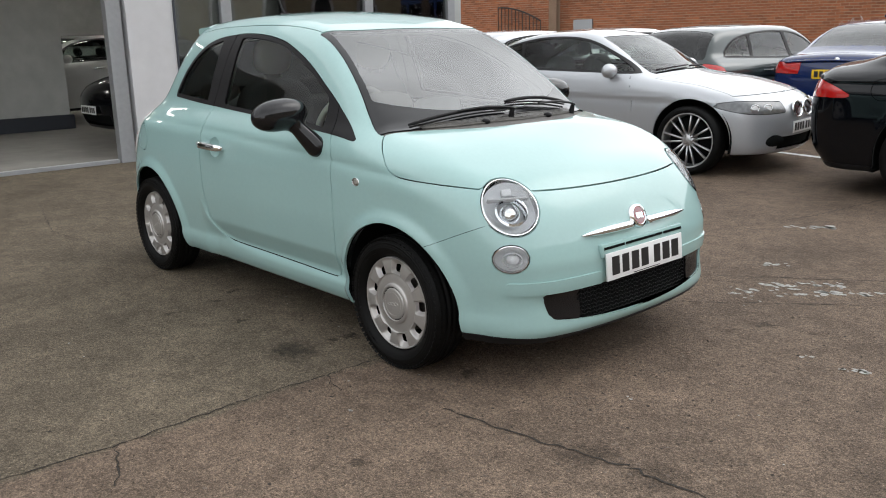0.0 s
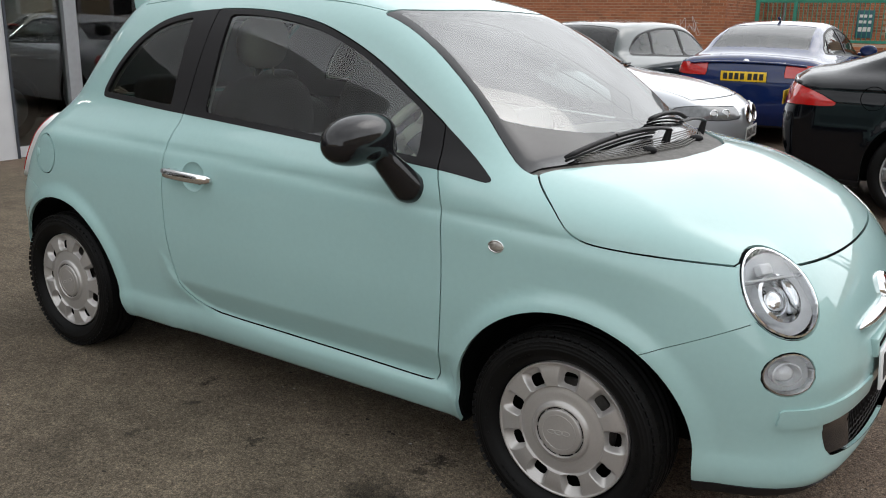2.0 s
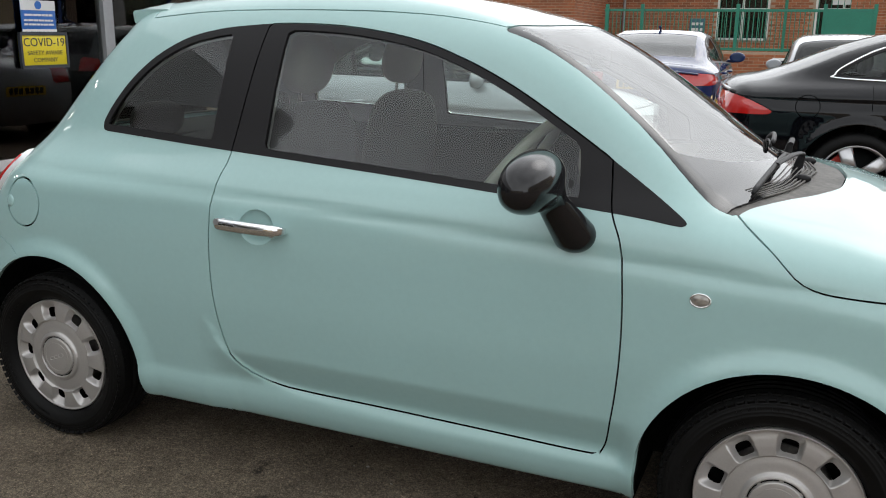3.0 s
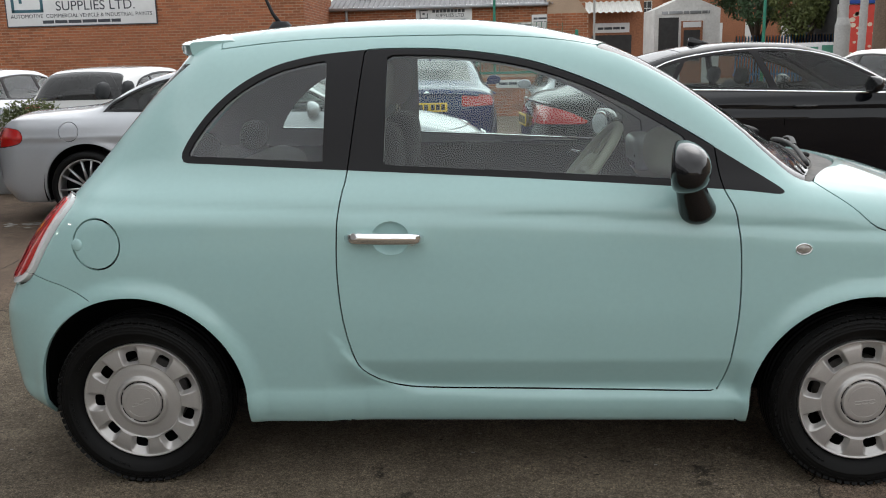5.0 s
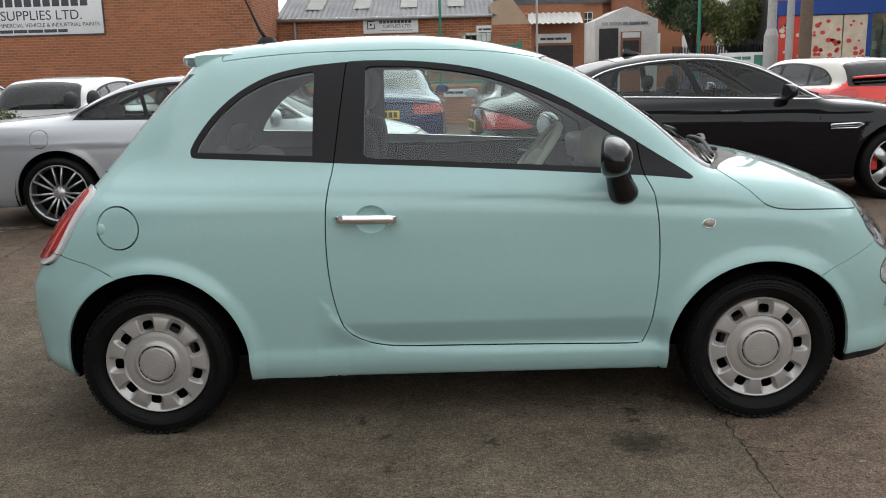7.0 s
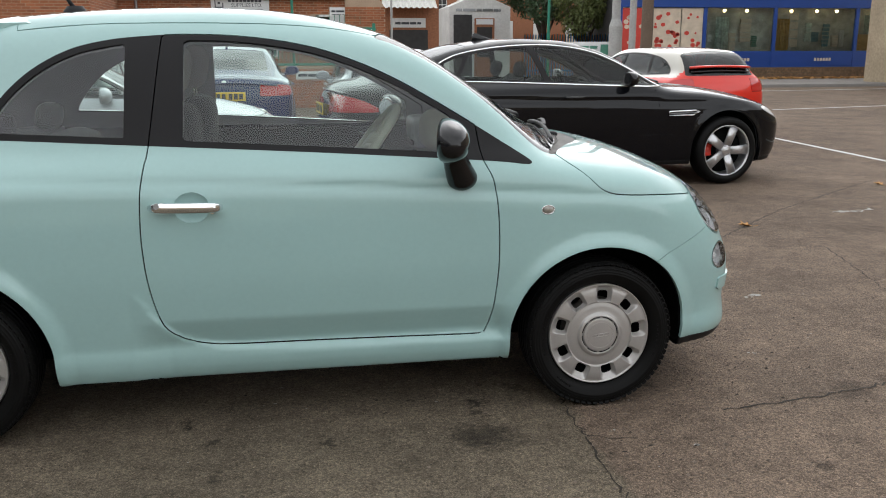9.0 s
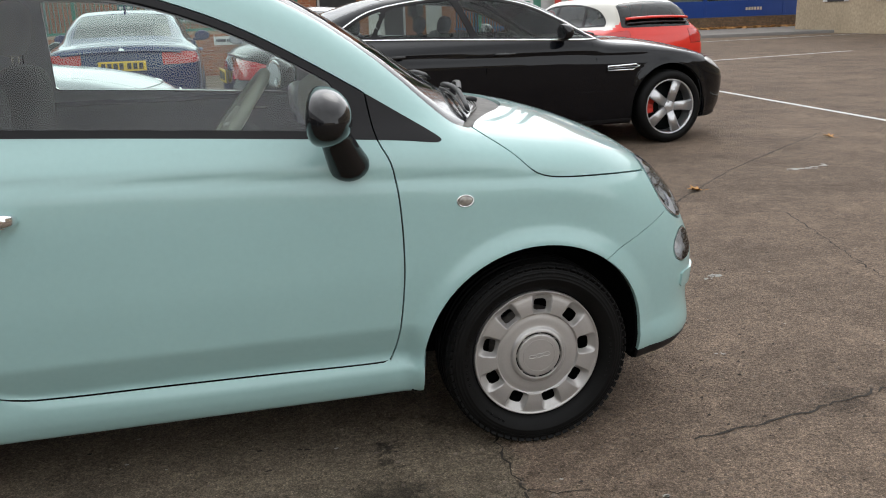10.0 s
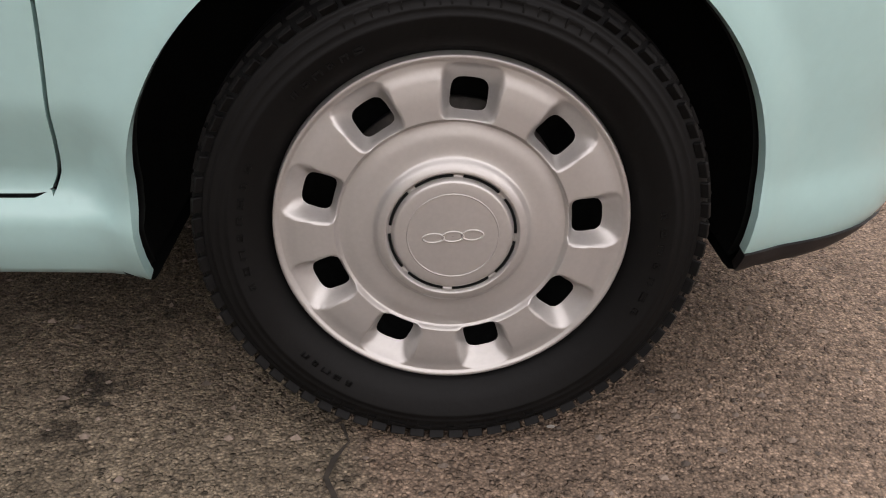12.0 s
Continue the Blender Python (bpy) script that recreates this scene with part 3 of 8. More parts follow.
def build_hatch_skin():
    gone = has(ARCH | GAP | SEAM)
    live = ~gone
    lampish = has(LAMP | FOG | TAILL)
    special = has(WIN | SCREEN | RGLASS) | lampish | has(GRILLE)
    plain = live & ~special
    far_flap = has(FUEL) & (HP[HT].mean(1)[:, 1] > 0)
    base = plain & (~has(DOORB | BONNET | BUMP | RBUMP | FUEL) | far_flap)
    low = (HP[HT].mean(1)[:, 2] < 0.2)
    skin("body", base & ~low, MINT)
    skin("underbody", live & low & ~special, WELL, lip=0.0, label="black underside")
    doors = skin("door", plain & has(DOORB) & ~has(WIN | SCOOP), MINT, sides=True)
    skin("bonnet", plain & has(BONNET), MINT)
    bumper = skin("front_bumper", plain & has(BUMP) & ~low & ~has(STRIP) & ~has(FLOOR), MINT)[0]
    skin("front_lip", plain & has(BUMP) & ~low & has(FLOOR), BLACK_TRIM, bumper, label="black lower lip", shift=0.003)
    skin("bumper_strip", plain & has(BUMP) & has(STRIP), MINT, bumper, shift=0.007, lip=0.02, sides=True)
    skin("rear_bumper", plain & has(RBUMP) & ~low, MINT)
    near = HP[HT].mean(1)[:, 1] < 0
    skin("fuel_flap", plain & has(FUEL) & near, MINT)
    skin("window_trim", live & has(WIN) & ~has(QGLASS | DGLASS), BLACK_TRIM, sides=True, label="black plastic window surround", shift=0.001)
    skin("quarter_window", live & has(QGLASS), GLASS, sides=True, lip=0.004, shift=-0.003)
    for d, s in zip(doors, (1, -1)):
        cy = HP[HT].mean(1)[:, 1]
        sheet("door_window", HP, HT[live & has(DGLASS) & (cy * s < 0)], GLASS, d, hatch_field, 0.004, "clear side glass", -0.004)
    skin("cowl", live & has(COWL), WEATHERED, label="weathered black plastic cowl", shift=-0.008)
    skin("windscreen_band", live & has(SCREEN) & ~has(COWL) & ~has(SGLASS), BLACK_GLOSS, label="black screen border", shift=-0.002)
    skin("windscreen", live & has(SGLASS), SCREEN_GLASS, lip=0.004, shift=-0.002)
    skin("rear_window", live & has(RGLASS), GLASS, lip=0.004)
    inner = live & ~lampish & ~has(QGLASS | DGLASS | SGLASS | RGLASS | GRILLE) & ~low
    mid_z = HP[HT].mean(1)[:, 2]
    sheet("arch_backing", HP, HT[inner & (mid_z < 0.62)][:, ::-1], WELL, hatchback, lambda x, y, z: -hatch_field(x, y, z), 0.0, "black inner skin", 0.022)
    sheet("headlining", HP, HT[inner & (mid_z >= 0.99) & ~has(COWL | BONNET)][:, ::-1], PALE_LINING, hatchback, lambda x, y, z: -hatch_field(x, y, z), 0.0, "pale grey inner pillar and roof lining", 0.022)
    sheet("lining", HP, HT[inner & (mid_z >= 0.62) & ((mid_z < 0.99) | has(COWL | BONNET))][:, ::-1], DARK_LINING, hatchback, lambda x, y, z: -hatch_field(x, y, z), 0.0, "dark inner lining", 0.022)
    # near-black strip under the panel gaps: their shade put into colour
    seams = has(GAP | SEAM) & ~has(ARCH)
    seam = sheet("seam_shadow_strip", HP, HT[seams], WELL, hatchback, hatch_field, 0.0, "dark strip under the panel gaps, coloured as their shade", -0.011)
    tagged(seam, "dark strip under the panel gaps, coloured as their shade", kind="stuff")
    return doors, bumper


HATCH_DOORS, FRONT_BUMPER = build_hatch_skin()


def on_skin(x, y, z, n):
    """The point of the hatchback's skin reached from (x, y, z) along n, and the skin's normal there."""
    p, d = np.array([[x, y, z]], float), np.array(n, float) / np.linalg.norm(n)
    for _ in range(30):
        p = p - hatch_field(*p.T)[:, None] * d * 0.7
    g = slope(hatch_field, p)[0]
    return Vector(p[0]), Vector(g / np.linalg.norm(g))


def frame_at(p, n, up=(0, 0, 1)):
    """A pose at p whose z axis is n, and whose y axis points up."""
    n = Vector(n).normalized()
    x = Vector(up).cross(n).normalized()
    y = n.cross(x)
    m = Matrix((x, y, n)).transposed().to_4x4()
    m.translation = p
    return m


def mirror_y(ob, parent):
    """A copy of a part, mirrored to the other side of the car."""
    o = ob.copy()
    o.data = ob.data.copy()
    o.data.transform(Matrix.Diagonal((1, -1, 1, 1)))
    o.data.flip_normals()
    scene.collection.objects.link(o)
    o.parent = parent
    for c in list(ob.children):
        mirror_y(c, o)
    return o


# ---- wheels of the hatchback ----
def hub_cap_mesh():
    rise = curve([(0, 0.010), (0.05, 0.009), (0.064, 0.0075), (0.0675, 0.001), (0.0705, 0.001), (0.0725, 0.007), (0.082, 0.004), (0.0875, -0.002), (0.110, -0.005), (0.1265, -0.008), (0.1285, -0.001),
                  (0.15, -0.001), (0.17, -0.003), (0.186, -0.006), (0.190, -0.006), (0.1925, -0.0035), (0.1955, -0.0035), (0.1975, -0.007), (0.198, -0.020)])
    nr, na = 124, 396
    r = np.linspace(0.0005, 0.198, nr)
    th = np.arange(na) * 2 * np.pi / na
    R, A = np.meshgrid(r, th, indexing="ij")
    local = (A + np.pi / 9) % (2 * np.pi / 9) - np.pi / 9
    u, v = (R - 0.160) * np.cos(local), R * np.sin(local)
    s_out = ((np.abs(u + 0.002) / 0.0305) ** 5 + (np.abs(v) / (0.0300 + 0.10 * u)) ** 5) ** 0.2
    s_in = ((np.abs(u + 0.0085) / 0.0172) ** 4 + (np.abs(v) / 0.0198) ** 4) ** 0.25
    wall_in = np.clip(s_in - 1, 0, None)
    t = np.clip(1 - s_out, 0, None)
    t = np.where(s_in <= 1, 1.0, t / (t + wall_in * 0.60 + 1e-6))
    y = -(rise(R) - 0.021 * t ** 0.85)
    P = np.stack([R * np.sin(A), y, R * np.cos(A)], -1).reshape(-1, 3)
    i, j = np.meshgrid(np.arange(nr - 1), np.arange(na), indexing="ij")
    a, b = i * na + j, i * na + (j + 1) % na
    c, d = a + na, b + na
    T = np.concatenate([np.stack([a, c, b], -1).reshape(-1, 3), np.stack([b, c, d], -1).reshape(-1, 3)])
    tag = np.zeros(len(T), np.int64)
    P, T, tag = split(P, T, tag, (s_in.reshape(-1) - 1) * 0.02, 1)
    return P, T[tag == 0]


def build_wheel():
    wheel = bm_new()
    lathe(wheel, [(0.0, 0.02), (0.07, 0.02), (0.12, 0.03), (0.17, 0.02), (0.185, -0.03), (0.192, -0.05), (0.192, 0.09), (0.0, 0.09)], 48)
    wheel = part("wheel", wheel, WELL, None, "", 40)
    bm = bm_new()
    prof = [(0.188, -0.048), (0.198, -0.056), (0.203, -0.066), (0.209, -0.076), (0.222, -0.087), (0.238, -0.0915), (0.240, -0.0925), (0.2415, -0.0915), (0.247, -0.0905), (0.2485, -0.0913), (0.250, -0.0902), (0.2575, -0.0878), (0.259, -0.0886), (0.2605, -0.0868), (0.264, -0.084), (0.266, -0.085),
            (0.268, -0.083), (0.277, -0.073), (0.2835, -0.060), (0.286, -0.042)]
    for g in (-0.028, 0.0, 0.028):
        prof += [(0.287, g - 0.006), (0.280, g - 0.004), (0.280, g + 0.004), (0.287, g + 0.006)]
    prof += [(r, -y) for r, y in prof[19::-1]]
    lathe(bm, prof, 96)
    tread = bm_new()
    for k in range(64):
        m = Matrix.Rotation(k * 2 * math.pi / 64, 4, "Y")
        for sgn in (-1, 1):
            box(tread, -0.0105, 0.0105, sgn * 0.054 - 0.0115, sgn * 0.054 + 0.0115, 0.268, 0.2842, m=m @ pose(0, 0, 0, 0, 0, 0))
    marks = bm_new()
    for k in range(72):
        m = Matrix.Rotation((k + 0.5) * 2 * math.pi / 72, 4, "Y")
        tilt = pose(0, -0.0795, 0.2705, 40, 0, 0)
        box(marks, -0.0088, 0.0088, -0.0035, 0.0022, -0.0095, 0.0095, 0.0008, m @ tilt, 1)
        if k % 3:
            box(marks, -0.0012, 0.0012, -0.003, 0.0030, -0.0095, 0.0095, 0, m @ tilt @ pose(0.004, 0, 0))
    for start, count, step, rad, tall in ((-0.52, 9, 0.125, 0.2525, 0.0075), (2.66, 9, 0.125, 0.2525, 0.0075), (1.35, 7, 0.09, 0.228, 0.0035), (4.35, 8, 0.09, 0.228, 0.0035), (3.6, 5, 0.07, 0.226, 0.003), (5.4, 6, 0.07, 0.226, 0.003)):
        for k in range(count):
            m = Matrix.Rotation(start + k * step, 4, "Y")
            deep = -0.0886 if rad > 0.24 else -0.0885
            w = tall * (0.75 + 0.35 * ((k * 7) % 3))
            for dx in (-w, w):
                box(marks, dx - 0.0011, dx + 0.0011, deep - 0.0016, deep + 0.002, rad - tall, rad + tall, 0, m)
            box(marks, -w, w, deep - 0.0016, deep + 0.002, rad + tall - 0.002, rad + tall, 0, m)
            if k % 2:
                box(marks, -w, w, deep - 0.0016, deep + 0.002, rad - tall, rad - tall + 0.002, 0, m)
    for v in [*bm.verts, *tread.verts, *marks.verts]:
        if v.co.z < -0.281:
            v.co.y *= 1 + (-0.281 - v.co.z) * 3
            v.co.z = -0.281
    tyre = part("tyre", bm, RUBBER, wheel, "black road tyre with worn tread", 35)
    tagged(part("tread", tread, RUBBER, tyre, "", 35), kind="stuff")
    tagged(part("sidewall_relief", marks, RUBBER, tyre, "raised blocks and worn marks on the tyre wall", 35), kind="stuff")
    P, T = hub_cap_mesh()
    cap = sheet("hub_cap", P + np.array((0, -0.072, 0)), T, CAP_SILVER, wheel, None, 0.0, "silver plastic trim with nine openings")
    bm = bm_new()
    for k, (dx, dz) in enumerate(((-0.021, -0.004), (0.0, 0.0), (0.021, 0.004))):
        ring = [(dx + 0.0115 * math.cos(a), -0.0823, dz + (0.0062 if k else 0.0055) * math.sin(a) + 0.12 * 0.0115 * math.cos(a)) for a in np.linspace(0, 2 * math.pi, 20)[:-1]]
        tube(bm, ring, 0.0011, 6, True)
    ring = [(0.050 * math.sin(a), -0.0812, 0.050 * math.cos(a)) for a in np.linspace(0, 2 * math.pi, 60)[:-1]]
    tube(bm, ring, 0.0009, 6, True)
    part("embossed_mark", bm, CAP_SILVER, cap, "", 60)
    for k in range(8):
        bm = bm_new()
        a0 = k * math.pi / 4
        arc = [(0.069 * math.sin(a0 + q), -0.0738, 0.069 * math.cos(a0 + q)) for q in np.linspace(0.05, 0.68, 8)]
        tube(bm, arc, 0.0016, 6)
        part("cap_slot", bm, WELL, cap, "dark slot round the cap centre", 60)
    # brake parts behind the openings
    bm = bm_new()
    lathe(bm, [(0.06, 0.0), (0.13, 0.0), (0.13, 0.012), (0.06, 0.012)], 40)
    part("brake_disc", bm, material("brake_iron", (0.12, 0.11, 0.10), rough=0.6, metal=0.6, grain=0.2, scale=80), wheel, "", 40)
    return wheel


def place_wheels():
    first = build_wheel()
    first.parent = hatchback
    first.matrix_basis = Matrix.Translation((WHEEL_X, -0.705, WHEEL_Z)) @ Matrix.Rotation(radians(5), 4, "Y")
    for x, side, turn in ((-WHEEL_X, -1, -11), (WHEEL_X, 1, 10), (-WHEEL_X, 1, 23)):
        m = Matrix.Translation((x, side * 0.705, WHEEL_Z)) @ (Matrix.Rotation(math.pi, 4, "Z") if side > 0 else Matrix()) @ Matrix.Rotation(radians(turn), 4, "Y")
        copy_thing(first, m)
    for x in (WHEEL_X, -WHEEL_X):
        for side in (-1, 1):
            bm = bm_new()
            arc = [(x + 0.372 * math.cos(a), 0.29 + 0.362 * math.sin(a)) for a in np.linspace(-0.30, math.pi + 0.30, 40)]
            rows = []
            for y in (0.735, 0.60, 0.45):
                edge = [min(y, abs(on_skin(px, side * 0.9, max(pz, 0.2), (0, side, 0))[0].y) - 0.03) for px, pz in arc]
                rows.append([bm.verts.new((px, side * e, max(pz, 0.2))) for (px, pz), e in zip(arc, edge)])
            for a, b in zip(rows, rows[1:]):
                for k in range(len(arc) - 1):
                    bm.faces.new((a[k], a[k + 1], b[k + 1], b[k]))
            bm.faces.new(rows[-1])
            part("wheel_well", bm, WELL, hatchback, "black plastic arch liner", 60)


place_wheels()


# ---- lamps, chrome, mirrors and other fittings of the hatchback ----
AMBER = material("amber_plastic", (0.7, 0.25, 0.03), rough=0.3, grain=0.03)
LAMP_RED = material("tail_lamp_red", (0.45, 0.012, 0.01), rough=0.1, grain=0.05, scale=50, coat=1.0)
LAMP_WHITE = material("lamp_clear_white", (0.75, 0.75, 0.75), rough=0.12, grain=0.03, coat=1.0)
BOWL = material("lamp_reflector", (0.92, 0.93, 0.94), rough=0.25, metal=0.1, grain=0.04, scale=120, bump=0.0012, bump_scale=55)
WHITE_PLATE = material("plate_white", (0.78, 0.79, 0.79), rough=0.35, grain=0.02, scale=20, big=0.04, big_scale=6)
YELLOW_PLATE = material("plate_yellow", (0.80, 0.52, 0.02), rough=0.35, grain=0.02, big=0.04, big_scale=6)
INK = material("plate_black", (0.012, 0.012, 0.013), rough=0.5, grain=0.05)
INDICATOR = material("indicator_lens", (0.30, 0.28, 0.25), rough=0.1, metal=0.3, grain=0.5, scale=60, coat=1.0)
ALLOY_GREY = material("dull_lock_metal", (0.36, 0.36, 0.37), rough=0.35, metal=0.7, grain=0.05, scale=200)
BADGE_RED = material("badge_dark_red", (0.16, 0.012, 0.02), rough=0.2, grain=0.06, scale=200, coat=1.0)


def build_lamps():
    lamp = skin("headlight", has(LAMP) & ~has(GAP) & ~has(RING) & ~has(FOG), CHROME, sides=True, lip=0.03, label="round headlamp with a chrome ring", shift=0.002)
    fog = skin("fog_lamp", has(FOG) & ~has(GAP) & ~has(RING), CHROME, sides=True, lip=0.02, label="small oval lamp with a chrome ring", shift=0.001)
    lens = skin("lens", has(LAMP) & has(RING), CLEAR, sides=True, lip=0.003, shift=0.004)
    flens = skin("lens", has(FOG) & has(RING), CLEAR, sides=True, lip=0.003, shift=0.002)
    for l, p in zip(lens + flens, lamp + fog):
        l.parent = p
    for ring, c, n, r, flat, deep in ((lamp, LAMP_C, LAMP_N, 0.108, 1.0, 0.07), (fog, FOG_C, FOG_N, 0.066, 0.78, 0.05)):
        p, nn = on_skin(*c, n)
        m = frame_at(p - nn * 0.022, nn) @ Matrix.Diagonal((1, flat, 1, 1))
        for o, side in zip(ring, (1, -1)):
            S = Matrix.Diagonal((1, side, 1, 1))
            bm = bm_new()
            pr = [(r * s, -deep * (1 - s * s)) for s in np.linspace(0.12, 1.0, 12)]
            lathe(bm, pr, 40)
            bmesh.ops.transform(bm, matrix=S @ m @ pose(0, 0, 0, 90, 0, 0), verts=bm.verts)
            part("reflector", bm, BOWL, o, "facetted mirror bowl", 50)
            bm = bm_new()
            lathe(bm, [(r * 0.56, -deep * 0.55), (r * 0.60, -deep * 0.05), (r * 0.53, 0.0), (r * 0.50, -deep * 0.15), (r * 0.45, -deep * 0.6)], 36)
            lathe(bm, [(r * 0.40, -deep * 0.6), (r * 0.36, -deep * 0.3), (r * 0.2, -deep * 0.1), (0.0, -deep * 0.05)], 30)
            bmesh.ops.transform(bm, matrix=S @ m @ Matrix.Translation((r * 0.06, -r * 0.10, 0)) @ pose(0, 0, 0, 90, 0, 0), verts=bm.verts)
            part("inner_ring", bm, CHROME if r > 0.1 else BOWL, o, "", 40)
            if r > 0.1:
                bm = bm_new()
                box(bm, -r * 0.75, r * 0.75, r * 0.34, r * 0.40, -0.03, 0.004, 0.003)
                box(bm, -0.02, 0.02, r * 0.5, r * 0.78, -0.03, -0.004, 0.006)
                bmesh.ops.transform(bm, matrix=S @ m, verts=bm.verts)
                part("lamp_divider", bm, LAMP_WHITE, o, "", 40)
    tails = skin("tail_light", has(TAILL) & has(RING) & ~has(GAP), LAMP_RED, sides=True, label="red lamp in a clear rim", shift=0.020, lip=0.03)
    for o, rim in zip(tails, skin("clear_rim", has(TAILL) & ~has(RING) & ~has(GAP), LAMP_WHITE, sides=True, shift=0.014, lip=0.02)):
        rim.parent = o
    for side in (-1, 1):
        p, n = on_skin(0.933, side * 0.9, 0.773, (0, side, 0))
        bm = bm_new()
        bmesh.ops.create_uvsphere(bm, u_segments=20, v_segments=10, radius=0.018, matrix=frame_at(p, n) @ Matrix.Diagonal((1.2, 0.8, 0.35, 1)))
        o = part("side_indicator", bm, INDICATOR, hatchback, "small clear oval repeater lamp", 60)
        bm = bm_new()
        m = frame_at(p, n)
        tube(bm, [m @ Vector((0.0235 * math.cos(a), 0.0160 * math.sin(a), 0.001)) for a in np.linspace(0, 2 * math.pi, 24)[:-1]], 0.0022, 6, True)
        part("bezel", bm, CHROME, o, "", 60)


def build_handles():
    for door, side in zip(HATCH_DOORS, (-1, 1)):
        p, n = on_skin(-0.33, side * 0.9, 0.822, (0, side, 0))
        m = frame_at(p, n)
        sx = -1 if side > 0 else 1
        bm = bm_new()
        rows = []
        for f in (1.0, 0.97, 0.92, 0.80, 0.60, 0.35, 0.1):
            deep = 0.0165 * (1 - f ** 4) ** 0.75
            ring = []
            for k in np.arange(40) * math.pi / 20:
                q, qn = on_skin(-0.312 + 0.060 * f * math.cos(k), side * 0.9, 0.820 + 0.052 * f * math.sin(k), (0, side, 0))
                ring.append(bm.verts.new(q - qn * deep))
            rows.append(ring)
        for a, b in zip(rows, rows[1:]):
            for k in range(40):
                bm.faces.new((a[k], a[(k + 1) % 40], b[(k + 1) % 40], b[k]))
        bm.faces.new(rows[-1])
        bmesh.ops.recalc_face_normals(bm, faces=bm.faces[:])
        if rows[-1][0].link_faces[0].normal.y * side < 0:
            bmesh.ops.reverse_faces(bm, faces=bm.faces[:])
        part("handle_scoop", bm, MINT, door, "round finger recess", 60)
        bm = bm_new()
        rings = []
        for q in np.linspace(-1, 1, 25):
            a = 0.122 * q
            end = max(0.0, 1 - abs(q) ** 5) ** 0.5
            rise_out = 0.030 + 0.008 * (1 - q * q) - 0.020 * max(0.0, abs(q) - 0.80) / 0.20
            rings.append([bm.verts.new(m @ Vector((a * sx, -0.002 * q + 0.0180 * (0.45 + 0.55 * end) * math.copysign(abs(math.sin(k)) ** 0.7, math.sin(k)),
                                                   rise_out + 0.0125 * (0.5 + 0.5 * end) * math.copysign(abs(math.cos(k)) ** 0.7, math.cos(k))))) for k in np.arange(16) * math.pi / 8])
        for a, b in zip(rings, rings[1:]):
            for k in range(16):
                bm.faces.new((a[k], a[(k + 1) % 16], b[(k + 1) % 16], b[k]))
        bm.faces.new(rings[0])
        bm.faces.new(rings[-1])
        for q in (-0.075, 0.088):
            cyl(bm, m @ Vector((q * sx, -0.1 * q, 0.0)), m @ Vector((q * sx, -0.1 * q, 0.03)), 0.013, seg=12)
        bmesh.ops.recalc_face_normals(bm, faces=bm.faces[:])
        h = part("door_handle", bm, CHROME, door, "chrome pull handle", 40)
        bm = bm_new()
        cyl(bm, m @ Vector((-0.090 * sx, 0.009, 0.036)), m @ Vector((-0.090 * sx, 0.009, 0.0475)), 0.0105, 0.009, seg=18)
        part("lock", bm, ALLOY_GREY, h, "", 40)
    p, n = on_skin(-1.318, -0.9, 0.806, (0, -1, 0))
    bm = bm_new()
    bmesh.ops.create_uvsphere(bm, u_segments=16, v_segments=8, radius=0.02, matrix=frame_at(p, n) @ Matrix.Diagonal((1, 1, 0.25, 1)))
    part("flap_pull", bm, MINT, hatchback, "", 60)


def build_mirrors():
    def blob(x, y, z):
        u, v, w = (x - 0.545) / 0.070, (y + 0.898) / 0.138, (z - 1.041 - 0.06 * (y + 0.898)) / 0.071
        cap = (np.abs(u) ** 2.1 + np.abs(v) ** 2.3 + np.abs(w) ** 2.1) ** (1 / 2.1) - 1
        back = (0.512 + 0.27 * (y + 0.9) - x) / 0.06
        f = smax(cap * 0.08, back * 0.06, 0.02)
        a, b = np.array((0.575, -0.835, 0.985)), np.array((0.618, -0.768, 0.895))
        d = b - a
        t = np.clip(((x - a[0]) * d[0] + (y - a[1]) * d[1] + (z - a[2]) * d[2]) / (d @ d), 0, 1)
        arm = np.sqrt(((x - a[0] - t * d[0]) / 1.2) ** 2 + (y - a[1] - t * d[1]) ** 2 + (z - a[2] - t * d[2]) ** 2) - 0.033 - 0.014 * t
        return -smax(-f, -arm, 0.03)

    P, T = surface(blob, (0.44, -1.07, 0.82), (0.74, -0.69, 1.14), 0.009)
    tag = np.zeros(len(T), np.int64)
    P, T, tag = split(P, T, tag, np.maximum(P[:, 0] - 0.5155 - 0.27 * (P[:, 1] + 0.9), 0.985 - P[:, 2]), 1)
    P, T, tag = split(P, T, tag, 1.002 - P[:, 2] - 0.0 * P[:, 0], 2)
    for door, side in zip(HATCH_DOORS, (-1, 1)):
        Q = P * np.array((1, -side, 1))
        fl = T if side < 0 else T[:, ::-1]
        fld = (lambda x, y, z: blob(x, y, z)) if side < 0 else (lambda x, y, z: blob(x, -y, z))
        o = sheet("door_mirror", Q, fl[(tag & 1) == 0], BLACK_GLOSS, door, fld, 0.006, "glossy black mirror shell on a curved stalk")
        sheet("mirror_glass", Q, fl[(tag & 1) == 1], CHROME, o, fld, 0.0, "mirror pane", -0.003)


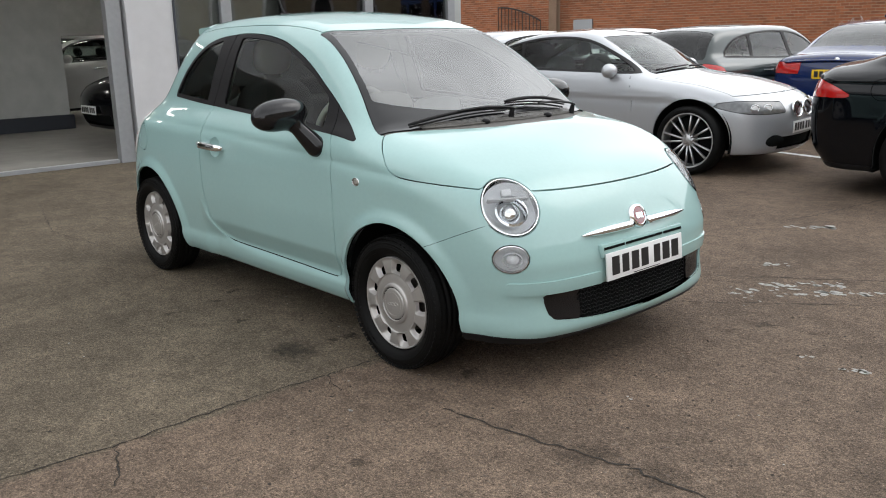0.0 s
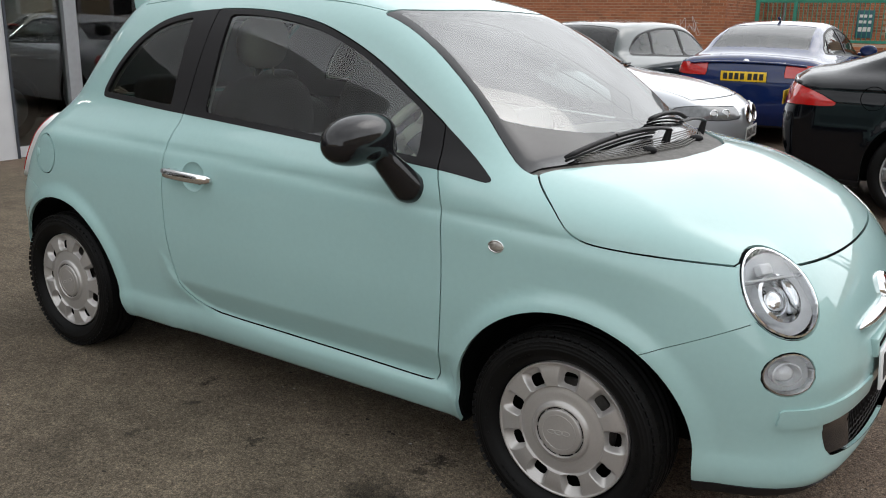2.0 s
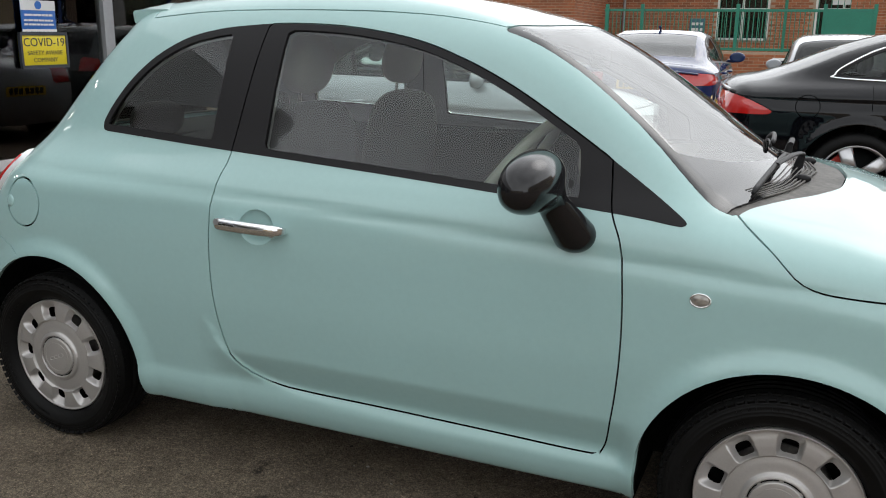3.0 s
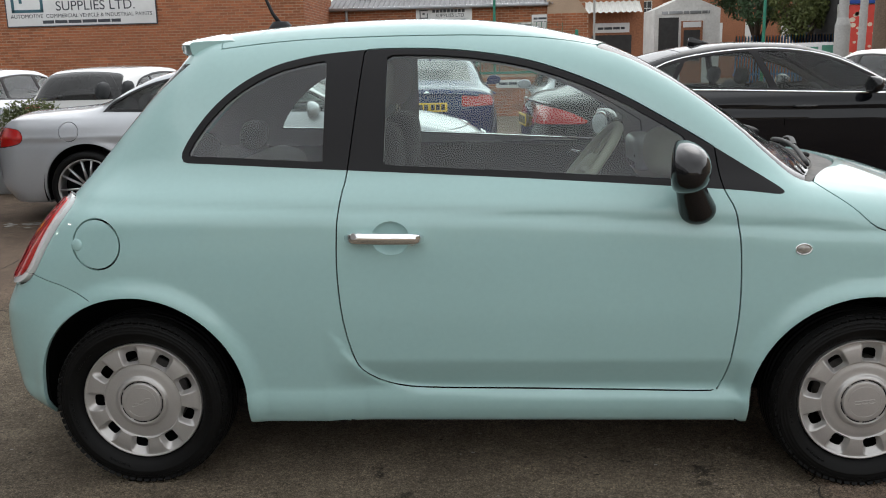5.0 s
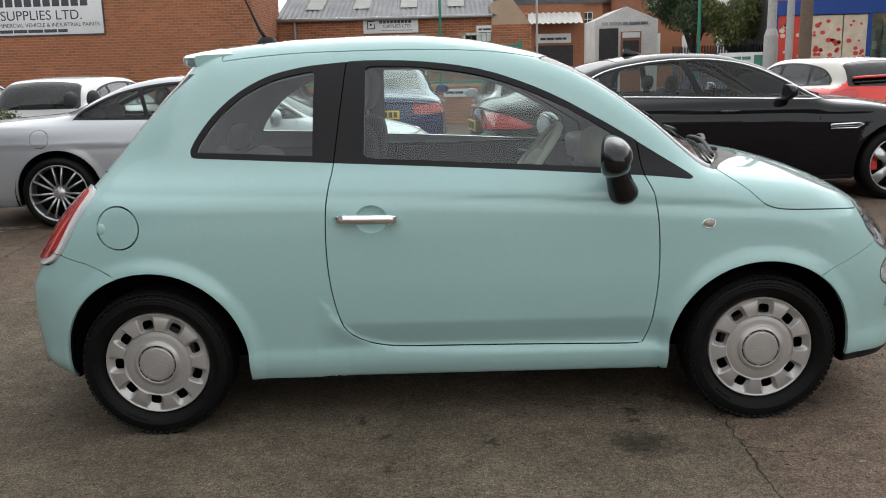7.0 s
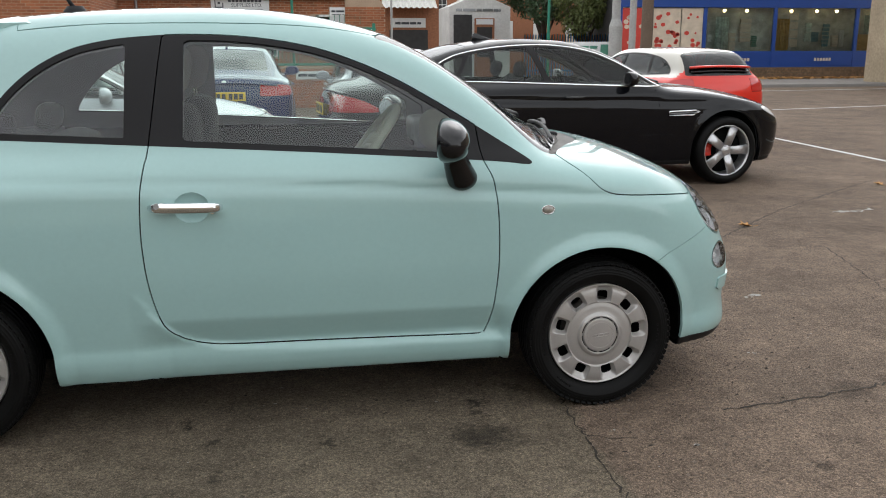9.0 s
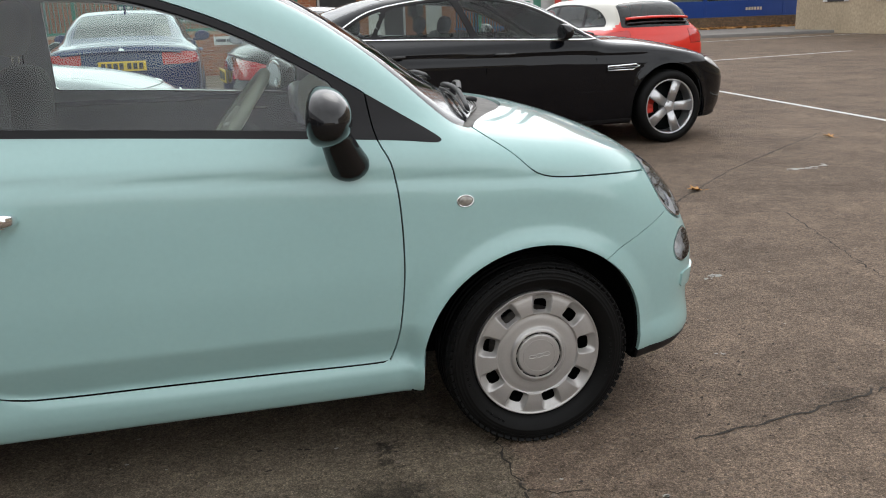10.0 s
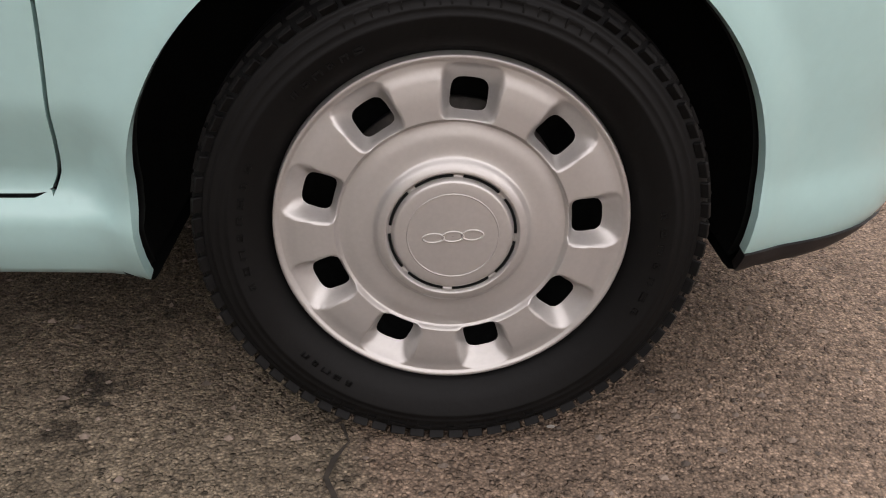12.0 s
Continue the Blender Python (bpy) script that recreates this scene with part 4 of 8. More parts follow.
def build_front():
    # number plate with plain bars in place of its characters
    m = pose(1.842, 0, 0.463, 0, -5, 0)
    bm = bm_new()
    box(bm, -0.004, 0.004, -0.26, 0.26, -0.0555, 0.0555, 0.002, m)
    plate = part("number_plate", bm, WHITE_PLATE, hatchback, "white number plate with black bars", 40)
    for y, w in ((-0.205, 0.024), (-0.140, 0.022), (-0.075, 0.024), (-0.010, 0.024), (0.075, 0.022), (0.140, 0.025), (0.205, 0.025)):
        bm = bm_new()
        box(bm, 0.0038, 0.0052, y - w, y + w, -0.036, 0.038, 0, m)
        part("plate_bar", bm, INK, plate, "", None)
    bm = bm_new()
    box(bm, 0.0038, 0.0050, -0.09, 0.09, -0.051, -0.048, 0, m)
    part("maker_line", bm, INK, plate, "", None)
    bm = bm_new()
    box(bm, -0.03, -0.003, -0.275, 0.275, 0.040, 0.094, 0.006, m)
    part("plate_recess", bm, MINT, FRONT_BUMPER, "", 40)
    bm = bm_new()
    for y0, y1 in ((-0.265, -0.135), (-0.125, 0.125), (0.135, 0.265)):
        box(bm, -0.004, -0.0005, y0, y1, 0.071, 0.081, 0, m)
    part("air_slot", bm, WELL, FRONT_BUMPER, "narrow dark air slots", None)
    # chrome whiskers and round badge
    for side in (-1, 1):
        bm = bm_new()
        pts, rad = [], []
        for s in np.linspace(0, 1, 14):
            p, n = on_skin(1.9, side * (0.052 + 0.295 * s), 0.620, (1, 0, 0.2))
            pts.append(p + n * 0.004)
            rad.append(0.0175 * (1 - s ** 4) + 0.004)
        tube(bm, pts, rad, 10, flat=0.8)
        part("chrome_whisker", bm, CHROME, FRONT_BUMPER, "tapering chrome trim bar", 60)
    p, n = on_skin(1.9, 0, 0.625, (1, 0, 0))
    m = frame_at(p, n)
    bm = bm_new()
    lathe(bm, [(0.0, 0.012), (0.035, 0.012), (0.039, 0.016), (0.047, 0.014), (0.052, 0.004), (0.052, -0.02)], 36, m @ pose(0, 0, 0, 90, 0, 0))
    badge = part("round_badge", bm, CHROME, FRONT_BUMPER, "chrome ringed badge with a dark red field", 40)
    bm = bm_new()
    lathe(bm, [(0.0, 0.0145), (0.038, 0.0135), (0.038, 0.010)], 36, m @ pose(0, 0, 0, 90, 0, 0))
    part("badge_field", bm, BADGE_RED, badge, "", 40)
    bm = bm_new()
    for k in range(4):
        box(bm, -0.022 + k * 0.012, -0.014 + k * 0.012, -0.013, 0.013, 0.014, 0.0165, 0.001, m, 1)
    part("badge_bars", bm, CHROME, badge, "", None)
    # lower grille: backing, mesh ribs, corner blanks
    skin("grille_backing", has(GRILLE) & ~has(GAP), WELL, FRONT_BUMPER, shift=-0.035, lip=-0.036)
    bm = bm_new()
    rows = 8
    for r in range(rows):
        z = 0.272 + r * 0.0155
        reach = 0.37
        pts = []
        for y in np.linspace(-reach, reach, 45):
            p, n = on_skin(1.9, y, z, (1, 0, 0))
            pts.append(p - n * 0.016 + Vector((0, 0, 0.0035 * (1 if int(round((y + reach) / 0.0168)) % 2 else -1))))
        tube(bm, pts, 0.0018, 4)
    for k, y in enumerate(np.linspace(-0.37, 0.37, 45)):
        p0, n0 = on_skin(1.9, y, 0.268 + 0.1 * y * y, (1, 0, 0))
        p1, n1 = on_skin(1.9, y, 0.392, (1, 0, 0))
        tube(bm, [p0 - n0 * 0.018, p1 - n1 * 0.018], 0.0014, 4)
    part("grille_mesh", bm, BLACK_TRIM, FRONT_BUMPER, "black honeycomb mesh", 60)
    cy = HP[HT].mean(1)
    for side in (-1, 1):
        sheet("grille_blank", HP, HT[has(GRILLE) & ~has(GAP) & (cy[:, 1] * side > 0.375)], BLACK_GLOSS, FRONT_BUMPER, hatch_field, 0.03, "black corner blank", -0.006)


def build_wipers():
    def top(x, y, lift):
        p, n = on_skin(x, y, 1.25, (0.25, 0, 1))
        return p + n * lift
    arms = [((1.165, -0.02), (1.095, -0.30), (1.075, -0.555), (1.115, -0.01)), ((1.125, 0.46), (1.115, 0.20), (1.065, 0.02), (1.035, 0.50))]
    for k, (pivot, mid, tip, far) in enumerate(arms):
        bm = bm_new()
        a = [top(*pivot, 0.012), top(*pivot, 0.04), top((pivot[0] + mid[0]) / 2, (pivot[1] + mid[1]) / 2, 0.048), top(*mid, 0.035)]
        tube(bm, [Vector(p) for p in loop(a, 5, False)], 0.009, 8, flat=0.6)
        cyl(bm, top(*pivot, -0.01), top(*pivot, 0.036), 0.015, 0.010, 14)
        w = part("wiper", bm, BLACK_TRIM, hatchback, "black windscreen wiper arm and blade", 50)
        bm = bm_new()
        pts = []
        for s in np.linspace(0, 1, 14):
            x, y = tip[0] + (far[0] - tip[0]) * s, tip[1] + (far[1] - tip[1]) * s
            pts.append(top(x, y, 0.018 + 0.012 * math.sin(math.pi * s)))
        tube(bm, pts, [0.005] + [0.008] * 12 + [0.005], 8)
        tube(bm, [top(tip[0] + (far[0] - tip[0]) * s, tip[1] + (far[1] - tip[1]) * s, 0.006) for s in np.linspace(0.01, 0.99, 14)], 0.004, 6)
        part("wiper_blade", bm, BLACK_TRIM, w, "", 50)
    for x, y in ((1.185, -0.2), (1.195, 0.2)):
        bm = bm_new()
        bmesh.ops.create_uvsphere(bm, u_segments=14, v_segments=8, radius=0.018, matrix=Matrix.Translation(top(x, y, 0.0)) @ Matrix.Diagonal((1.3, 0.9, 0.7, 1)))
        part("washer_jet", bm, BLACK_TRIM, hatchback, "", 60)
    bm = bm_new()
    for s in range(7):
        d = 0.012 * s
        pts = [top(float(screen_foot(abs(y))) + 0.02 + d * (1.15 - abs(y)), y, -0.003) for y in np.linspace(-0.5, 0.5, 26)]
        tube(bm, pts, 0.0028, 5)
    part("cowl_rib", bm, WEATHERED, hatchback, "ribbed weathered cowl grating", 60)
    # roof aerial
    bm = bm_new()
    p, n = on_skin(-0.80, 0, 1.6, (0, 0, 1))
    lathe(bm, [(0.0, 0.03), (0.02, 0.028), (0.034, 0.0), (0.036, -0.02)], 20, Matrix.Translation(p) @ pose(0, 0, 0, 90, 0, 0) @ Matrix.Diagonal((1.5, 1, 1, 1)))
    tube(bm, [p + Vector((0.0, 0, 0.015)), p + Vector((-0.03, 0, 0.06)), p + Vector((-0.085, 0, 0.19)), p + Vector((-0.15, 0, 0.36))], [0.009, 0.007, 0.004, 0.003], 8)
    part("roof_aerial", bm, BLACK_TRIM, hatchback, "thin black whip aerial", 60)
    # thin dark rod under the screen, added as the reflection of an overhead cable
    bm = bm_new()
    tube(bm, [top(0.45 + 0.62 * s, -0.42 + 0.46 * s + 0.10 * math.sin(math.pi * s), -0.012) for s in np.linspace(0, 1, 18)], 0.0022, 5)
    part("aerial_wire", bm, BLACK_TRIM, hatchback, "thin dark line shaped as an overhead cable's reflection in the screen", 60)


def build_spoiler():
    """The lip at the rear edge of the roof, over the tailgate glass."""
    bm = bm_new()
    rows = []
    for y in np.linspace(-0.47, 0.47, 25):
        tip, top = -1.148 + 0.68 * y * y, 1.441 - 0.05 * y * y
        x0 = tip + 0.17
        z0 = on_skin(x0, y, 1.6, (0, 0, 1))[0].z
        sec = [(x0, z0 - 0.004), (x0 - 0.03, z0 + 0.001), (tip + 0.05, (2 * top + z0) / 3 + 0.002), (tip + 0.008, top), (tip - 0.001, top - 0.008), (tip + 0.004, top - 0.038), (tip + 0.03, top - 0.055), (tip + 0.14, top - 0.055)]
        rows.append([bm.verts.new((x, y, z)) for x, z in sec])
    for a, b in zip(rows, rows[1:]):
        for k in range(8):
            bm.faces.new((a[k], a[(k + 1) % 8], b[(k + 1) % 8], b[k]))
    bm.faces.new(rows[0][::-1])
    bm.faces.new(rows[-1])
    bmesh.ops.recalc_face_normals(bm, faces=bm.faces[:])
    part("roof_spoiler", bm, MINT, hatchback, "mint spoiler lip over the tailgate", 50)


def soft_box(name, cx, cy, cz, sx, sy, sz, mat, parent, power=3.5, turn=0.0, label="", h=0.02, dent=0.0):
    """A cushion: a rounded block, turned about y."""
    c, s = math.cos(radians(turn)), math.sin(radians(turn))

    def f(x, y, z):
        u, w = (x - cx) * c - (z - cz) * s, (x - cx) * s + (z - cz) * c
        v = y - cy
        q = (np.abs(u / sx) ** power + np.abs(v / sy) ** power + np.abs(w / sz) ** power) ** (1 / power) - 1
        return q * min(sx, sy, sz) + dent * np.exp(-((v / sy) / 0.55) ** 2)
    r = max(sx, sz) * 1.25 + h
    P, T = surface(f, (cx - r, cy - sy - 2 * h, cz - r), (cx + r, cy + sy + 2 * h, cz + r), h)
    return sheet(name, P, T, mat, parent, f, 0.0, label)


def build_cabin():
    seat_cream = material("cream_headrest_cloth", (0.50, 0.47, 0.38), rough=0.85, grain=0.06, scale=200, bump=0.0004)
    for y in (-0.35, 0.35):
        soft_box("seat_cushion", -0.08, y, 0.56, 0.26, 0.24, 0.09, SEAT_GREY, hatchback, turn=8)
        soft_box("seat_backrest", -0.415, y, 0.85, 0.085, 0.235, 0.30, SEAT_GREY, hatchback, turn=8)
        soft_box("headrest", -0.395, y, 1.270, 0.060, 0.112, 0.098, seat_cream, hatchback, 2.6, 12, "rounded cream headrest")
        for d in (-0.05, 0.05):
            bm = bm_new()
            cyl(bm, (-0.400, y + d, 1.10), (-0.396, y + d, 1.20), 0.006, seg=10)
            part("headrest_post", bm, CHROME, hatchback, "", 50)
        soft_box("rear_headrest", -1.03, y, 1.06, 0.045, 0.12, 0.06, SEAT_GREY, hatchback, 3, 12, "low dark rear headrest")
    soft_box("rear_bench", -0.93, 0, 0.80, 0.08, 0.56, 0.22, SEAT_GREY, hatchback, 4, 16, "dark cloth rear bench")
    soft_box("rear_cushion", -0.70, 0, 0.58, 0.22, 0.56, 0.07, SEAT_GREY, hatchback, 4, 6)
    soft_box("dashboard", 0.86, 0, 0.87, 0.20, 0.64, 0.115, DARK_LINING, hatchback, 4, -8, "dark soft dashboard top")
    soft_box("dash_fascia", 0.69, 0, 0.92, 0.085, 0.61, 0.075, CREAM, hatchback, 4, -6, "ivory dashboard fascia")
    soft_box("instrument_hood", 0.615, -0.36, 1.030, 0.085, 0.130, 0.082, CREAM, hatchback, 3, 0, "ivory instrument hood")
    soft_box("vent_cluster", 0.575, 0, 0.995, 0.045, 0.14, 0.070, BOWL, hatchback, 4, -6, "silver centre vents", 0.012)
    # steering wheel
    for k in range(3):
        for y in (-0.09, -0.03, 0.03, 0.09):
            bm = bm_new()
            box(bm, -0.004, 0.006, -0.022, 0.022, -0.010, 0.010, 0.002, pose(0.533 + 0.006 * k, y, 0.955 + 0.038 * k, 0, 8, 0), 1)
            part("dash_button", bm, DARK_LINING, hatchback, "", 40)
    m = pose(0.325, -0.36, 0.978, 0, -52, 0)
    bm = bm_new()
    tube(bm, [m @ Vector((0.178 * math.cos(a), 0.178 * math.sin(a), 0)) for a in np.linspace(0, 2 * math.pi, 44)[:-1]], 0.017, 10, True)
    wheel = part("steering_wheel", bm, CREAM, hatchback, "ivory steering wheel", 60)
    bm = bm_new()
    lathe(bm, [(0.0, 0.02), (0.05, 0.016), (0.065, 0.0), (0.06, -0.03)], 26, m @ pose(0, 0, 0, 90, 0, 0))
    for a in (0, 180, 270):
        c, s = math.cos(radians(a)), math.sin(radians(a))
        tube(bm, [m @ Vector((0.05 * c, 0.05 * s, 0)), m @ Vector((0.11 * c, 0.11 * s, 0.004)), m @ Vector((0.175 * c, 0.175 * s, 0))], [0.022, 0.016, 0.014], 8, flat=0.5)
    part("wheel_boss", bm, CREAM, wheel, "", 50)
    bm = bm_new()
    cyl(bm, m @ Vector((0, 0, 0)), m @ Vector((0, 0, -0.30)), 0.035, seg=16)
    part("steering_column", bm, DARK_LINING, wheel, "", 40)
    # door cards, floor, interior mirror, chrome inner handles
    bm = bm_new()
    box(bm, -0.74, 0.76, -0.68, 0.68, 0.26, 0.34, 0.03)
    part("cabin_floor", bm, DARK_LINING, hatchback, "", 40)
    bm = bm_new()
    tube(bm, [(-1.36, -0.45, 0.235), (-1.62, -0.45, 0.225), (-1.715, -0.45, 0.220)], [0.020, 0.023, 0.024], 14)
    part("exhaust_tip", bm, CHROME, hatchback, "bright exhaust tip", 50)
    for side in (-1, 1):
        bm = bm_new()
        box(bm, -0.44, 0.68, min(side * 0.665, side * 0.70), max(side * 0.665, side * 0.70), 0.36, 0.965, 0.015)
        card = part("door_card", bm, DARK_LINING, HATCH_DOORS[0 if side < 0 else 1], "dark moulded inner panel", 40)
        bm = bm_new()
        tube(bm, [(0.36, side * 0.65, 0.93), (0.40, side * 0.64, 0.925), (0.48, side * 0.645, 0.92)], [0.014, 0.01, 0.006], 8)
        part("inner_handle", bm, CHROME, card, "", 60)
    bm = bm_new()
    box(bm, 0.47, 0.49, -0.11, 0.11, 1.27, 1.33, 0.012)
    part("inner_mirror", bm, BLACK_TRIM, hatchback, "", 40)
    bm = bm_new()
    box(bm, -1.36, -1.02, -0.55, 0.55, 0.98, 1.0, 0.006)
    part("parcel_shelf", bm, DARK_LINING, hatchback, "", 40)


build_lamps()
build_handles()
build_mirrors()
build_front()
build_wipers()
build_spoiler()
build_cabin()


# ---- other parked cars ----
CAR_GLASS = glass("tinted_car_glass", (0.74, 0.82, 0.79), 1.5)
DARK_GLASS = glass("dark_car_glass", (0.16, 0.17, 0.18), 1.6)
ALLOY = material("alloy_silver", (0.52, 0.52, 0.53), rough=0.3, metal=0.8, grain=0.03, scale=150)
CALIPER = material("caliper_red", (0.55, 0.03, 0.015), rough=0.35, grain=0.05)


def alloy_wheel(r, rim, spokes, twin, caliper=None):
    """A road wheel with its tyre, spoked rim and brake, its outer face towards -y."""
    bm = bm_new()
    w = 0.115
    lathe(bm, [(rim * 0.97, -w * 0.72), (rim * 1.03, -w * 0.92), (rim + (r - rim) * 0.45, -w), (r * 0.965, -w * 0.82), (r, -w * 0.5), (r, w * 0.5), (r * 0.965, w * 0.82), (rim, w)], 56)
    for v in bm.verts:
        v.co.z = max(v.co.z, -r + 0.004)
    wheel = part("wheel", bm, RUBBER, None, "black low-profile tyre", 40)
    bm = bm_new()
    lathe(bm, [(rim * 0.90, 0.04), (rim * 0.93, -w * 0.5), (rim * 0.95, -w * 0.78), (rim, -w * 0.86), (rim * 1.02, -w * 0.78), (rim, -w * 0.4)], 56)
    part("rim", bm, ALLOY, wheel, "", 40)
    for k in range(spokes):
        bm = bm_new()
        turns = (-0.12, 0.12) if twin else (0.0,)
        for d in turns:
            wd = 0.010 if twin else 0.042
            a0, a1 = k * 2 * math.pi / spokes, k * 2 * math.pi / spokes + d
            p0 = Vector((0.05 * math.sin(a0 + d * 1.8), -w * 0.62, 0.05 * math.cos(a0 + d * 1.8)))
            p1 = Vector((rim * 0.95 * math.sin(a1 + d * 0.5), -w * 0.74, rim * 0.95 * math.cos(a1 + d * 0.5)))
            side = (p1 - p0).cross(Vector((0, 1, 0))).normalized()
            vs = []
            for p, f in ((p0, 1.0), (p1, 1.25 if not twin else 0.9)):
                for sx, dy in ((-1, 0.0), (-0.7, -0.010), (0.7, -0.010), (1, 0.0), (0.7, 0.024), (-0.7, 0.024)):
                    vs.append(bm.verts.new(p + side * sx * wd * f + Vector((0, dy, 0))))
            for i in range(6):
                bm.faces.new((vs[i], vs[(i + 1) % 6], vs[6 + (i + 1) % 6], vs[6 + i]))
            bm.faces.new(vs[5::-1])
            bm.faces.new(vs[6:])
        part("spoke", bm, ALLOY, wheel, "", 30)
    bm = bm_new()
    lathe(bm, [(0.0, -w * 0.80), (0.03, -w * 0.78), (0.06, -w * 0.68), (0.072, -w * 0.5), (0.07, 0.0)], 30)
    for k in range(5):
        a = (k + 0.5) * 2 * math.pi / 5
        cyl(bm, (0.048 * math.sin(a), -w * 0.76, 0.048 * math.cos(a)), (0.048 * math.sin(a), -w * 0.6, 0.048 * math.cos(a)), 0.009, seg=8)
    part("hub", bm, ALLOY, wheel, "", 40)
    bm = bm_new()
    lathe(bm, [(0.0, 0.0), (rim * 0.78, 0.0), (rim * 0.78, 0.02), (rim * 0.9, 0.03), (rim * 0.9, 0.06), (0.0, 0.06)], 40)
    part("brake_disc", bm, WELL, wheel, "", 40)
    if caliper:
        bm = bm_new()
        for a in np.linspace(-0.45, 0.45, 5):
            m = Matrix.Rotation(-math.pi / 2 + a, 4, "Y")
            box(bm, -0.03, 0.03, -0.03, 0.01, rim * 0.55, rim * 0.82, 0.006, m)
        part("brake_caliper", bm, caliper, wheel, "bright red caliper", 40)
    return wheel


def plate_of(parent, m, yellow=False):
    bm = bm_new()
    box(bm, -0.004, 0.004, -0.26, 0.26, -0.0555, 0.0555, 0.002, m)
    plate = part("number_plate", bm, YELLOW_PLATE if yellow else WHITE_PLATE, parent, "yellow plate with dark bars" if yellow else "white plate with dark bars", 40)
    bm = bm_new()
    for y in (-0.205, -0.140, -0.075, -0.010, 0.075, 0.140, 0.205):
        box(bm, 0.0038, 0.0055, y - 0.023, y + 0.023, -0.036, 0.036, 0, m)
    tagged(part("plate_print", bm, INK, plate), kind="stuff")


def car(name, label, at, colour, S, glass_mat=CAR_GLASS, group="", seats=True):
    """A parked car from its shape S: lines of the roof, side, nose and tail, outlines of its windows and lamps."""
    body = thing(name, label, "car", at, group)
    roof = curve(S["roof"], soft=0.06)
    rslope = curve([(x, float((roof(x + 0.03) - roof(x - 0.03)) / 0.06)) for x in np.linspace(S["roof"][0][0] + 0.05, S["roof"][-1][0] - 0.05, 70)])
    side, nose_c, tail_c = curve(S["side"], soft=0.02), curve(S["nose"], soft=0.03), curve(S["tail"], soft=0.03)
    low, high = curve(S["low"]), curve(S["high"])
    wb, r, arch_r, bow_f, bow_r, crown = S["wb"] / 2, S["r"], S["r"] + 0.055, S["bow"][0], S["bow"][1], S.get("crown", 0.10)
    crease = curve(S["crease"]) if "crease" in S else None
    belt = S.get("belt", 0.9)
    flare, dent = S.get("flare", 0.016), S.get("dent", 0.012)

    def arch(x, z, cx):
        dz = z - r - 0.01
        return np.hypot(x - cx, np.where(dz < 0, dz * 0.3, dz)) - arch_r

    def field(x, y, z):
        a = np.abs(y)
        w = np.clip((z - belt + 0.05) / 0.2, 0, 1)
        w = w * w * (3 - 2 * w)
        half = side(z) + low(x) * (1 - w) + high(x) * w
        if crease is not None:
            d = z - crease(x)
            half = half - dent * np.exp(-((d + 0.035) / 0.035) ** 2) + 0.006 * np.exp(-(d / 0.02) ** 2)
        for cx in (wb, -wb):
            t = np.clip(1 - arch(x, z, cx) / 0.07, 0, 1)
            half = half + flare * t * t * (3 - 2 * t)
        xe = x + np.clip((x - 0.2) / 0.6, 0, 1) * 0.22 * a * a - np.clip((-x - 0.6) / 0.6, 0, 1) * 0.20 * a * a
        ft = (z - roof(xe) + crown * a * a) / np.sqrt(1 + rslope(xe) ** 2)
        f = smax(a - half, ft, 0.10)
        f = smax(f, (x - nose_c(z) + bow_f * a * a + bow_f * 1.8 * a ** 6) / np.sqrt(1 + (2 * bow_f * a) ** 2), 0.12)
        f = smax(f, (tail_c(z) + bow_r * a * a + bow_r * 1.5 * a ** 6 - x) / np.sqrt(1 + (2 * bow_r * a) ** 2), 0.12)
        return smax(f, S.get("clear", 0.2) - z, 0.03)

    h = S.get("h", 0.035)
    x0, x1 = S["roof"][0][0], S["roof"][-1][0]
    W = max(v for _, v in S["side"]) + 0.08
    W = math.ceil(W / h) * h
    P, T = surface(field, (x0 - 0.1, -W, 0.14), (x1 + 0.1, W, S["H"] + 0.1), h)
    tag = np.zeros(len(T), np.int64)
    bits = {}

    def cut(name, f, gap=0.0):
        nonlocal P, T, tag
        b = bits.setdefault(name, 1 << (len(bits) + 1))
        P, T, tag = split(P, T, tag, f(P), b)
        if gap:
            P, T, tag = split(P, T, tag, np.abs(f(P)) - gap, 1)

    def A(P):
        return np.abs(P[:, 1])
    for cx in (wb, -wb):
        cut("arch", lambda P: np.maximum(arch(P[:, 0], P[:, 2], cx), 0.5 - A(P)))
    dlo = loop(S["windows"], 8)
    cut("win", lambda P: np.maximum(line_distance(dlo, P[:, 0], P[:, 2]), 0.4 - A(P)))
    pill = S["pillars"]
    cut("pane", lambda P: np.maximum.reduce([line_distance(dlo, P[:, 0], P[:, 2]) + 0.022, 0.4 - A(P)] + [w - np.abs(P[:, 0] - px - lean * (P[:, 2] - 1.0)) for px, w, lean in pill]))
    sx0, sx1, sy = S["screen"]
    cut("screen", lambda P: np.maximum.reduce([sx0 - P[:, 0] - 0.15 * A(P) ** 2, P[:, 0] - sx1 + 0.28 * A(P) ** 2, A(P) - sy - (S["H"] - P[:, 2]) * 0.28, belt - P[:, 2]]))
    rx0, rx1, ry = S["rear"]
    cut("rear", lambda P: np.maximum.reduce([rx0 - P[:, 0] + 0.25 * A(P) ** 2, P[:, 0] - rx1, A(P) - ry - (S["H"] - P[:, 2]) * 0.22, S.get("rear_z", belt) - P[:, 2]]))
    for k, (xa, za, xb, zb, xc, zc) in enumerate(S["doors"]):
        line = loop([(xa, za), (xb, zb), (xc, zc)], 8, False)
        cut("gap", lambda P: np.maximum(line_distance(line, P[:, 0], P[:, 2], False) - 0.004, 0.4 - A(P)))
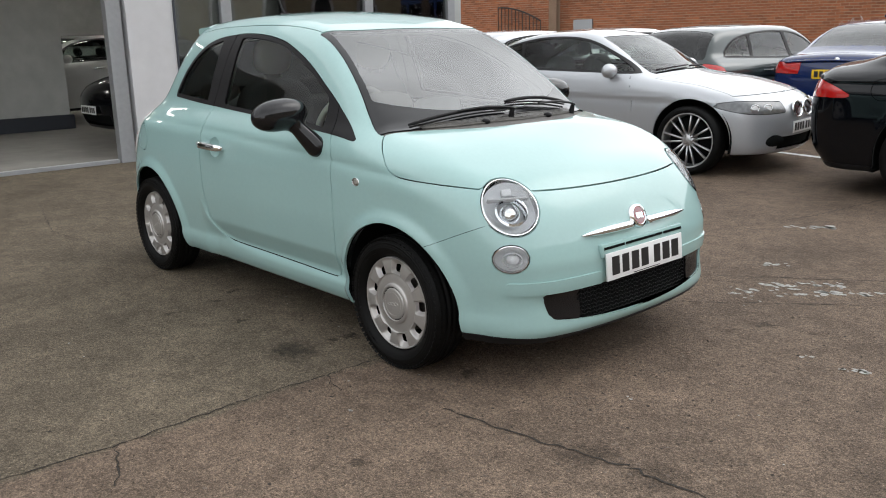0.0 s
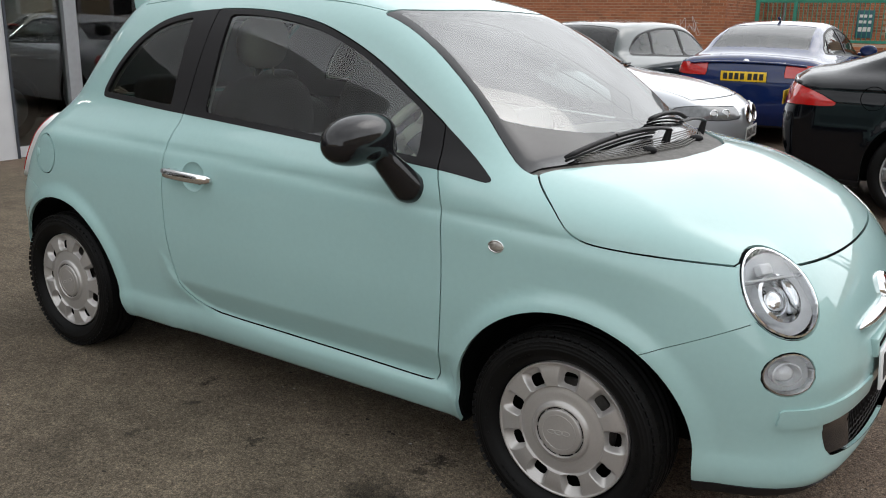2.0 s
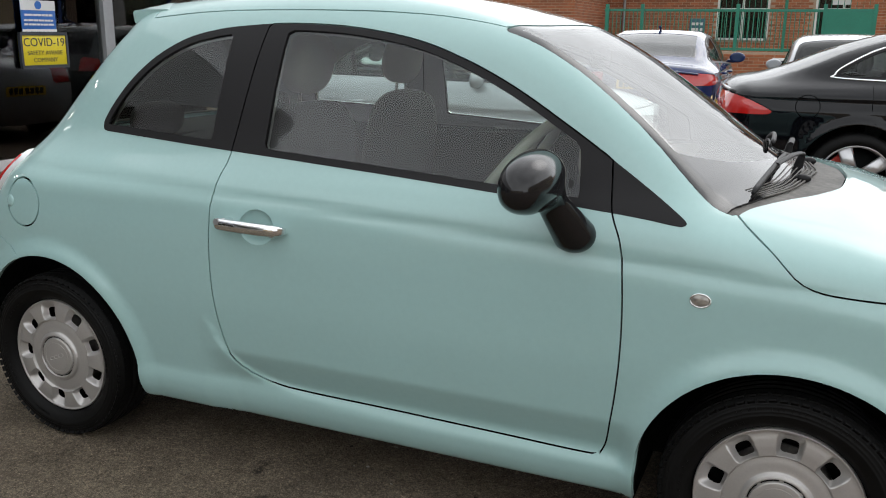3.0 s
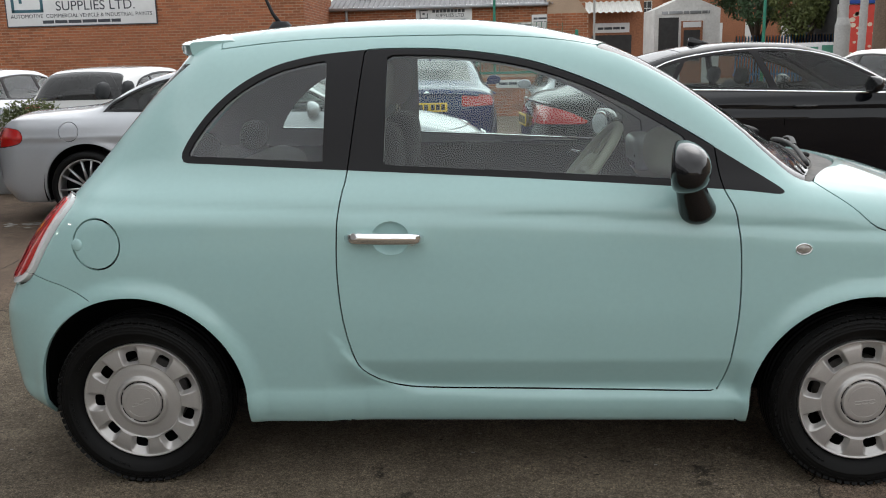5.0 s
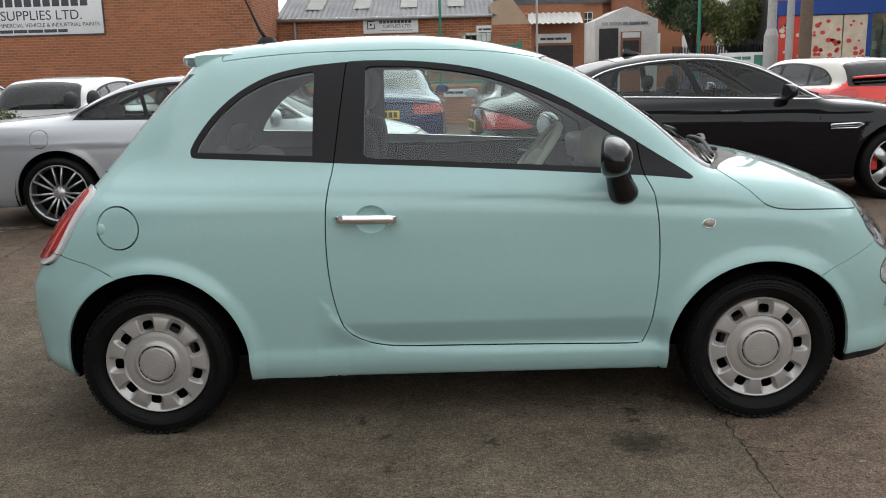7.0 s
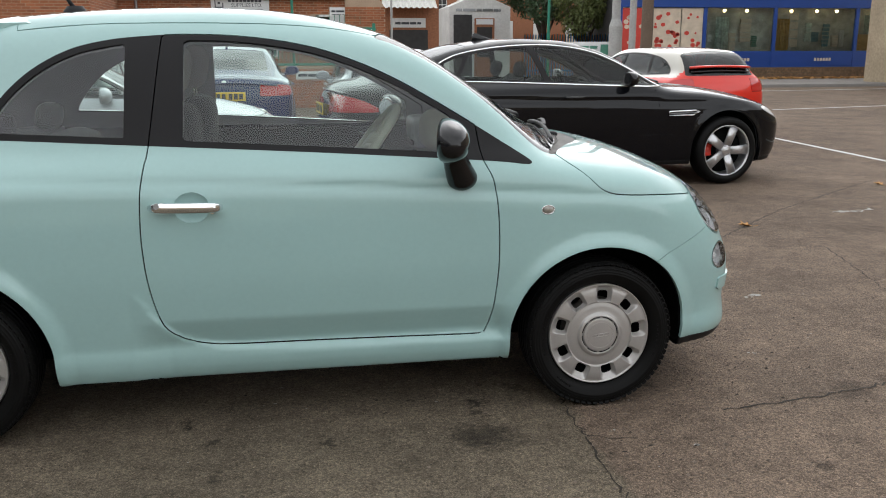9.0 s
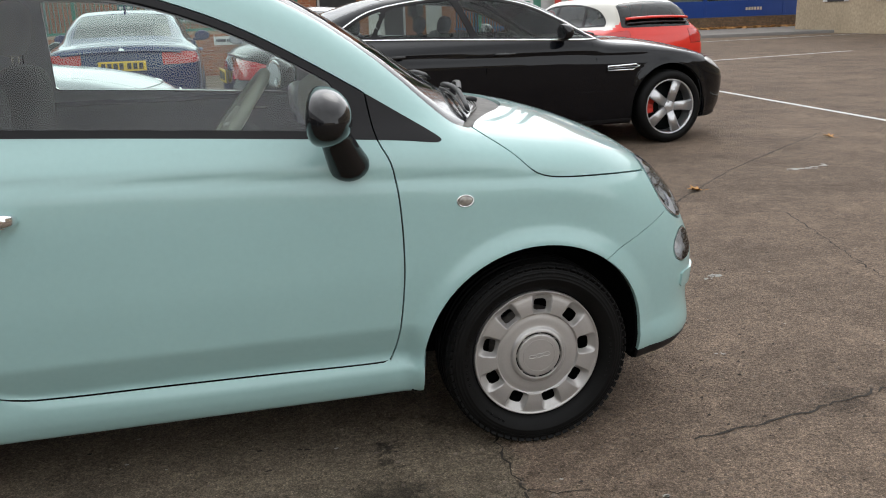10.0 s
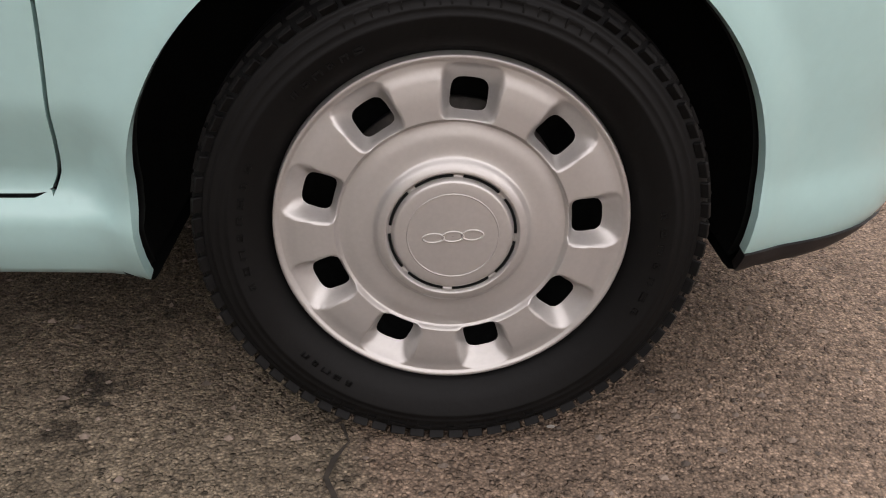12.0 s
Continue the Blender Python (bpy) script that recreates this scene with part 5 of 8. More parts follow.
    hl, tl = loop(S["headlamp"], 6), loop(S["tail_lamp"], 6)
    cut("head", lambda P: np.maximum(line_distance(hl, P[:, 0], P[:, 2]), S["lamp_in"][0] - A(P)), 0.003)
    cut("tail", lambda P: np.maximum(line_distance(tl, P[:, 0], P[:, 2]), S["lamp_in"][1] - A(P)), 0.003)
    cut("bonnet", lambda P: np.maximum.reduce([S["bonnet"] - P[:, 2] + 0.06 * (P[:, 0] - 1.6), sx1 + 0.10 - 0.28 * A(P) ** 2 - P[:, 0], A(P) - S["bonnet_w"]]), 0.003)
    if "intake" in S:
        z0, z1, wy = S["intake"]
        cut("intake", lambda P: np.maximum.reduce([z0 - P[:, 2], P[:, 2] - z1, A(P) - wy, 1.0 - P[:, 0]]))
    if "fuel" in S:
        fx, fz, fr = S["fuel"]
        cut("fuel", lambda P: np.maximum(np.hypot(P[:, 0] - fx, P[:, 2] - fz) - fr, 0.4 - A(P)), 0.003)
    if "lower_black" in S:
        cut("sill", lambda P: P[:, 2] - S["lower_black"])

    def is_(*n):
        return (tag & sum(bits.get(k, 0) for k in n)) != 0
    gone = is_("arch") | ((tag & 1) != 0) | is_("gap")
    live = ~gone
    glassy = is_("win", "screen", "rear")
    lampy = is_("head", "tail", "intake")
    cy = P[T].mean(1)[:, 1]
    upper = live & ~glassy & ~lampy & (P[T].mean(1)[:, 2] > belt + 0.03) & ("roof_tone" in S) & (np.abs(P[T].mean(1)[:, 0] + 0.5) < 1.35)
    sheet("body", P, T[live & ~glassy & ~lampy & ~is_("bonnet") & ~is_("sill") & ~upper], colour, body, field, 0.012)
    if "roof_tone" in S:
        sheet("roof", P, T[upper], S["roof_tone"], body, field, 0.012, "beige roof and pillars, pale reflection put into the colour")
    sheet("bonnet", P, T[live & is_("bonnet") & ~glassy & ~lampy], colour, body, field, 0.012)
    if is_("sill").any():
        sheet("sill", P, T[live & is_("sill") & ~lampy], BLACK_TRIM, body, field, 0.01)
    # near-black strip gives the door and lamp gaps their shade as colour
    seam = sheet("seam_strip", P, T[(((tag & 1) != 0) | is_("gap")) & ~is_("arch")], WELL, body, field, 0, "", -0.01)
    tagged(seam, kind="stuff")
    sheet("windscreen", P, T[live & is_("screen")], glass_mat, body, field, 0.004, "", -0.003)
    sheet("rear_window", P, T[live & is_("rear")], S.get("rear_glass", DARK_GLASS), body, field, 0.004, "", -0.003)
    trim = S.get("trim", BLACK_TRIM)
    for s in (-1, 1):
        k = cy * s > 0
        sheet("window_frame", P, T[live & is_("win") & ~is_("pane") & ~is_("screen", "rear") & k], BLACK_TRIM, body, field, 0.01, "", 0.001)
        pane = T[live & is_("pane") & ~is_("screen", "rear") & k]
        if len(pane):
            sheet("side_window", P, pane, glass_mat, body, field, 0.004, "", -0.004)
        if S.get("chrome"):
            bm = bm_new()
            pts = []
            for x, z in dlo[::2]:
                q = np.array([[x, s * 1.2, z]])
                for _ in range(25):
                    q[:, 1] -= s * field(*q.T) * 0.7
                pts.append((x, q[0, 1] + s * 0.002, z))
            tube(bm, pts, 0.009, 5, True)
            part("window_chrome", bm, CHROME, body, "bright window trim", 60)
        for nm, mat, sh in (("head", S.get("head_mat", LAMP_WHITE), 0.002), ("tail", LAMP_RED, 0.004)):
            t = T[is_(nm) & ((tag & 1) == 0) & k]
            if len(t):
                sheet(nm + "light" if nm == "head" else "tail_light", P, t, mat, body, field, 0.02, "", sh)
    if is_("intake").any():
        sheet("intake", P, T[is_("intake") & live], WELL, body, field, -0.03, "dark lower intake", -0.03)
    inner = live & ~glassy & ~lampy & (P[T].mean(1)[:, 2] > 0.25)
    sheet("lining", P, T[inner][:, ::-1], DARK_LINING, body, lambda x, y, z: -field(x, y, z), 0, "", 0.03)
    # wheels and wells
    first = alloy_wheel(*S["wheel"])
    first.parent = body
    tr = S["track"]
    first.matrix_basis = Matrix.Translation((wb, -tr, r)) @ Matrix.Rotation(0.3, 4, "Y")
    for x, s, a in ((-wb, -1, 0.9), (wb, 1, 0.2), (-wb, 1, 1.3)):
        copy_thing(first, Matrix.Translation((x, s * tr, r)) @ (Matrix.Rotation(math.pi, 4, "Z") if s > 0 else Matrix()) @ Matrix.Rotation(a, 4, "Y"))
    for x in (wb, -wb):
        for s in (-1, 1):
            bm = bm_new()
            arc = [(x + (arch_r + 0.02) * math.cos(a), max(0.2, r + 0.01 + (arch_r + 0.02) * math.sin(a))) for a in np.linspace(-0.3, math.pi + 0.3, 30)]
            rows = [[bm.verts.new((px, s * y, pz)) for px, pz in arc] for y in (tr + 0.045, tr - 0.25)]
            for k in range(len(arc) - 1):
                bm.faces.new((rows[0][k], rows[0][k + 1], rows[1][k + 1], rows[1][k]))
            bm.faces.new(rows[1])
            part("wheel_well", bm, WELL, body, "", 60)
    # mirrors, handles, plates
    mx, my, mz = S["mirror"]
    for s in (-1, 1):
        bm = bm_new()
        bmesh.ops.create_uvsphere(bm, u_segments=18, v_segments=12, radius=1, matrix=Matrix.Translation((mx, s * (my + 0.09), mz)) @ Matrix.Diagonal((0.075, 0.11, 0.072, 1)))
        for v in bm.verts:
            v.co.x = max(v.co.x, mx - 0.03)
        tube(bm, [(mx + 0.02, s * (my - 0.04), mz - 0.05), (mx + 0.01, s * (my + 0.06), mz - 0.055)], 0.022, 8)
        part("door_mirror", bm, S.get("mirror_mat", colour), body, "", 50)
    for hx, hz in S["handles"]:
        for s in (-1, 1):
            q = np.array([[hx, s * 1.2, hz]])
            for _ in range(25):
                q[:, 1] -= s * field(*q.T) * 0.7
            y = q[0, 1]
            bm = bm_new()
            tube(bm, [(hx - 0.10, y - s * 0.01, hz), (hx - 0.085, y + s * 0.028, hz), (hx, y + s * 0.034, hz), (hx + 0.085, y + s * 0.028, hz), (hx + 0.10, y - s * 0.01, hz)], 0.014, 8)
            part("door_handle", bm, S.get("handle_mat", colour), body, "", 60)
    fx, fz = S["plate_f"]
    plate_of(body, pose(fx, 0, fz))
    bx, bz = S["plate_r"]
    plate_of(body, pose(bx, 0, bz, 0, 0, 180), True)
    if seats:
        for sx, sy2 in ((S["seat_x"], -0.38), (S["seat_x"], 0.38), (S["seat_x"] - 0.85, -0.38), (S["seat_x"] - 0.85, 0.38)):
            soft_box("seat_backrest", sx, sy2, 0.82, 0.09, 0.25, 0.30, DARK_LINING, body, 3.5, 18, h=0.05)
            soft_box("headrest", sx - 0.13, sy2, 1.17, 0.05, 0.12, 0.08, DARK_LINING, body, 2.6, 12, h=0.03)
        bm = bm_new()
        tube(bm, [(S["seat_x"] + 0.62 - 0.09 * math.cos(a), -0.38 + 0.18 * math.sin(a), 0.92 + 0.16 * math.cos(a)) for a in np.linspace(0, 2 * math.pi, 28)[:-1]], 0.016, 7, True)
        part("steering_wheel", bm, DARK_LINING, body, "", 60)
    if S.get("wiper", True):
        for y0, y1 in ((-0.55, 0.02), (0.0, 0.55)):
            bm = bm_new()
            pts = []
            for t in np.linspace(0, 1, 8):
                y = y0 + (y1 - y0) * t
                x = sx1 - 0.05 - 0.28 * y * y - 0.03 * t
                q = np.array([[x, y, 1.3]])
                for _ in range(25):
                    q[:, 2] -= field(*q.T) * 0.7
                pts.append((x, y, q[0, 2] + 0.015))
            tube(bm, pts, 0.009, 6)
            part("wiper", bm, BLACK_TRIM, body, "", 60)
    return body, field


def spot_on(field, x, y, z, d):
    """Where a ray against d meets a car's skin, in the car's own space."""
    q, d = np.array([[x, y, z]], float), np.array(d, float)
    for _ in range(40):
        q = q - field(*q.T)[:, None] * d * 0.6
    return Vector(q[0])


SILVER = paint("silver_metallic", (0.43, 0.445, 0.47), 0.35, 0.34)
BLACK_PAINT = paint("black_paint", (0.0025, 0.003, 0.0045), 0.0, 0.2, 0.02, coat=0.62)
BLUE_PAINT = paint("deep_blue_paint", (0.005, 0.017, 0.085), 0.0, 0.25, 0.1)
GREEN_PAINT = paint("dark_green_grey_paint", (0.030, 0.042, 0.042), 0.1, 0.3, 0.2)
WHITE_PAINT = paint("white_paint", (0.48, 0.48, 0.47), 0.0, 0.3)
RED_PAINT = paint("red_paint", (0.62, 0.022, 0.010), 0.0, 0.3, 0.2)
# beige for the red car's roof, with its greyish reflection put in
GREIGE = paint("beige_roof_tone", (0.42, 0.40, 0.35), 0.4, 0.35)
GREY_PAINT = paint("grey_metallic", (0.24, 0.25, 0.26), 0.5, 0.32)

COUPE = dict(
    H=1.385, wb=2.88, r=0.33, track=0.81, h=0.028, flare=0.007, dent=0.005, belt=0.93, crown=0.09, clear=0.20,
    roof=[(-2.40, 0.93), (-2.2, 0.985), (-1.9, 1.01), (-1.62, 1.03), (-1.45, 1.06), (-1.15, 1.20), (-0.8, 1.325), (-0.4, 1.378), (-0.05, 1.385), (0.2, 1.35), (0.45, 1.25), (0.8, 1.065), (1.0, 0.975),
          (1.15, 0.945), (1.55, 0.895), (1.85, 0.825), (2.03, 0.765), (2.17, 0.69), (2.4, 0.5)],
    side=[(0.0, 0.78), (0.2, 0.82), (0.3, 0.855), (0.45, 0.875), (0.62, 0.885), (0.75, 0.885), (0.86, 0.865), (0.93, 0.835), (1.0, 0.765), (1.15, 0.69), (1.3, 0.60), (1.5, 0.45)],
    low=[(-2.4, -0.14), (-2.0, -0.045), (-1.4, -0.005), (0, 0), (1.4, -0.005), (1.9, -0.045), (2.4, -0.17)],
    high=[(-2.4, -0.2), (-1.6, -0.08), (-1.0, -0.02), (0, 0), (0.8, -0.01), (1.4, -0.06), (2.4, -0.22)],
    crease=[(-2.4, 0.78), (-1, 0.77), (1.0, 0.72), (2.4, 0.66)],
    nose=[(0.0, 2.06), (0.2, 2.15), (0.3, 2.19), (0.5, 2.20), (0.62, 2.19), (0.70, 2.15), (0.78, 2.05), (1.0, 1.75)],
    tail=[(0.0, -2.18), (0.22, -2.27), (0.35, -2.36), (0.6, -2.38), (0.75, -2.36), (0.9, -2.31), (1.0, -2.22), (1.2, -1.7)],
    bow=(0.26, 0.16), screen=(0.30, 1.04, 0.50), rear=(-1.5, -0.95, 0.48), rear_z=1.04,
    windows=[(-1.30, 0.99), (-1.30, 0.99), (-1.22, 1.08), (-0.9, 1.225), (-0.5, 1.305), (-0.1, 1.315), (0.22, 1.265), (0.54, 1.13), (0.80, 0.975), (0.78, 0.945), (0.3, 0.955), (-0.6, 0.975)],
    pillars=[(-0.62, 0.020, -0.28)],
    doors=[(-0.74, 0.93, -0.80, 0.65, -0.70, 0.33), (0.76, 0.93, 0.82, 0.65, 0.78, 0.33), (-0.70, 0.31, 0.1, 0.30, 0.78, 0.31)],
    headlamp=[(1.66, 0.665), (1.82, 0.702), (2.02, 0.695), (2.20, 0.655), (2.24, 0.60), (2.08, 0.580), (1.88, 0.602)], tail_lamp=[(-2.45, 0.86), (-2.25, 0.875), (-2.02, 0.85), (-2.04, 0.73), (-2.45, 0.70)], lamp_in=(0.34, 0.42),
    head_mat=material("smoked_headlamp", (0.15, 0.155, 0.16), rough=0.1, metal=0.3, grain=0.2, scale=30, coat=0.15, spec=0.3),
    bonnet=0.735, bonnet_w=0.74, intake=(0.24, 0.36, 0.44), fuel=(-1.58, 0.83, 0.085),
    wheel=(0.33, 0.262, 7, True, None), mirror=(0.56, 0.80, 0.975), handles=[(-0.58, 0.76)], plate_f=(2.205, 0.44), plate_r=(-2.39, 0.62), seat_x=-0.42)

SALOON = dict(
    H=1.475, wb=2.96, r=0.345, track=0.85, h=0.032, belt=0.98, crown=0.08, clear=0.21,
    roof=[(-2.58, 0.98), (-2.45, 1.045), (-2.2, 1.085), (-1.95, 1.17), (-1.6, 1.315), (-1.2, 1.42), (-0.6, 1.475), (-0.25, 1.465), (0.1, 1.395), (0.45, 1.255), (0.8, 1.09), (1.0, 1.025), (1.4, 0.985), (1.8, 0.92),
          (2.1, 0.84), (2.3, 0.74), (2.5, 0.55)],
    side=[(0.0, 0.82), (0.2, 0.88), (0.3, 0.905), (0.45, 0.92), (0.65, 0.935), (0.8, 0.935), (0.92, 0.92), (0.99, 0.885), (1.06, 0.81), (1.2, 0.745), (1.35, 0.65), (1.55, 0.5)],
    low=[(-2.6, -0.17), (-2.2, -0.06), (-1.5, -0.005), (0, 0), (1.5, -0.005), (2.0, -0.05), (2.6, -0.22)],
    high=[(-2.6, -0.25), (-1.9, -0.12), (-1.2, -0.035), (0, 0), (1.0, -0.01), (1.6, -0.07), (2.6, -0.28)],
    crease=[(-2.6, 0.95), (-1, 0.93), (1.0, 0.88), (2.6, 0.78)],
    nose=[(0.0, 2.20), (0.2, 2.28), (0.35, 2.35), (0.6, 2.38), (0.75, 2.33), (0.85, 2.24), (1.0, 2.0)],
    tail=[(0.0, -2.30), (0.25, -2.42), (0.4, -2.52), (0.7, -2.55), (0.9, -2.52), (1.0, -2.49), (1.1, -2.37), (1.3, -1.7)],
    bow=(0.22, 0.14), screen=(0.02, 1.00, 0.54), rear=(-2.05, -1.2, 0.52), rear_z=1.09,
    windows=[(-1.62, 1.075), (-1.67, 1.10), (-1.60, 1.17), (-1.35, 1.30), (-1.0, 1.37), (-0.6, 1.402), (-0.25, 1.392), (0.1, 1.325), (0.42, 1.18), (0.70, 1.02), (0.68, 0.998), (0.2, 1.012), (-0.8, 1.05)],
    pillars=[(-1.40, 0.022, 0.60), (-0.42, 0.032, -0.40)],
    doors=[(-1.42, 1.04, -1.38, 0.75, -1.08, 0.45), (-0.41, 1.0, -0.38, 0.65, -0.34, 0.33), (0.66, 0.98, 0.72, 0.65, 0.68, 0.33)],
    headlamp=[(1.90, 0.77), (2.05, 0.79), (2.22, 0.73), (2.36, 0.66), (2.30, 0.62), (2.08, 0.68)], tail_lamp=[(-2.62, 0.95), (-2.35, 0.935), (-2.10, 0.83), (-2.12, 0.80), (-2.35, 0.795), (-2.62, 0.80)], lamp_in=(0.42, 0.40),
    bonnet=0.84, bonnet_w=0.78, intake=(0.26, 0.40, 0.5), fuel=(-1.85, 0.87, 0.085), lower_black=0.26,
    wheel=(0.345, 0.258, 5, False, CALIPER), mirror=(0.36, 0.86, 1.075), mirror_mat=BLACK_GLOSS, handles=[(-1.22, 0.92), (-0.21, 0.905)], handle_mat=BLACK_GLOSS,
    plate_f=(2.39, 0.46), plate_r=(-2.56, 0.80), seat_x=-0.45, chrome=True)

HATCH = dict(
    H=1.42, wb=2.60, r=0.315, track=0.77, h=0.045, belt=0.92, crown=0.09, clear=0.2,
    roof=[(-2.15, 1.0), (-2.0, 1.12), (-1.75, 1.30), (-1.5, 1.375), (-1.0, 1.41), (-0.4, 1.42), (0.1, 1.405), (0.45, 1.32), (0.9, 1.09), (1.1, 1.0), (1.4, 0.95), (1.75, 0.88), (2.0, 0.79), (2.25, 0.6)],
    side=[(0.0, 0.75), (0.2, 0.80), (0.35, 0.845), (0.6, 0.87), (0.8, 0.87), (0.88, 0.855), (0.95, 0.815), (1.02, 0.755), (1.2, 0.68), (1.35, 0.61), (1.5, 0.5)],
    low=[(-2.2, -0.12), (-1.8, -0.04), (-1.2, 0), (0, 0), (1.2, 0), (1.8, -0.06), (2.3, -0.2)],
    high=[(-2.2, -0.18), (-1.6, -0.08), (-1.0, -0.02), (0, 0), (0.8, -0.01), (1.4, -0.06), (2.3, -0.25)],
    crease=[(-2.2, 0.80), (2.2, 0.72)],
    nose=[(0.0, 1.92), (0.2, 2.0), (0.4, 2.08), (0.6, 2.08), (0.75, 2.02), (0.9, 1.85)],
    tail=[(0.0, -1.95), (0.25, -2.03), (0.4, -2.10), (0.65, -2.11), (0.85, -2.06), (0.95, -2.0), (1.1, -1.92), (1.3, -1.78), (1.42, -1.70), (1.6, -1.6)],
    bow=(0.2, 0.12), screen=(0.40, 1.05, 0.52), rear=(-2.2, -1.62, 0.50), rear_z=0.98,
    windows=[(-1.62, 1.0), (-1.62, 1.0), (-1.56, 1.10), (-1.3, 1.24), (-0.8, 1.315), (-0.2, 1.33), (0.25, 1.275), (0.6, 1.12), (0.85, 0.965), (0.82, 0.94), (-0.5, 0.965)],
    pillars=[(-1.05, 0.03, 0.2), (-0.12, 0.035, -0.1)],
    doors=[(-1.05, 0.95, -1.03, 0.7, -0.85, 0.4), (-0.10, 0.94, -0.08, 0.65, -0.06, 0.32), (0.80, 0.93, 0.84, 0.65, 0.80, 0.32)],
    headlamp=[(1.68, 0.76), (1.8, 0.79), (2.0, 0.74), (2.12, 0.66), (1.95, 0.62), (1.75, 0.68)], tail_lamp=[(-2.2, 0.95), (-2.02, 0.95), (-1.80, 0.88), (-1.82, 0.78), (-2.2, 0.74)], lamp_in=(0.42, 0.50),
    bonnet=0.82, bonnet_w=0.70, intake=(0.26, 0.38, 0.46),
    wheel=(0.315, 0.235, 5, False, None), mirror=(0.60, 0.80, 0.99), handles=[(-0.85, 0.82), (0.05, 0.80)], plate_f=(2.085, 0.46), plate_r=(-2.12, 0.62), seat_x=-0.30)

silver_car, silver_field = car("convertible_car", "silver two-door convertible with its hard top up", pose(-2.25, 5.07, 0, 0, 0, 6.3), SILVER, COUPE)
black_car, black_field = car("saloon_car", "glossy black four-door saloon with bright window trim", pose(2.84, 5.27, 0, 0, 0, 5.0), BLACK_PAINT, SALOON)


def dress_silver():
    for y in (-0.13, 0.13):
        p = spot_on(silver_field, 2.6, y, 0.605, (1, 0, 0))
        bm = bm_new()
        m = frame_at(p, (1, 0, 0.25))
        ring = [m @ Vector((0.108 * math.cos(a), 0.075 * math.sin(a), 0.006)) for a in np.linspace(0, 2 * math.pi, 30)[:-1]]
        tube(bm, ring, 0.011, 8, True)
        k = part("grille_surround", bm, CHROME, silver_car, "kidney-shaped chrome surround", 60)
        bm = bm_new()
        for i in range(-5, 6):
            hgt = 0.066 * math.sqrt(max(0.05, 1 - (i / 6) ** 2))
            box(bm, i * 0.017 - 0.003, i * 0.017 + 0.003, -hgt, hgt, -0.006, 0.004, 0, m)
        part("grille_slat", bm, BLACK_GLOSS, k)
        bm = bm_new()
        bmesh.ops.create_uvsphere(bm, u_segments=20, v_segments=8, radius=1, matrix=m @ Matrix.Diagonal((0.104, 0.071, 0.002, 1)))
        part("grille_back", bm, WELL, k, "", 60)
    for s in (-1, 1):
        p = spot_on(silver_field, 2.3, s * 0.62, 0.33, (0.8, s * 0.5, 0))
        bm = bm_new()
        bmesh.ops.create_uvsphere(bm, u_segments=16, v_segments=8, radius=1, matrix=frame_at(p, (0.85, s * 0.5, 0)) @ Matrix.Diagonal((0.12, 0.055, 0.02, 1)))
        part("fog_recess", bm, WELL, silver_car, "dark lower fog recess", 60)
        for px, py in ((2.06, 0.74), (2.14, 0.62)):
            d = (0.75, s * 0.6, 0.1)
            p = spot_on(silver_field, px, s * py, 0.645, d)
            bm = bm_new()
            tube(bm, [frame_at(p, d) @ Vector((0.040 * math.cos(a), 0.034 * math.sin(a), 0.004)) for a in np.linspace(0, 2 * math.pi, 22)[:-1]], 0.005, 6, True)
            ring = part("lamp_ring", bm, CHROME, silver_car, "", 60)
            bm = bm_new()
            bmesh.ops.create_uvsphere(bm, u_segments=14, v_segments=8, radius=1, matrix=frame_at(p, d) @ Matrix.Diagonal((0.034, 0.029, 0.006, 1)))
            part("lamp_lens", bm, BOWL, ring, "", 60)
    bm = bm_new()
    p = spot_on(silver_field, 2.02, 0, 0.9, (0.3, 0, 1))
    bmesh.ops.create_uvsphere(bm, u_segments=16, v_segments=8, radius=0.04, matrix=frame_at(p, (0.35, 0, 1)) @ Matrix.Diagonal((1, 1, 0.15, 1)))
    part("round_emblem", bm, CHROME, silver_car, "", 60)


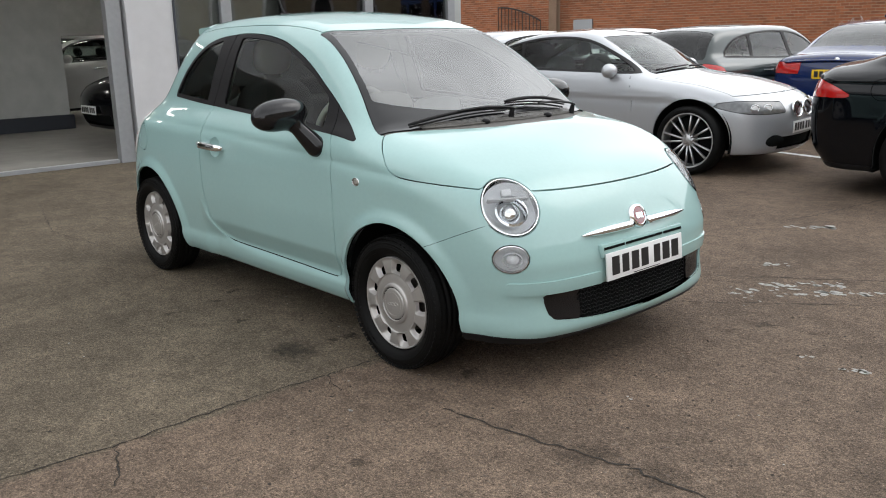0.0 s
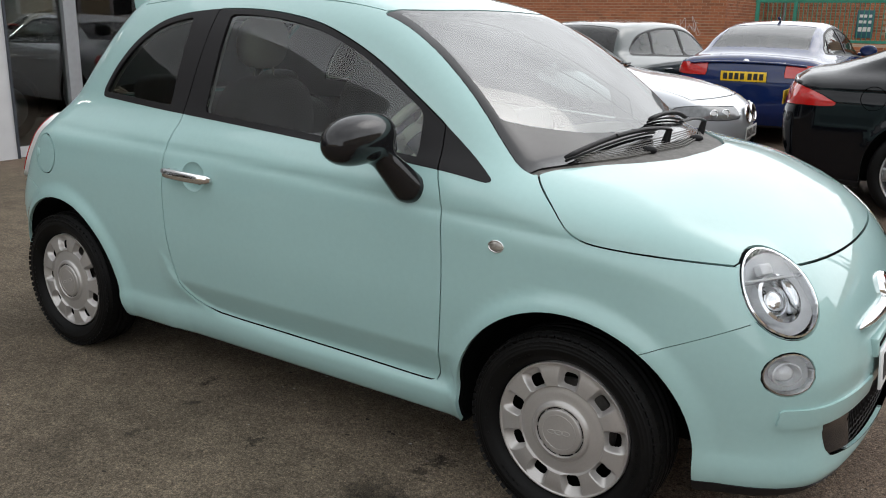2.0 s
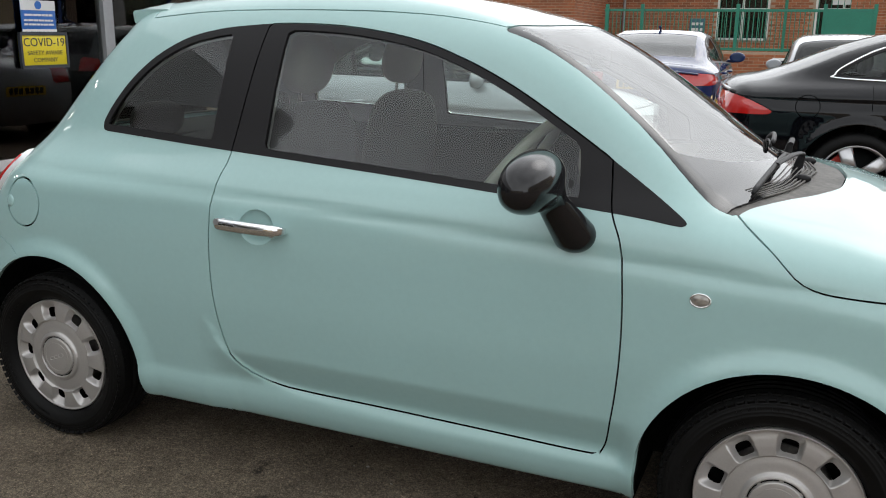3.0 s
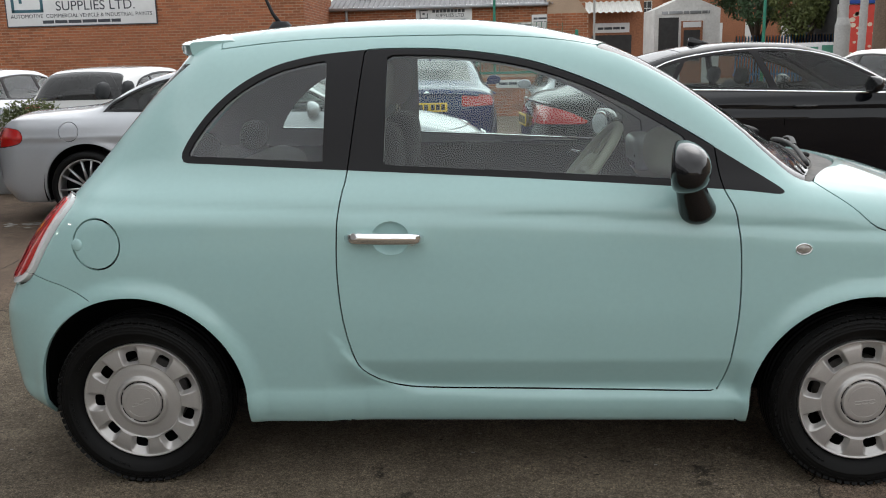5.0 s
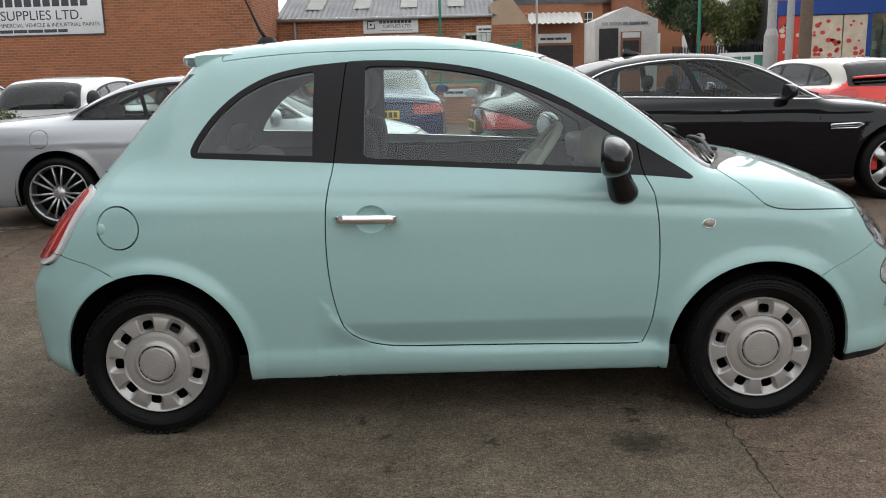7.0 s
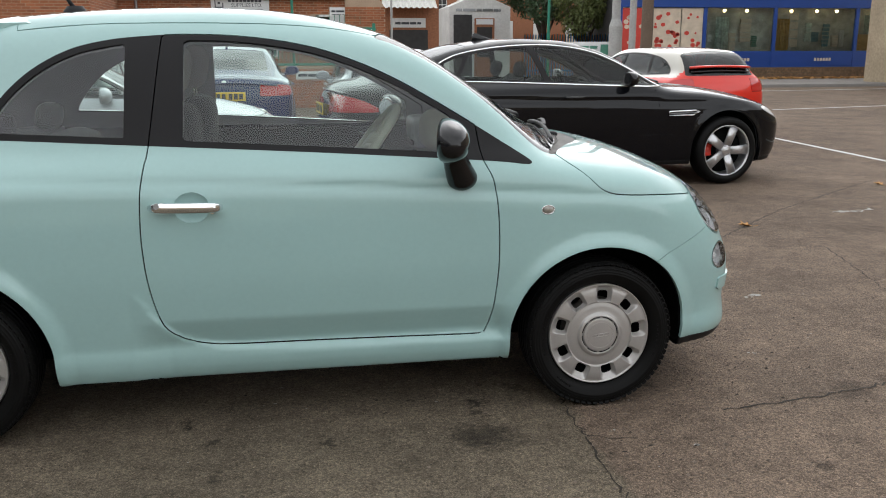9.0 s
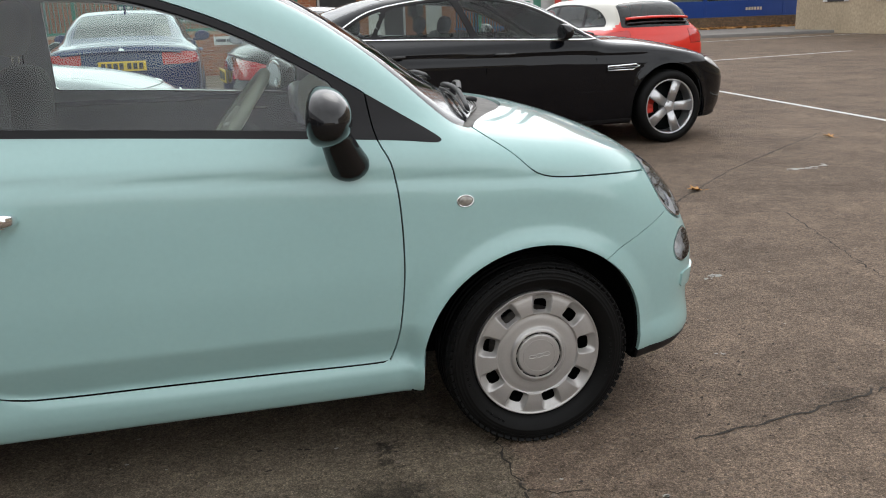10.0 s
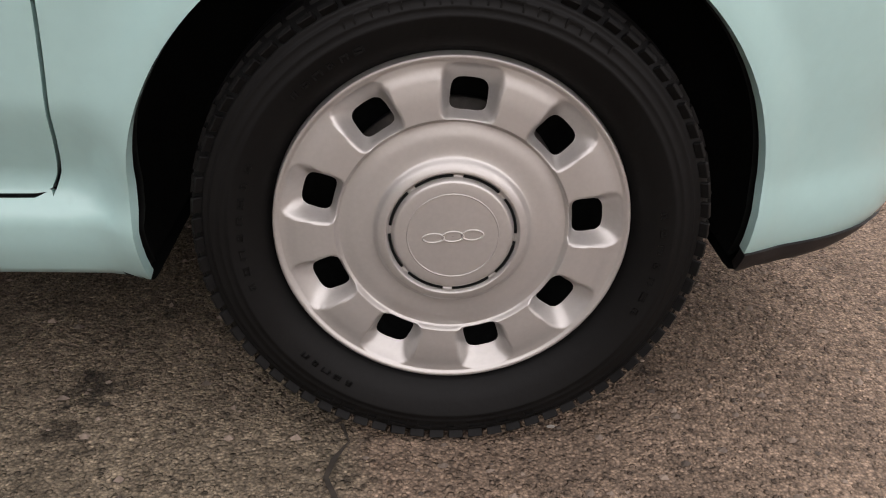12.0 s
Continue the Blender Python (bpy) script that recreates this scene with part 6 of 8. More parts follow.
def dress_black():
    for s in (-1, 1):
        p = spot_on(black_field, 0.97, s * 1.2, 0.735, (0, s, 0))
        bm = bm_new()
        tube(bm, [p + Vector(v) for v in ((-0.17, s * 0.006, -0.022), (0.10, s * 0.006, -0.022), (0.175, s * 0.004, 0.012), (0.13, s * 0.004, 0.024), (-0.16, s * 0.006, 0.016))], 0.009, 6, True)
        v = part("wing_vent", bm, CHROME, black_car, "chrome-framed wing vent", 60)
        bm = bm_new()
        tube(bm, [p + Vector((-0.16, s * 0.004, -0.002)), p + Vector((0.14, s * 0.003, 0.002))], 0.014, 6, flat=0.4)
        part("vent_blade", bm, GREY_PAINT, v, "", 60)
    bm = bm_new()
    p = spot_on(black_field, -0.85, 0, 1.7, (0, 0, 1))
    fin = [(-0.13, -0.02), (-0.115, 0.062), (-0.085, 0.066), (-0.02, 0.040), (0.07, 0.012), (0.12, -0.02)]
    near, away = ([bm.verts.new(p + Vector((x, s * (0.012 + 0.012 * (z < 0)), z))) for x, z in fin] for s in (-1, 1))
    bm.faces.new(near)
    bm.faces.new(away[::-1])
    for k in range(len(fin)):
        bm.faces.new((near[k], away[k], away[(k + 1) % 6], near[(k + 1) % 6]))
    part("roof_fin", bm, BLACK_GLOSS, black_car, "small black shark-fin aerial", 60)
    bm = bm_new()
    pts = [spot_on(black_field, -2.7, y, 1.02, (-1, 0, 0.3)) + Vector((0.02, 0, 0.02)) for y in np.linspace(-0.72, 0.72, 16)]
    tube(bm, pts, 0.018, 8)
    part("boot_spoiler", bm, BLACK_GLOSS, black_car, "black boot lip", 60)


dress_silver()
dress_black()
BLUE = dict(SALOON, wb=2.76, r=0.33, track=0.80, h=0.04, H=1.42, wheel=(0.33, 0.24, 10, True, None), plate_r=(-2.37, 0.80), plate_f=(2.3, 0.47), chrome=False, lower_black=0.24,
            handle_mat=BLUE_PAINT, mirror_mat=BLUE_PAINT, rear_glass=glass("pale_rear_glass", (0.25, 0.26, 0.27), 1.9))
k = 0.925
BLUE.update(roof=[(x * k, z * 0.978) for x, z in SALOON["roof"]], side=[(z, y * 0.965) for z, y in SALOON["side"]], nose=[(z, x * k) for z, x in SALOON["nose"]], tail=[(z, x * k) for z, x in SALOON["tail"]],
            windows=[(x * k, z * 0.978) for x, z in SALOON["windows"]], headlamp=[(x * k, z) for x, z in SALOON["headlamp"]],
            tail_lamp=[(-2.4, 0.93), (-2.2, 0.94), (-1.98, 0.90), (-1.98, 0.83), (-2.4, 0.80)], lamp_in=(0.42, 0.44), screen=(0.32, 1.20, 0.52), rear=(-1.85, -1.08, 0.50), fuel=(-1.6, 0.85, 0.08))
blue_car, blue_field = car("blue_saloon_car", "deep blue saloon with a yellow rear number plate", pose(-0.91, 9.97, 0, 0, 0, 92), BLUE_PAINT, BLUE)


def dress_blue():
    bm = bm_new()
    pts = [spot_on(blue_field, -2.5, y, 1.0, (-1, 0, 0.4)) + Vector((0.01, 0, 0.035)) for y in np.linspace(-0.66, 0.66, 16)]
    tube(bm, pts, 0.022, 8, flat=0.6)
    part("boot_spoiler", bm, BLUE_PAINT, blue_car, "blue boot spoiler", 60)
    bm = bm_new()
    for y0, n in ((-0.42, 6), (0.18, 6)):
        for i in range(n):
            p = spot_on(blue_field, -2.5, y0 + i * 0.042, 0.955, (-1, 0, 0))
            box(bm, p.x - 0.004, p.x + 0.002, p.y - 0.014, p.y + 0.014, p.z - 0.014, p.z + 0.014)
    tagged(part("name_bars", bm, CHROME, blue_car, "small bright badge bars"), kind="stuff")
    bm = bm_new()
    p = spot_on(blue_field, -2.5, 0, 0.965, (-1, 0, 0))
    bmesh.ops.create_uvsphere(bm, u_segments=16, v_segments=8, radius=0.036, matrix=frame_at(p, (-1, 0, 0.1)) @ Matrix.Diagonal((1, 1, 0.15, 1)))
    part("round_emblem", bm, CHROME, blue_car, "", 60)
    bm = bm_new()
    p = spot_on(blue_field, -0.8, 0, 1.7, (0, 0, 1))
    tube(bm, [p + Vector((-0.06, 0, 0.05)), p + Vector((0.02, 0, 0.03)), p + Vector((0.08, 0, 0.0))], [0.014, 0.02, 0.01], 8)
    part("roof_fin", bm, BLUE_PAINT, blue_car, "", 60)


dress_blue()
car("hatch_car", "dark green-grey five-door hatchback with tinted glass", pose(-2.74, 8.95, 0, 0, 0, 88), GREEN_PAINT, HATCH)
car("estate_car", "silver-white estate car with a dark rear window", pose(-5.50, 9.85, 0, 0, 0, 90), WHITE_PAINT, dict(HATCH, H=1.43))
car("parked_hatch_car", "pale silver hatchback parked beside the brick wall", pose(-7.62, 9.75, 0, 0, 0, 90), SILVER, HATCH)
car("silver_hatch_car", "silver hatchback with a dark tail spoiler", pose(1.40, 10.0, 0, 0, 0, 90), SILVER, HATCH)
red_car, red_field = car("red_hatch_car", "red hatchback with a pale beige roof by the road", pose(6.28, 10.75, 0, 0, 0, 97), RED_PAINT, dict(HATCH, roof_tone=GREIGE))


def dress_red():
    bm = bm_new()
    pts = [spot_on(red_field, -2.4, y, 1.33, (-1, 0, 0.5)) + Vector((-0.03, 0, 0.03)) for y in np.linspace(-0.52, 0.52, 14)]
    tube(bm, pts, 0.035, 8, flat=0.6)
    part("tail_spoiler", bm, RED_PAINT, red_car, "red roof-edge spoiler", 60)
    bm = bm_new()
    pts = [spot_on(red_field, -2.4, y, 1.29, (-1, 0, 0.5)) + Vector((-0.015, 0, -0.01)) for y in np.linspace(-0.50, 0.50, 14)]
    tube(bm, pts, 0.03, 8, flat=0.5)
    part("spoiler_underside", bm, BLACK_GLOSS, red_car, "dark spoiler underside", 60)
    bm = bm_new()
    pts = [spot_on(red_field, -2.6, y, 0.48, (-1, 0, 0)) + Vector((-0.004, 0, 0)) for y in np.linspace(-0.72, 0.72, 16)]
    tube(bm, pts, 0.085, 10, flat=0.3)
    part("rear_bumper", bm, BLACK_TRIM, red_car, "black lower bumper", 60)


dress_red()


# ---- ground ----
def tarmac():
    """Worn forecourt tarmac: fine stones, a greyer older half, brown dust, oil spots."""
    m = bpy.data.materials.new("worn_tarmac")
    m.use_nodes = True
    nt = m.node_tree
    b = nt.nodes["Principled BSDF"]
    b.inputs["Roughness"].default_value = 0.88
    b.inputs["Specular IOR Level"].default_value = 0.25
    link = nt.links.new
    tc = nt.nodes.new("ShaderNodeTexCoord")
    co = tc.outputs["Object"]

    def noise_fac(scale, detail=4.0, rough=0.55):
        n = nt.nodes.new("ShaderNodeTexNoise")
        n.inputs["Scale"].default_value, n.inputs["Detail"].default_value, n.inputs["Roughness"].default_value = scale, detail, rough
        link(co, n.inputs["Vector"])
        return n.outputs["Fac"]

    def ranged(v, a, c, lo, hi):
        r = nt.nodes.new("ShaderNodeMapRange")
        for k, x in zip(("From Min", "From Max", "To Min", "To Max"), (a, c, lo, hi)):
            r.inputs[k].default_value = x
        link(v, r.inputs["Value"])
        return r.outputs["Result"]

    def math2(op, a, c):
        n = nt.nodes.new("ShaderNodeMath")
        n.operation = op
        for i, v in enumerate((a, c)):
            if isinstance(v, (int, float)):
                n.inputs[i].default_value = v
            else:
                link(v, n.inputs[i])
        return n.outputs[0]

    def mix(fac, c0, c1):
        n = nt.nodes.new("ShaderNodeMix")
        n.data_type = "RGBA"
        link(fac, n.inputs[0])
        for i, v in ((6, c0), (7, c1)):
            if isinstance(v, tuple):
                n.inputs[i].default_value = (*v, 1)
            else:
                link(v, n.inputs[i])
        return n.outputs[2]

    xyz = nt.nodes.new("ShaderNodeSeparateXYZ")
    link(co, xyz.inputs[0])
    edge = math2("ADD", xyz.outputs["X"], ranged(noise_fac(6.0, 5.0), 0.3, 0.7, -0.03, 0.03))
    half = ranged(edge, 1.01, 1.05, 0.0, 1.0)
    far = ranged(xyz.outputs["Y"], 1.2, 1.6, 0.0, 1.0)
    half = math2("MAXIMUM", half, far)
    base = mix(half, (0.143, 0.115, 0.082), (0.163, 0.119, 0.087))
    # stones
    vo = nt.nodes.new("ShaderNodeTexVoronoi")
    vo.inputs["Scale"].default_value = 230.0
    link(co, vo.inputs["Vector"])
    stones = mix(ranged(vo.outputs["Distance"], 0.15, 0.75, 0.0, 1.0), (1.25, 1.24, 1.22), (0.62, 0.63, 0.65))
    tone = nt.nodes.new("ShaderNodeSeparateColor")
    link(vo.outputs["Color"], tone.inputs[0])
    pick = ranged(tone.outputs[0], 0.0, 1.0, 0.70, 1.32)
    light = ranged(tone.outputs[1], 0.93, 1.0, 1.0, 1.6)
    total = math2("MULTIPLY", pick, light)
    total = math2("MULTIPLY", total, ranged(noise_fac(60.0, 3.0, 0.6), 0.28, 0.72, 0.62, 1.38))
    total = math2("MULTIPLY", total, ranged(noise_fac(1.6, 5.0, 0.6), 0.3, 0.7, 0.74, 1.26))
    total = math2("MULTIPLY", total, ranged(noise_fac(11.0, 5.0, 0.65), 0.30, 0.70, 0.77, 1.25))
    total = math2("MULTIPLY", total, ranged(noise_fac(0.35, 4.0), 0.3, 0.7, 0.86, 1.15))
    # coarser chips of stone, some dark, some pale
    chip = nt.nodes.new("ShaderNodeTexVoronoi")
    chip.inputs["Scale"].default_value = 95.0
    link(co, chip.inputs["Vector"])
    kind = nt.nodes.new("ShaderNodeSeparateColor")
    link(chip.outputs["Color"], kind.inputs[0])
    core = ranged(chip.outputs["Distance"], 0.28, 0.42, 1.0, 0.0)
    dark = math2("MULTIPLY", core, ranged(kind.outputs[0], 0.80, 0.86, 0.0, 0.45))
    pale = math2("MULTIPLY", core, ranged(kind.outputs[1], 0.86, 0.92, 0.0, 0.40))
    total = math2("MULTIPLY", total, math2("ADD", math2("SUBTRACT", 1.0, dark), pale))
    # scattered dark pits and oily spots
    total = math2("MULTIPLY", total, ranged(noise_fac(7.5, 3.0, 0.6), 0.66, 0.74, 1.0, 0.58))
    wob = ranged(noise_fac(22.0, 5.0, 0.7), 0.25, 0.75, -0.05, 0.05)
    for sx, sy, rad, deep in ((0.67, -0.98, 0.115, 0.45), (-0.39, -0.706, 0.03, 0.25), (0.113, -0.938, 0.03, 0.35), (0.695, -0.685, 0.045, 0.25), (0.68, -0.775, 0.03, 0.35), (-0.26, -1.12, 0.03, 0.5), (2.2, -0.82, 0.10, 0.6),
                              (2.45, -0.78, 0.10, 0.55), (1.98, 0.80, 0.05, 0.5), (1.412, -0.605, 0.05, 0.4), (0.61, -0.98, 0.08, 0.7), (-0.27, -0.86, 0.025, 0.4), (1.712, -1.397, 0.03, 0.5), (0.89, -0.56, 0.05, 0.5)):
        d = nt.nodes.new("ShaderNodeVectorMath")
        d.operation = "DISTANCE"
        link(co, d.inputs[0])
        d.inputs[1].default_value = (sx, sy, 0)
        r = math2("ADD", d.outputs["Value"], wob)
        total = math2("MULTIPLY", total, ranged(r, rad * 0.35, rad * 1.25, deep, 1.0))
    sc = nt.nodes.new("ShaderNodeVectorMath")
    sc.operation = "SCALE"
    mulc = nt.nodes.new("ShaderNodeVectorMath")
    mulc.operation = "MULTIPLY"
    link(base, mulc.inputs[0])
    link(stones, mulc.inputs[1])
    link(mulc.outputs["Vector"], sc.inputs[0])
    link(total, sc.inputs["Scale"])
    link(sc.outputs["Vector"], b.inputs["Base Color"])
    hgt = math2("ADD", math2("MULTIPLY", vo.outputs["Distance"], -0.5), math2("ADD", math2("MULTIPLY", core, 0.7), math2("MULTIPLY", noise_fac(45.0, 5.0, 0.7), 0.7)))
    bp = nt.nodes.new("ShaderNodeBump")
    bp.inputs["Strength"].default_value, bp.inputs["Distance"].default_value = 1.0, 0.006
    link(hgt, bp.inputs["Height"])
    link(bp.outputs["Normal"], b.inputs["Normal"])
    return m


TARMAC = tarmac()
CRACK = material("crack_dirt", (0.024, 0.019, 0.014), rough=0.95, grain=0.4, scale=90)
WORN_WHITE = material("worn_white_paint", (0.33, 0.32, 0.295), rough=0.8, grain=0.35, scale=60, big=0.2, big_scale=9)
LINE_WHITE = material("white_line", (0.55, 0.55, 0.53), rough=0.7, grain=0.2, scale=40, big=0.15, big_scale=4)
STONE_KERB = material("kerb_stone", (0.22, 0.21, 0.20), rough=0.9, grain=0.2, scale=30, big=0.1)
PAVING = material("paving", (0.19, 0.175, 0.16), rough=0.9, grain=0.2, scale=25, big=0.15, big_scale=1.0)
BRICK = material("red_brick", (0.290, 0.100, 0.043), rough=0.88, grain=0.22, scale=45, big=0.10, big_scale=1.2, bump=0.002, random_tint=0.18)
MORTAR = material("mortar", (0.36, 0.265, 0.19), rough=0.95, grain=0.2, scale=60, big=0.1)


def island_brick():
    m = material("brick_run", (0.290, 0.100, 0.043), rough=0.88, grain=0.22, scale=45, big=0.12, big_scale=0.5, bump=0.002)
    nt = m.node_tree
    b = nt.nodes["Principled BSDF"]
    src = b.inputs["Base Color"].links[0].from_socket
    g = nt.nodes.new("ShaderNodeNewGeometry")
    r = nt.nodes.new("ShaderNodeMapRange")
    r.inputs["To Min"].default_value, r.inputs["To Max"].default_value = 0.72, 1.25
    s = nt.nodes.new("ShaderNodeVectorMath")
    s.operation = "SCALE"
    nt.links.new(g.outputs["Random Per Island"], r.inputs["Value"])
    nt.links.new(src, s.inputs[0])
    nt.links.new(r.outputs["Result"], s.inputs["Scale"])
    nt.links.new(s.outputs["Vector"], b.inputs["Base Color"])
    return m


BRICK_RUN = island_brick()
bm = bm_new()
box(bm, -400, 400, -400, 400, -0.6, 0)
ground = tagged(part("ground", bm, TARMAC), "worn brown-grey tarmac of a car sales forecourt", "ground", kind="structure")


def crack(points, width, seed):
    """A ragged crack: a thin dark strip along the points."""
    rnd = random.Random(seed)
    bm = bm_new()
    prev = None
    for (x0, y0), (x1, y1) in zip(points, points[1:]):
        n = max(2, int(math.hypot(x1 - x0, y1 - y0) / 0.03))
        for i in range(n + 1):
            t = i / n
            nx, ny = -(y1 - y0), x1 - x0
            l = math.hypot(nx, ny)
            nx, ny = nx / l, ny / l
            o = rnd.gauss(0, 0.007)
            w = width * rnd.uniform(0.35, 1.5) / 2
            x, y = x0 + (x1 - x0) * t + nx * o, y0 + (y1 - y0) * t + ny * o
            cur = (bm.verts.new((x - nx * w, y - ny * w, 0.0022)), bm.verts.new((x + nx * w, y + ny * w, 0.0022)))
            if prev:
                bm.faces.new((prev[0], cur[0], cur[1], prev[1]))
            prev = cur
    bmesh.ops.recalc_face_normals(bm, faces=bm.faces)
    for f in bm.faces:
        if f.normal.z < 0:
            f.normal_flip()
    return part("crack", bm, CRACK, ground)


for k, (pts, w) in enumerate((([(1.03, -0.30), (1.02, -0.76), (1.005, -1.05), (1.00, -1.45), (1.02, -1.95), (0.99, -2.3), (0.95, -3.2)], 0.006), ([(1.02, -1.05), (1.10, -1.08), (1.19, -1.09)], 0.004),
                              ([(1.02, -1.94), (1.15, -1.97), (1.30, -2.05)], 0.006), ([(1.60, -0.92), (1.85, -0.885), (2.13, -0.84), (2.35, -0.79), (2.65, -0.79)], 0.008),
                              ([(3.65, 1.58), (3.50, 1.05), (3.32, 0.48), (3.2, 0.0)], 0.007), ([(2.5, 1.85), (3.03, 1.70), (3.65, 1.58)], 0.007), ([(3.05, 1.95), (4.13, 2.96), (6.06, 4.42)], 0.011),
                              ([(1.32, 1.36), (1.70, 1.63), (2.09, 1.90), (2.9, 2.45)], 0.008), ([(1.20, 0.60), (1.52, 0.85), (2.26, 1.47), (3.0, 2.05)], 0.007), ([(-4.6, 0.9), (-3.6, 1.2), (-2.6, 1.3), (-1.6, 1.5)], 0.01),
                              ([(0.95, 3.05), (1.03, 3.31), (1.14, 4.24)], 0.008), ([(-4.0, -0.6), (-2.8, -0.9), (-1.9, -0.8)], 0.006), ([(-3.4, 1.9), (-3.55, 3.2), (-3.6, 4.0)], 0.01), ([(3.1, -0.6), (2.9, -1.3), (3.3, -2.0)], 0.006))):
    crack(pts, w, k)


def flecks(cx, cy, lx, ly, turn, n, size, seed, mat=None, name="worn_marking"):
    """What is left of a worn painted mark: ragged flakes in a long patch."""
    rnd = random.Random(seed)
    bm = bm_new()
    c, s = math.cos(radians(turn)), math.sin(radians(turn))
    for _ in range(n):
        u, v = rnd.uniform(-lx, lx), rnd.gauss(0, ly * 0.5)
        px, py = cx + u * c - v * s, cy + u * s + v * c
        r = size * rnd.uniform(0.3, 1.4)
        k = rnd.randint(6, 9)
        a0 = rnd.random() * 6
        bm.faces.new([bm.verts.new((px + r * rnd.uniform(0.4, 1.1) * math.cos(a0 + 6.283 * i / k) * 1.5, py + r * rnd.uniform(0.4, 1.1) * math.sin(a0 + 6.283 * i / k), 0.0024)) for i in range(k)])
    o = part(name, bm, mat or WORN_WHITE, ground)
    o["kind"] = "stuff"
    return o


for k, a in enumerate(((1.186, 2.93, 0.16, 0.05, 35, 26, 0.022), (1.51, 1.838, 0.09, 0.03, 40, 10, 0.016), (1.76, 1.30, 0.25, 0.12, 42, 34, 0.016), (1.80, 1.55, 0.22, 0.05, 40, 26, 0.02), (2.25, 1.72, 0.4, 0.06, 42, 40, 0.02),
                       (2.315, 0.535, 0.04, 0.012, 40, 7, 0.010), (2.505, 0.511, 0.06, 0.025, 35, 12, 0.012), (4.73, 2.81, 0.25, 0.05, 10, 22, 0.022), (-4.15, 4.1, 0.3, 0.12, 10, 40, 0.03), (-0.174, -1.68, 0.012, 0.004, 20, 2, 0.008),
                       (1.37, -1.18, 0.01, 0.01, 0, 2, 0.007), (2.05, -0.35, 0.03, 0.02, 0, 4, 0.006))):
    flecks(*a, seed=20 + k)
flecks(1.2, 0.2, 4.2, 5.0, 0, 260, 0.0045, 77, material("pale_grit", (0.33, 0.31, 0.28), rough=0.9, grain=0.2), "grit")
flecks(1.2, -0.2, 4.2, 4.0, 0, 220, 0.006, 78, CRACK, "dark_pit")


def loose_grit(n, seed):
    """Chips of stone lying loose on the tarmac, most of them in the bay beside the hatchback."""
    rnd = random.Random(seed)
    V, F = [], []
    for _ in range(n):
        x, y = rnd.gauss(1.75, 0.75), rnd.gauss(-0.55, 0.75)
        r, a0 = min(0.008, rnd.expovariate(1 / 0.0026) + 0.0012), rnd.random() * 6.283
        k = len(V)
        for i in range(5):
            a = a0 + i * 1.2566
            V.append((x + r * rnd.uniform(0.7, 1.4) * math.cos(a), y + r * rnd.uniform(0.6, 1.0) * math.sin(a), 0.0008))
        V.append((x + r * 0.2, y, r * rnd.uniform(0.5, 0.95) + 0.0008))
        F += [(k + i, k + (i + 1) % 5, k + 5) for i in range(5)]
    ob = mesh_object("loose_grit", V, F, GRIT, ground)
    ob["kind"] = "stuff"


def grit_material():
    m = island_brick()
    m.name = "loose_stone_chips"
    nt = m.node_tree
    for nd in nt.nodes:
        if nd.bl_idname == "ShaderNodeRGB":
            nd.outputs[0].default_value = (0.125, 0.098, 0.078, 1)
        if nd.bl_idname == "ShaderNodeMapRange" and abs(nd.inputs["To Max"].default_value - 1.25) < 1e-4:
            nd.inputs["To Min"].default_value, nd.inputs["To Max"].default_value = 0.35, 1.7
    return m


GRIT = grit_material()
loose_grit(2600, 5)


def strip(name, x0, y0, x1, y1, w, mat, z=0.004, label="faded white painted line on tarmac"):
    d = Vector((x1 - x0, y1 - y0, 0))
    n = Vector((-d.y, d.x, 0)).normalized() * w / 2
    bm = bm_new()
    k = 12
    rows = [(bm.verts.new(Vector((x0, y0, z)) + d * i / k - n * random.uniform(0.85, 1.1)), bm.verts.new(Vector((x0, y0, z)) + d * i / k + n * random.uniform(0.85, 1.1))) for i in range(k + 1)]
    for a, b in zip(rows, rows[1:]):
        bm.faces.new((a[0], b[0], b[1], a[1]))
    return tagged(part(name, bm, mat), label, "road marking", kind="structure")


strip("road_marking", 7.13, 4.2, 7.62, 10.2, 0.08, LINE_WHITE)
strip("road_marking", 11.2, 15.2, 15.9, 16.3, 0.10, LINE_WHITE)
strip("road_marking", 16.0, 24.6, 26.0, 26.0, 0.12, LINE_WHITE)
strip("road_marking", -1.2, 6.42, 0.9, 5.95, 0.09, LINE_WHITE)
LEAF = material("dry_leaf", (0.42, 0.21, 0.06), rough=0.7, grain=0.2, scale=60)


def leaf_mesh():
    bm = bm_new()
    out = [(0.0, -0.06), (0.018, -0.03), (0.045, -0.025), (0.03, 0.0), (0.05, 0.03), (0.02, 0.025), (0.0, 0.06), (-0.02, 0.025), (-0.05, 0.03), (-0.03, 0.0), (-0.045, -0.025), (-0.018, -0.03)]
    c = bm.verts.new((0, 0, 0.006))
    vs = [bm.verts.new((x, y, 0.004 + abs(x) * 0.5 + max(0, y) * 0.25)) for x, y in out]
    for a, b in zip(vs, vs[1:] + vs[:1]):
        bm.faces.new((c, a, b))
    cyl(bm, (0, -0.06, 0.004), (0.006, -0.10, 0.012), 0.0015, seg=5)
    return bm


leaf = tagged(part("fallen_leaf", leaf_mesh(), LEAF), "dry orange-brown leaf fallen on the tarmac", "leaf", "fallen leaves")
leaf.matrix_basis = pose(3.472, 2.348, 0, 0, 0, 70)
for x, y, r in ((5.9, 4.1, 20),):
    copy_thing(leaf, pose(x, y, 0, 0, 0, r))


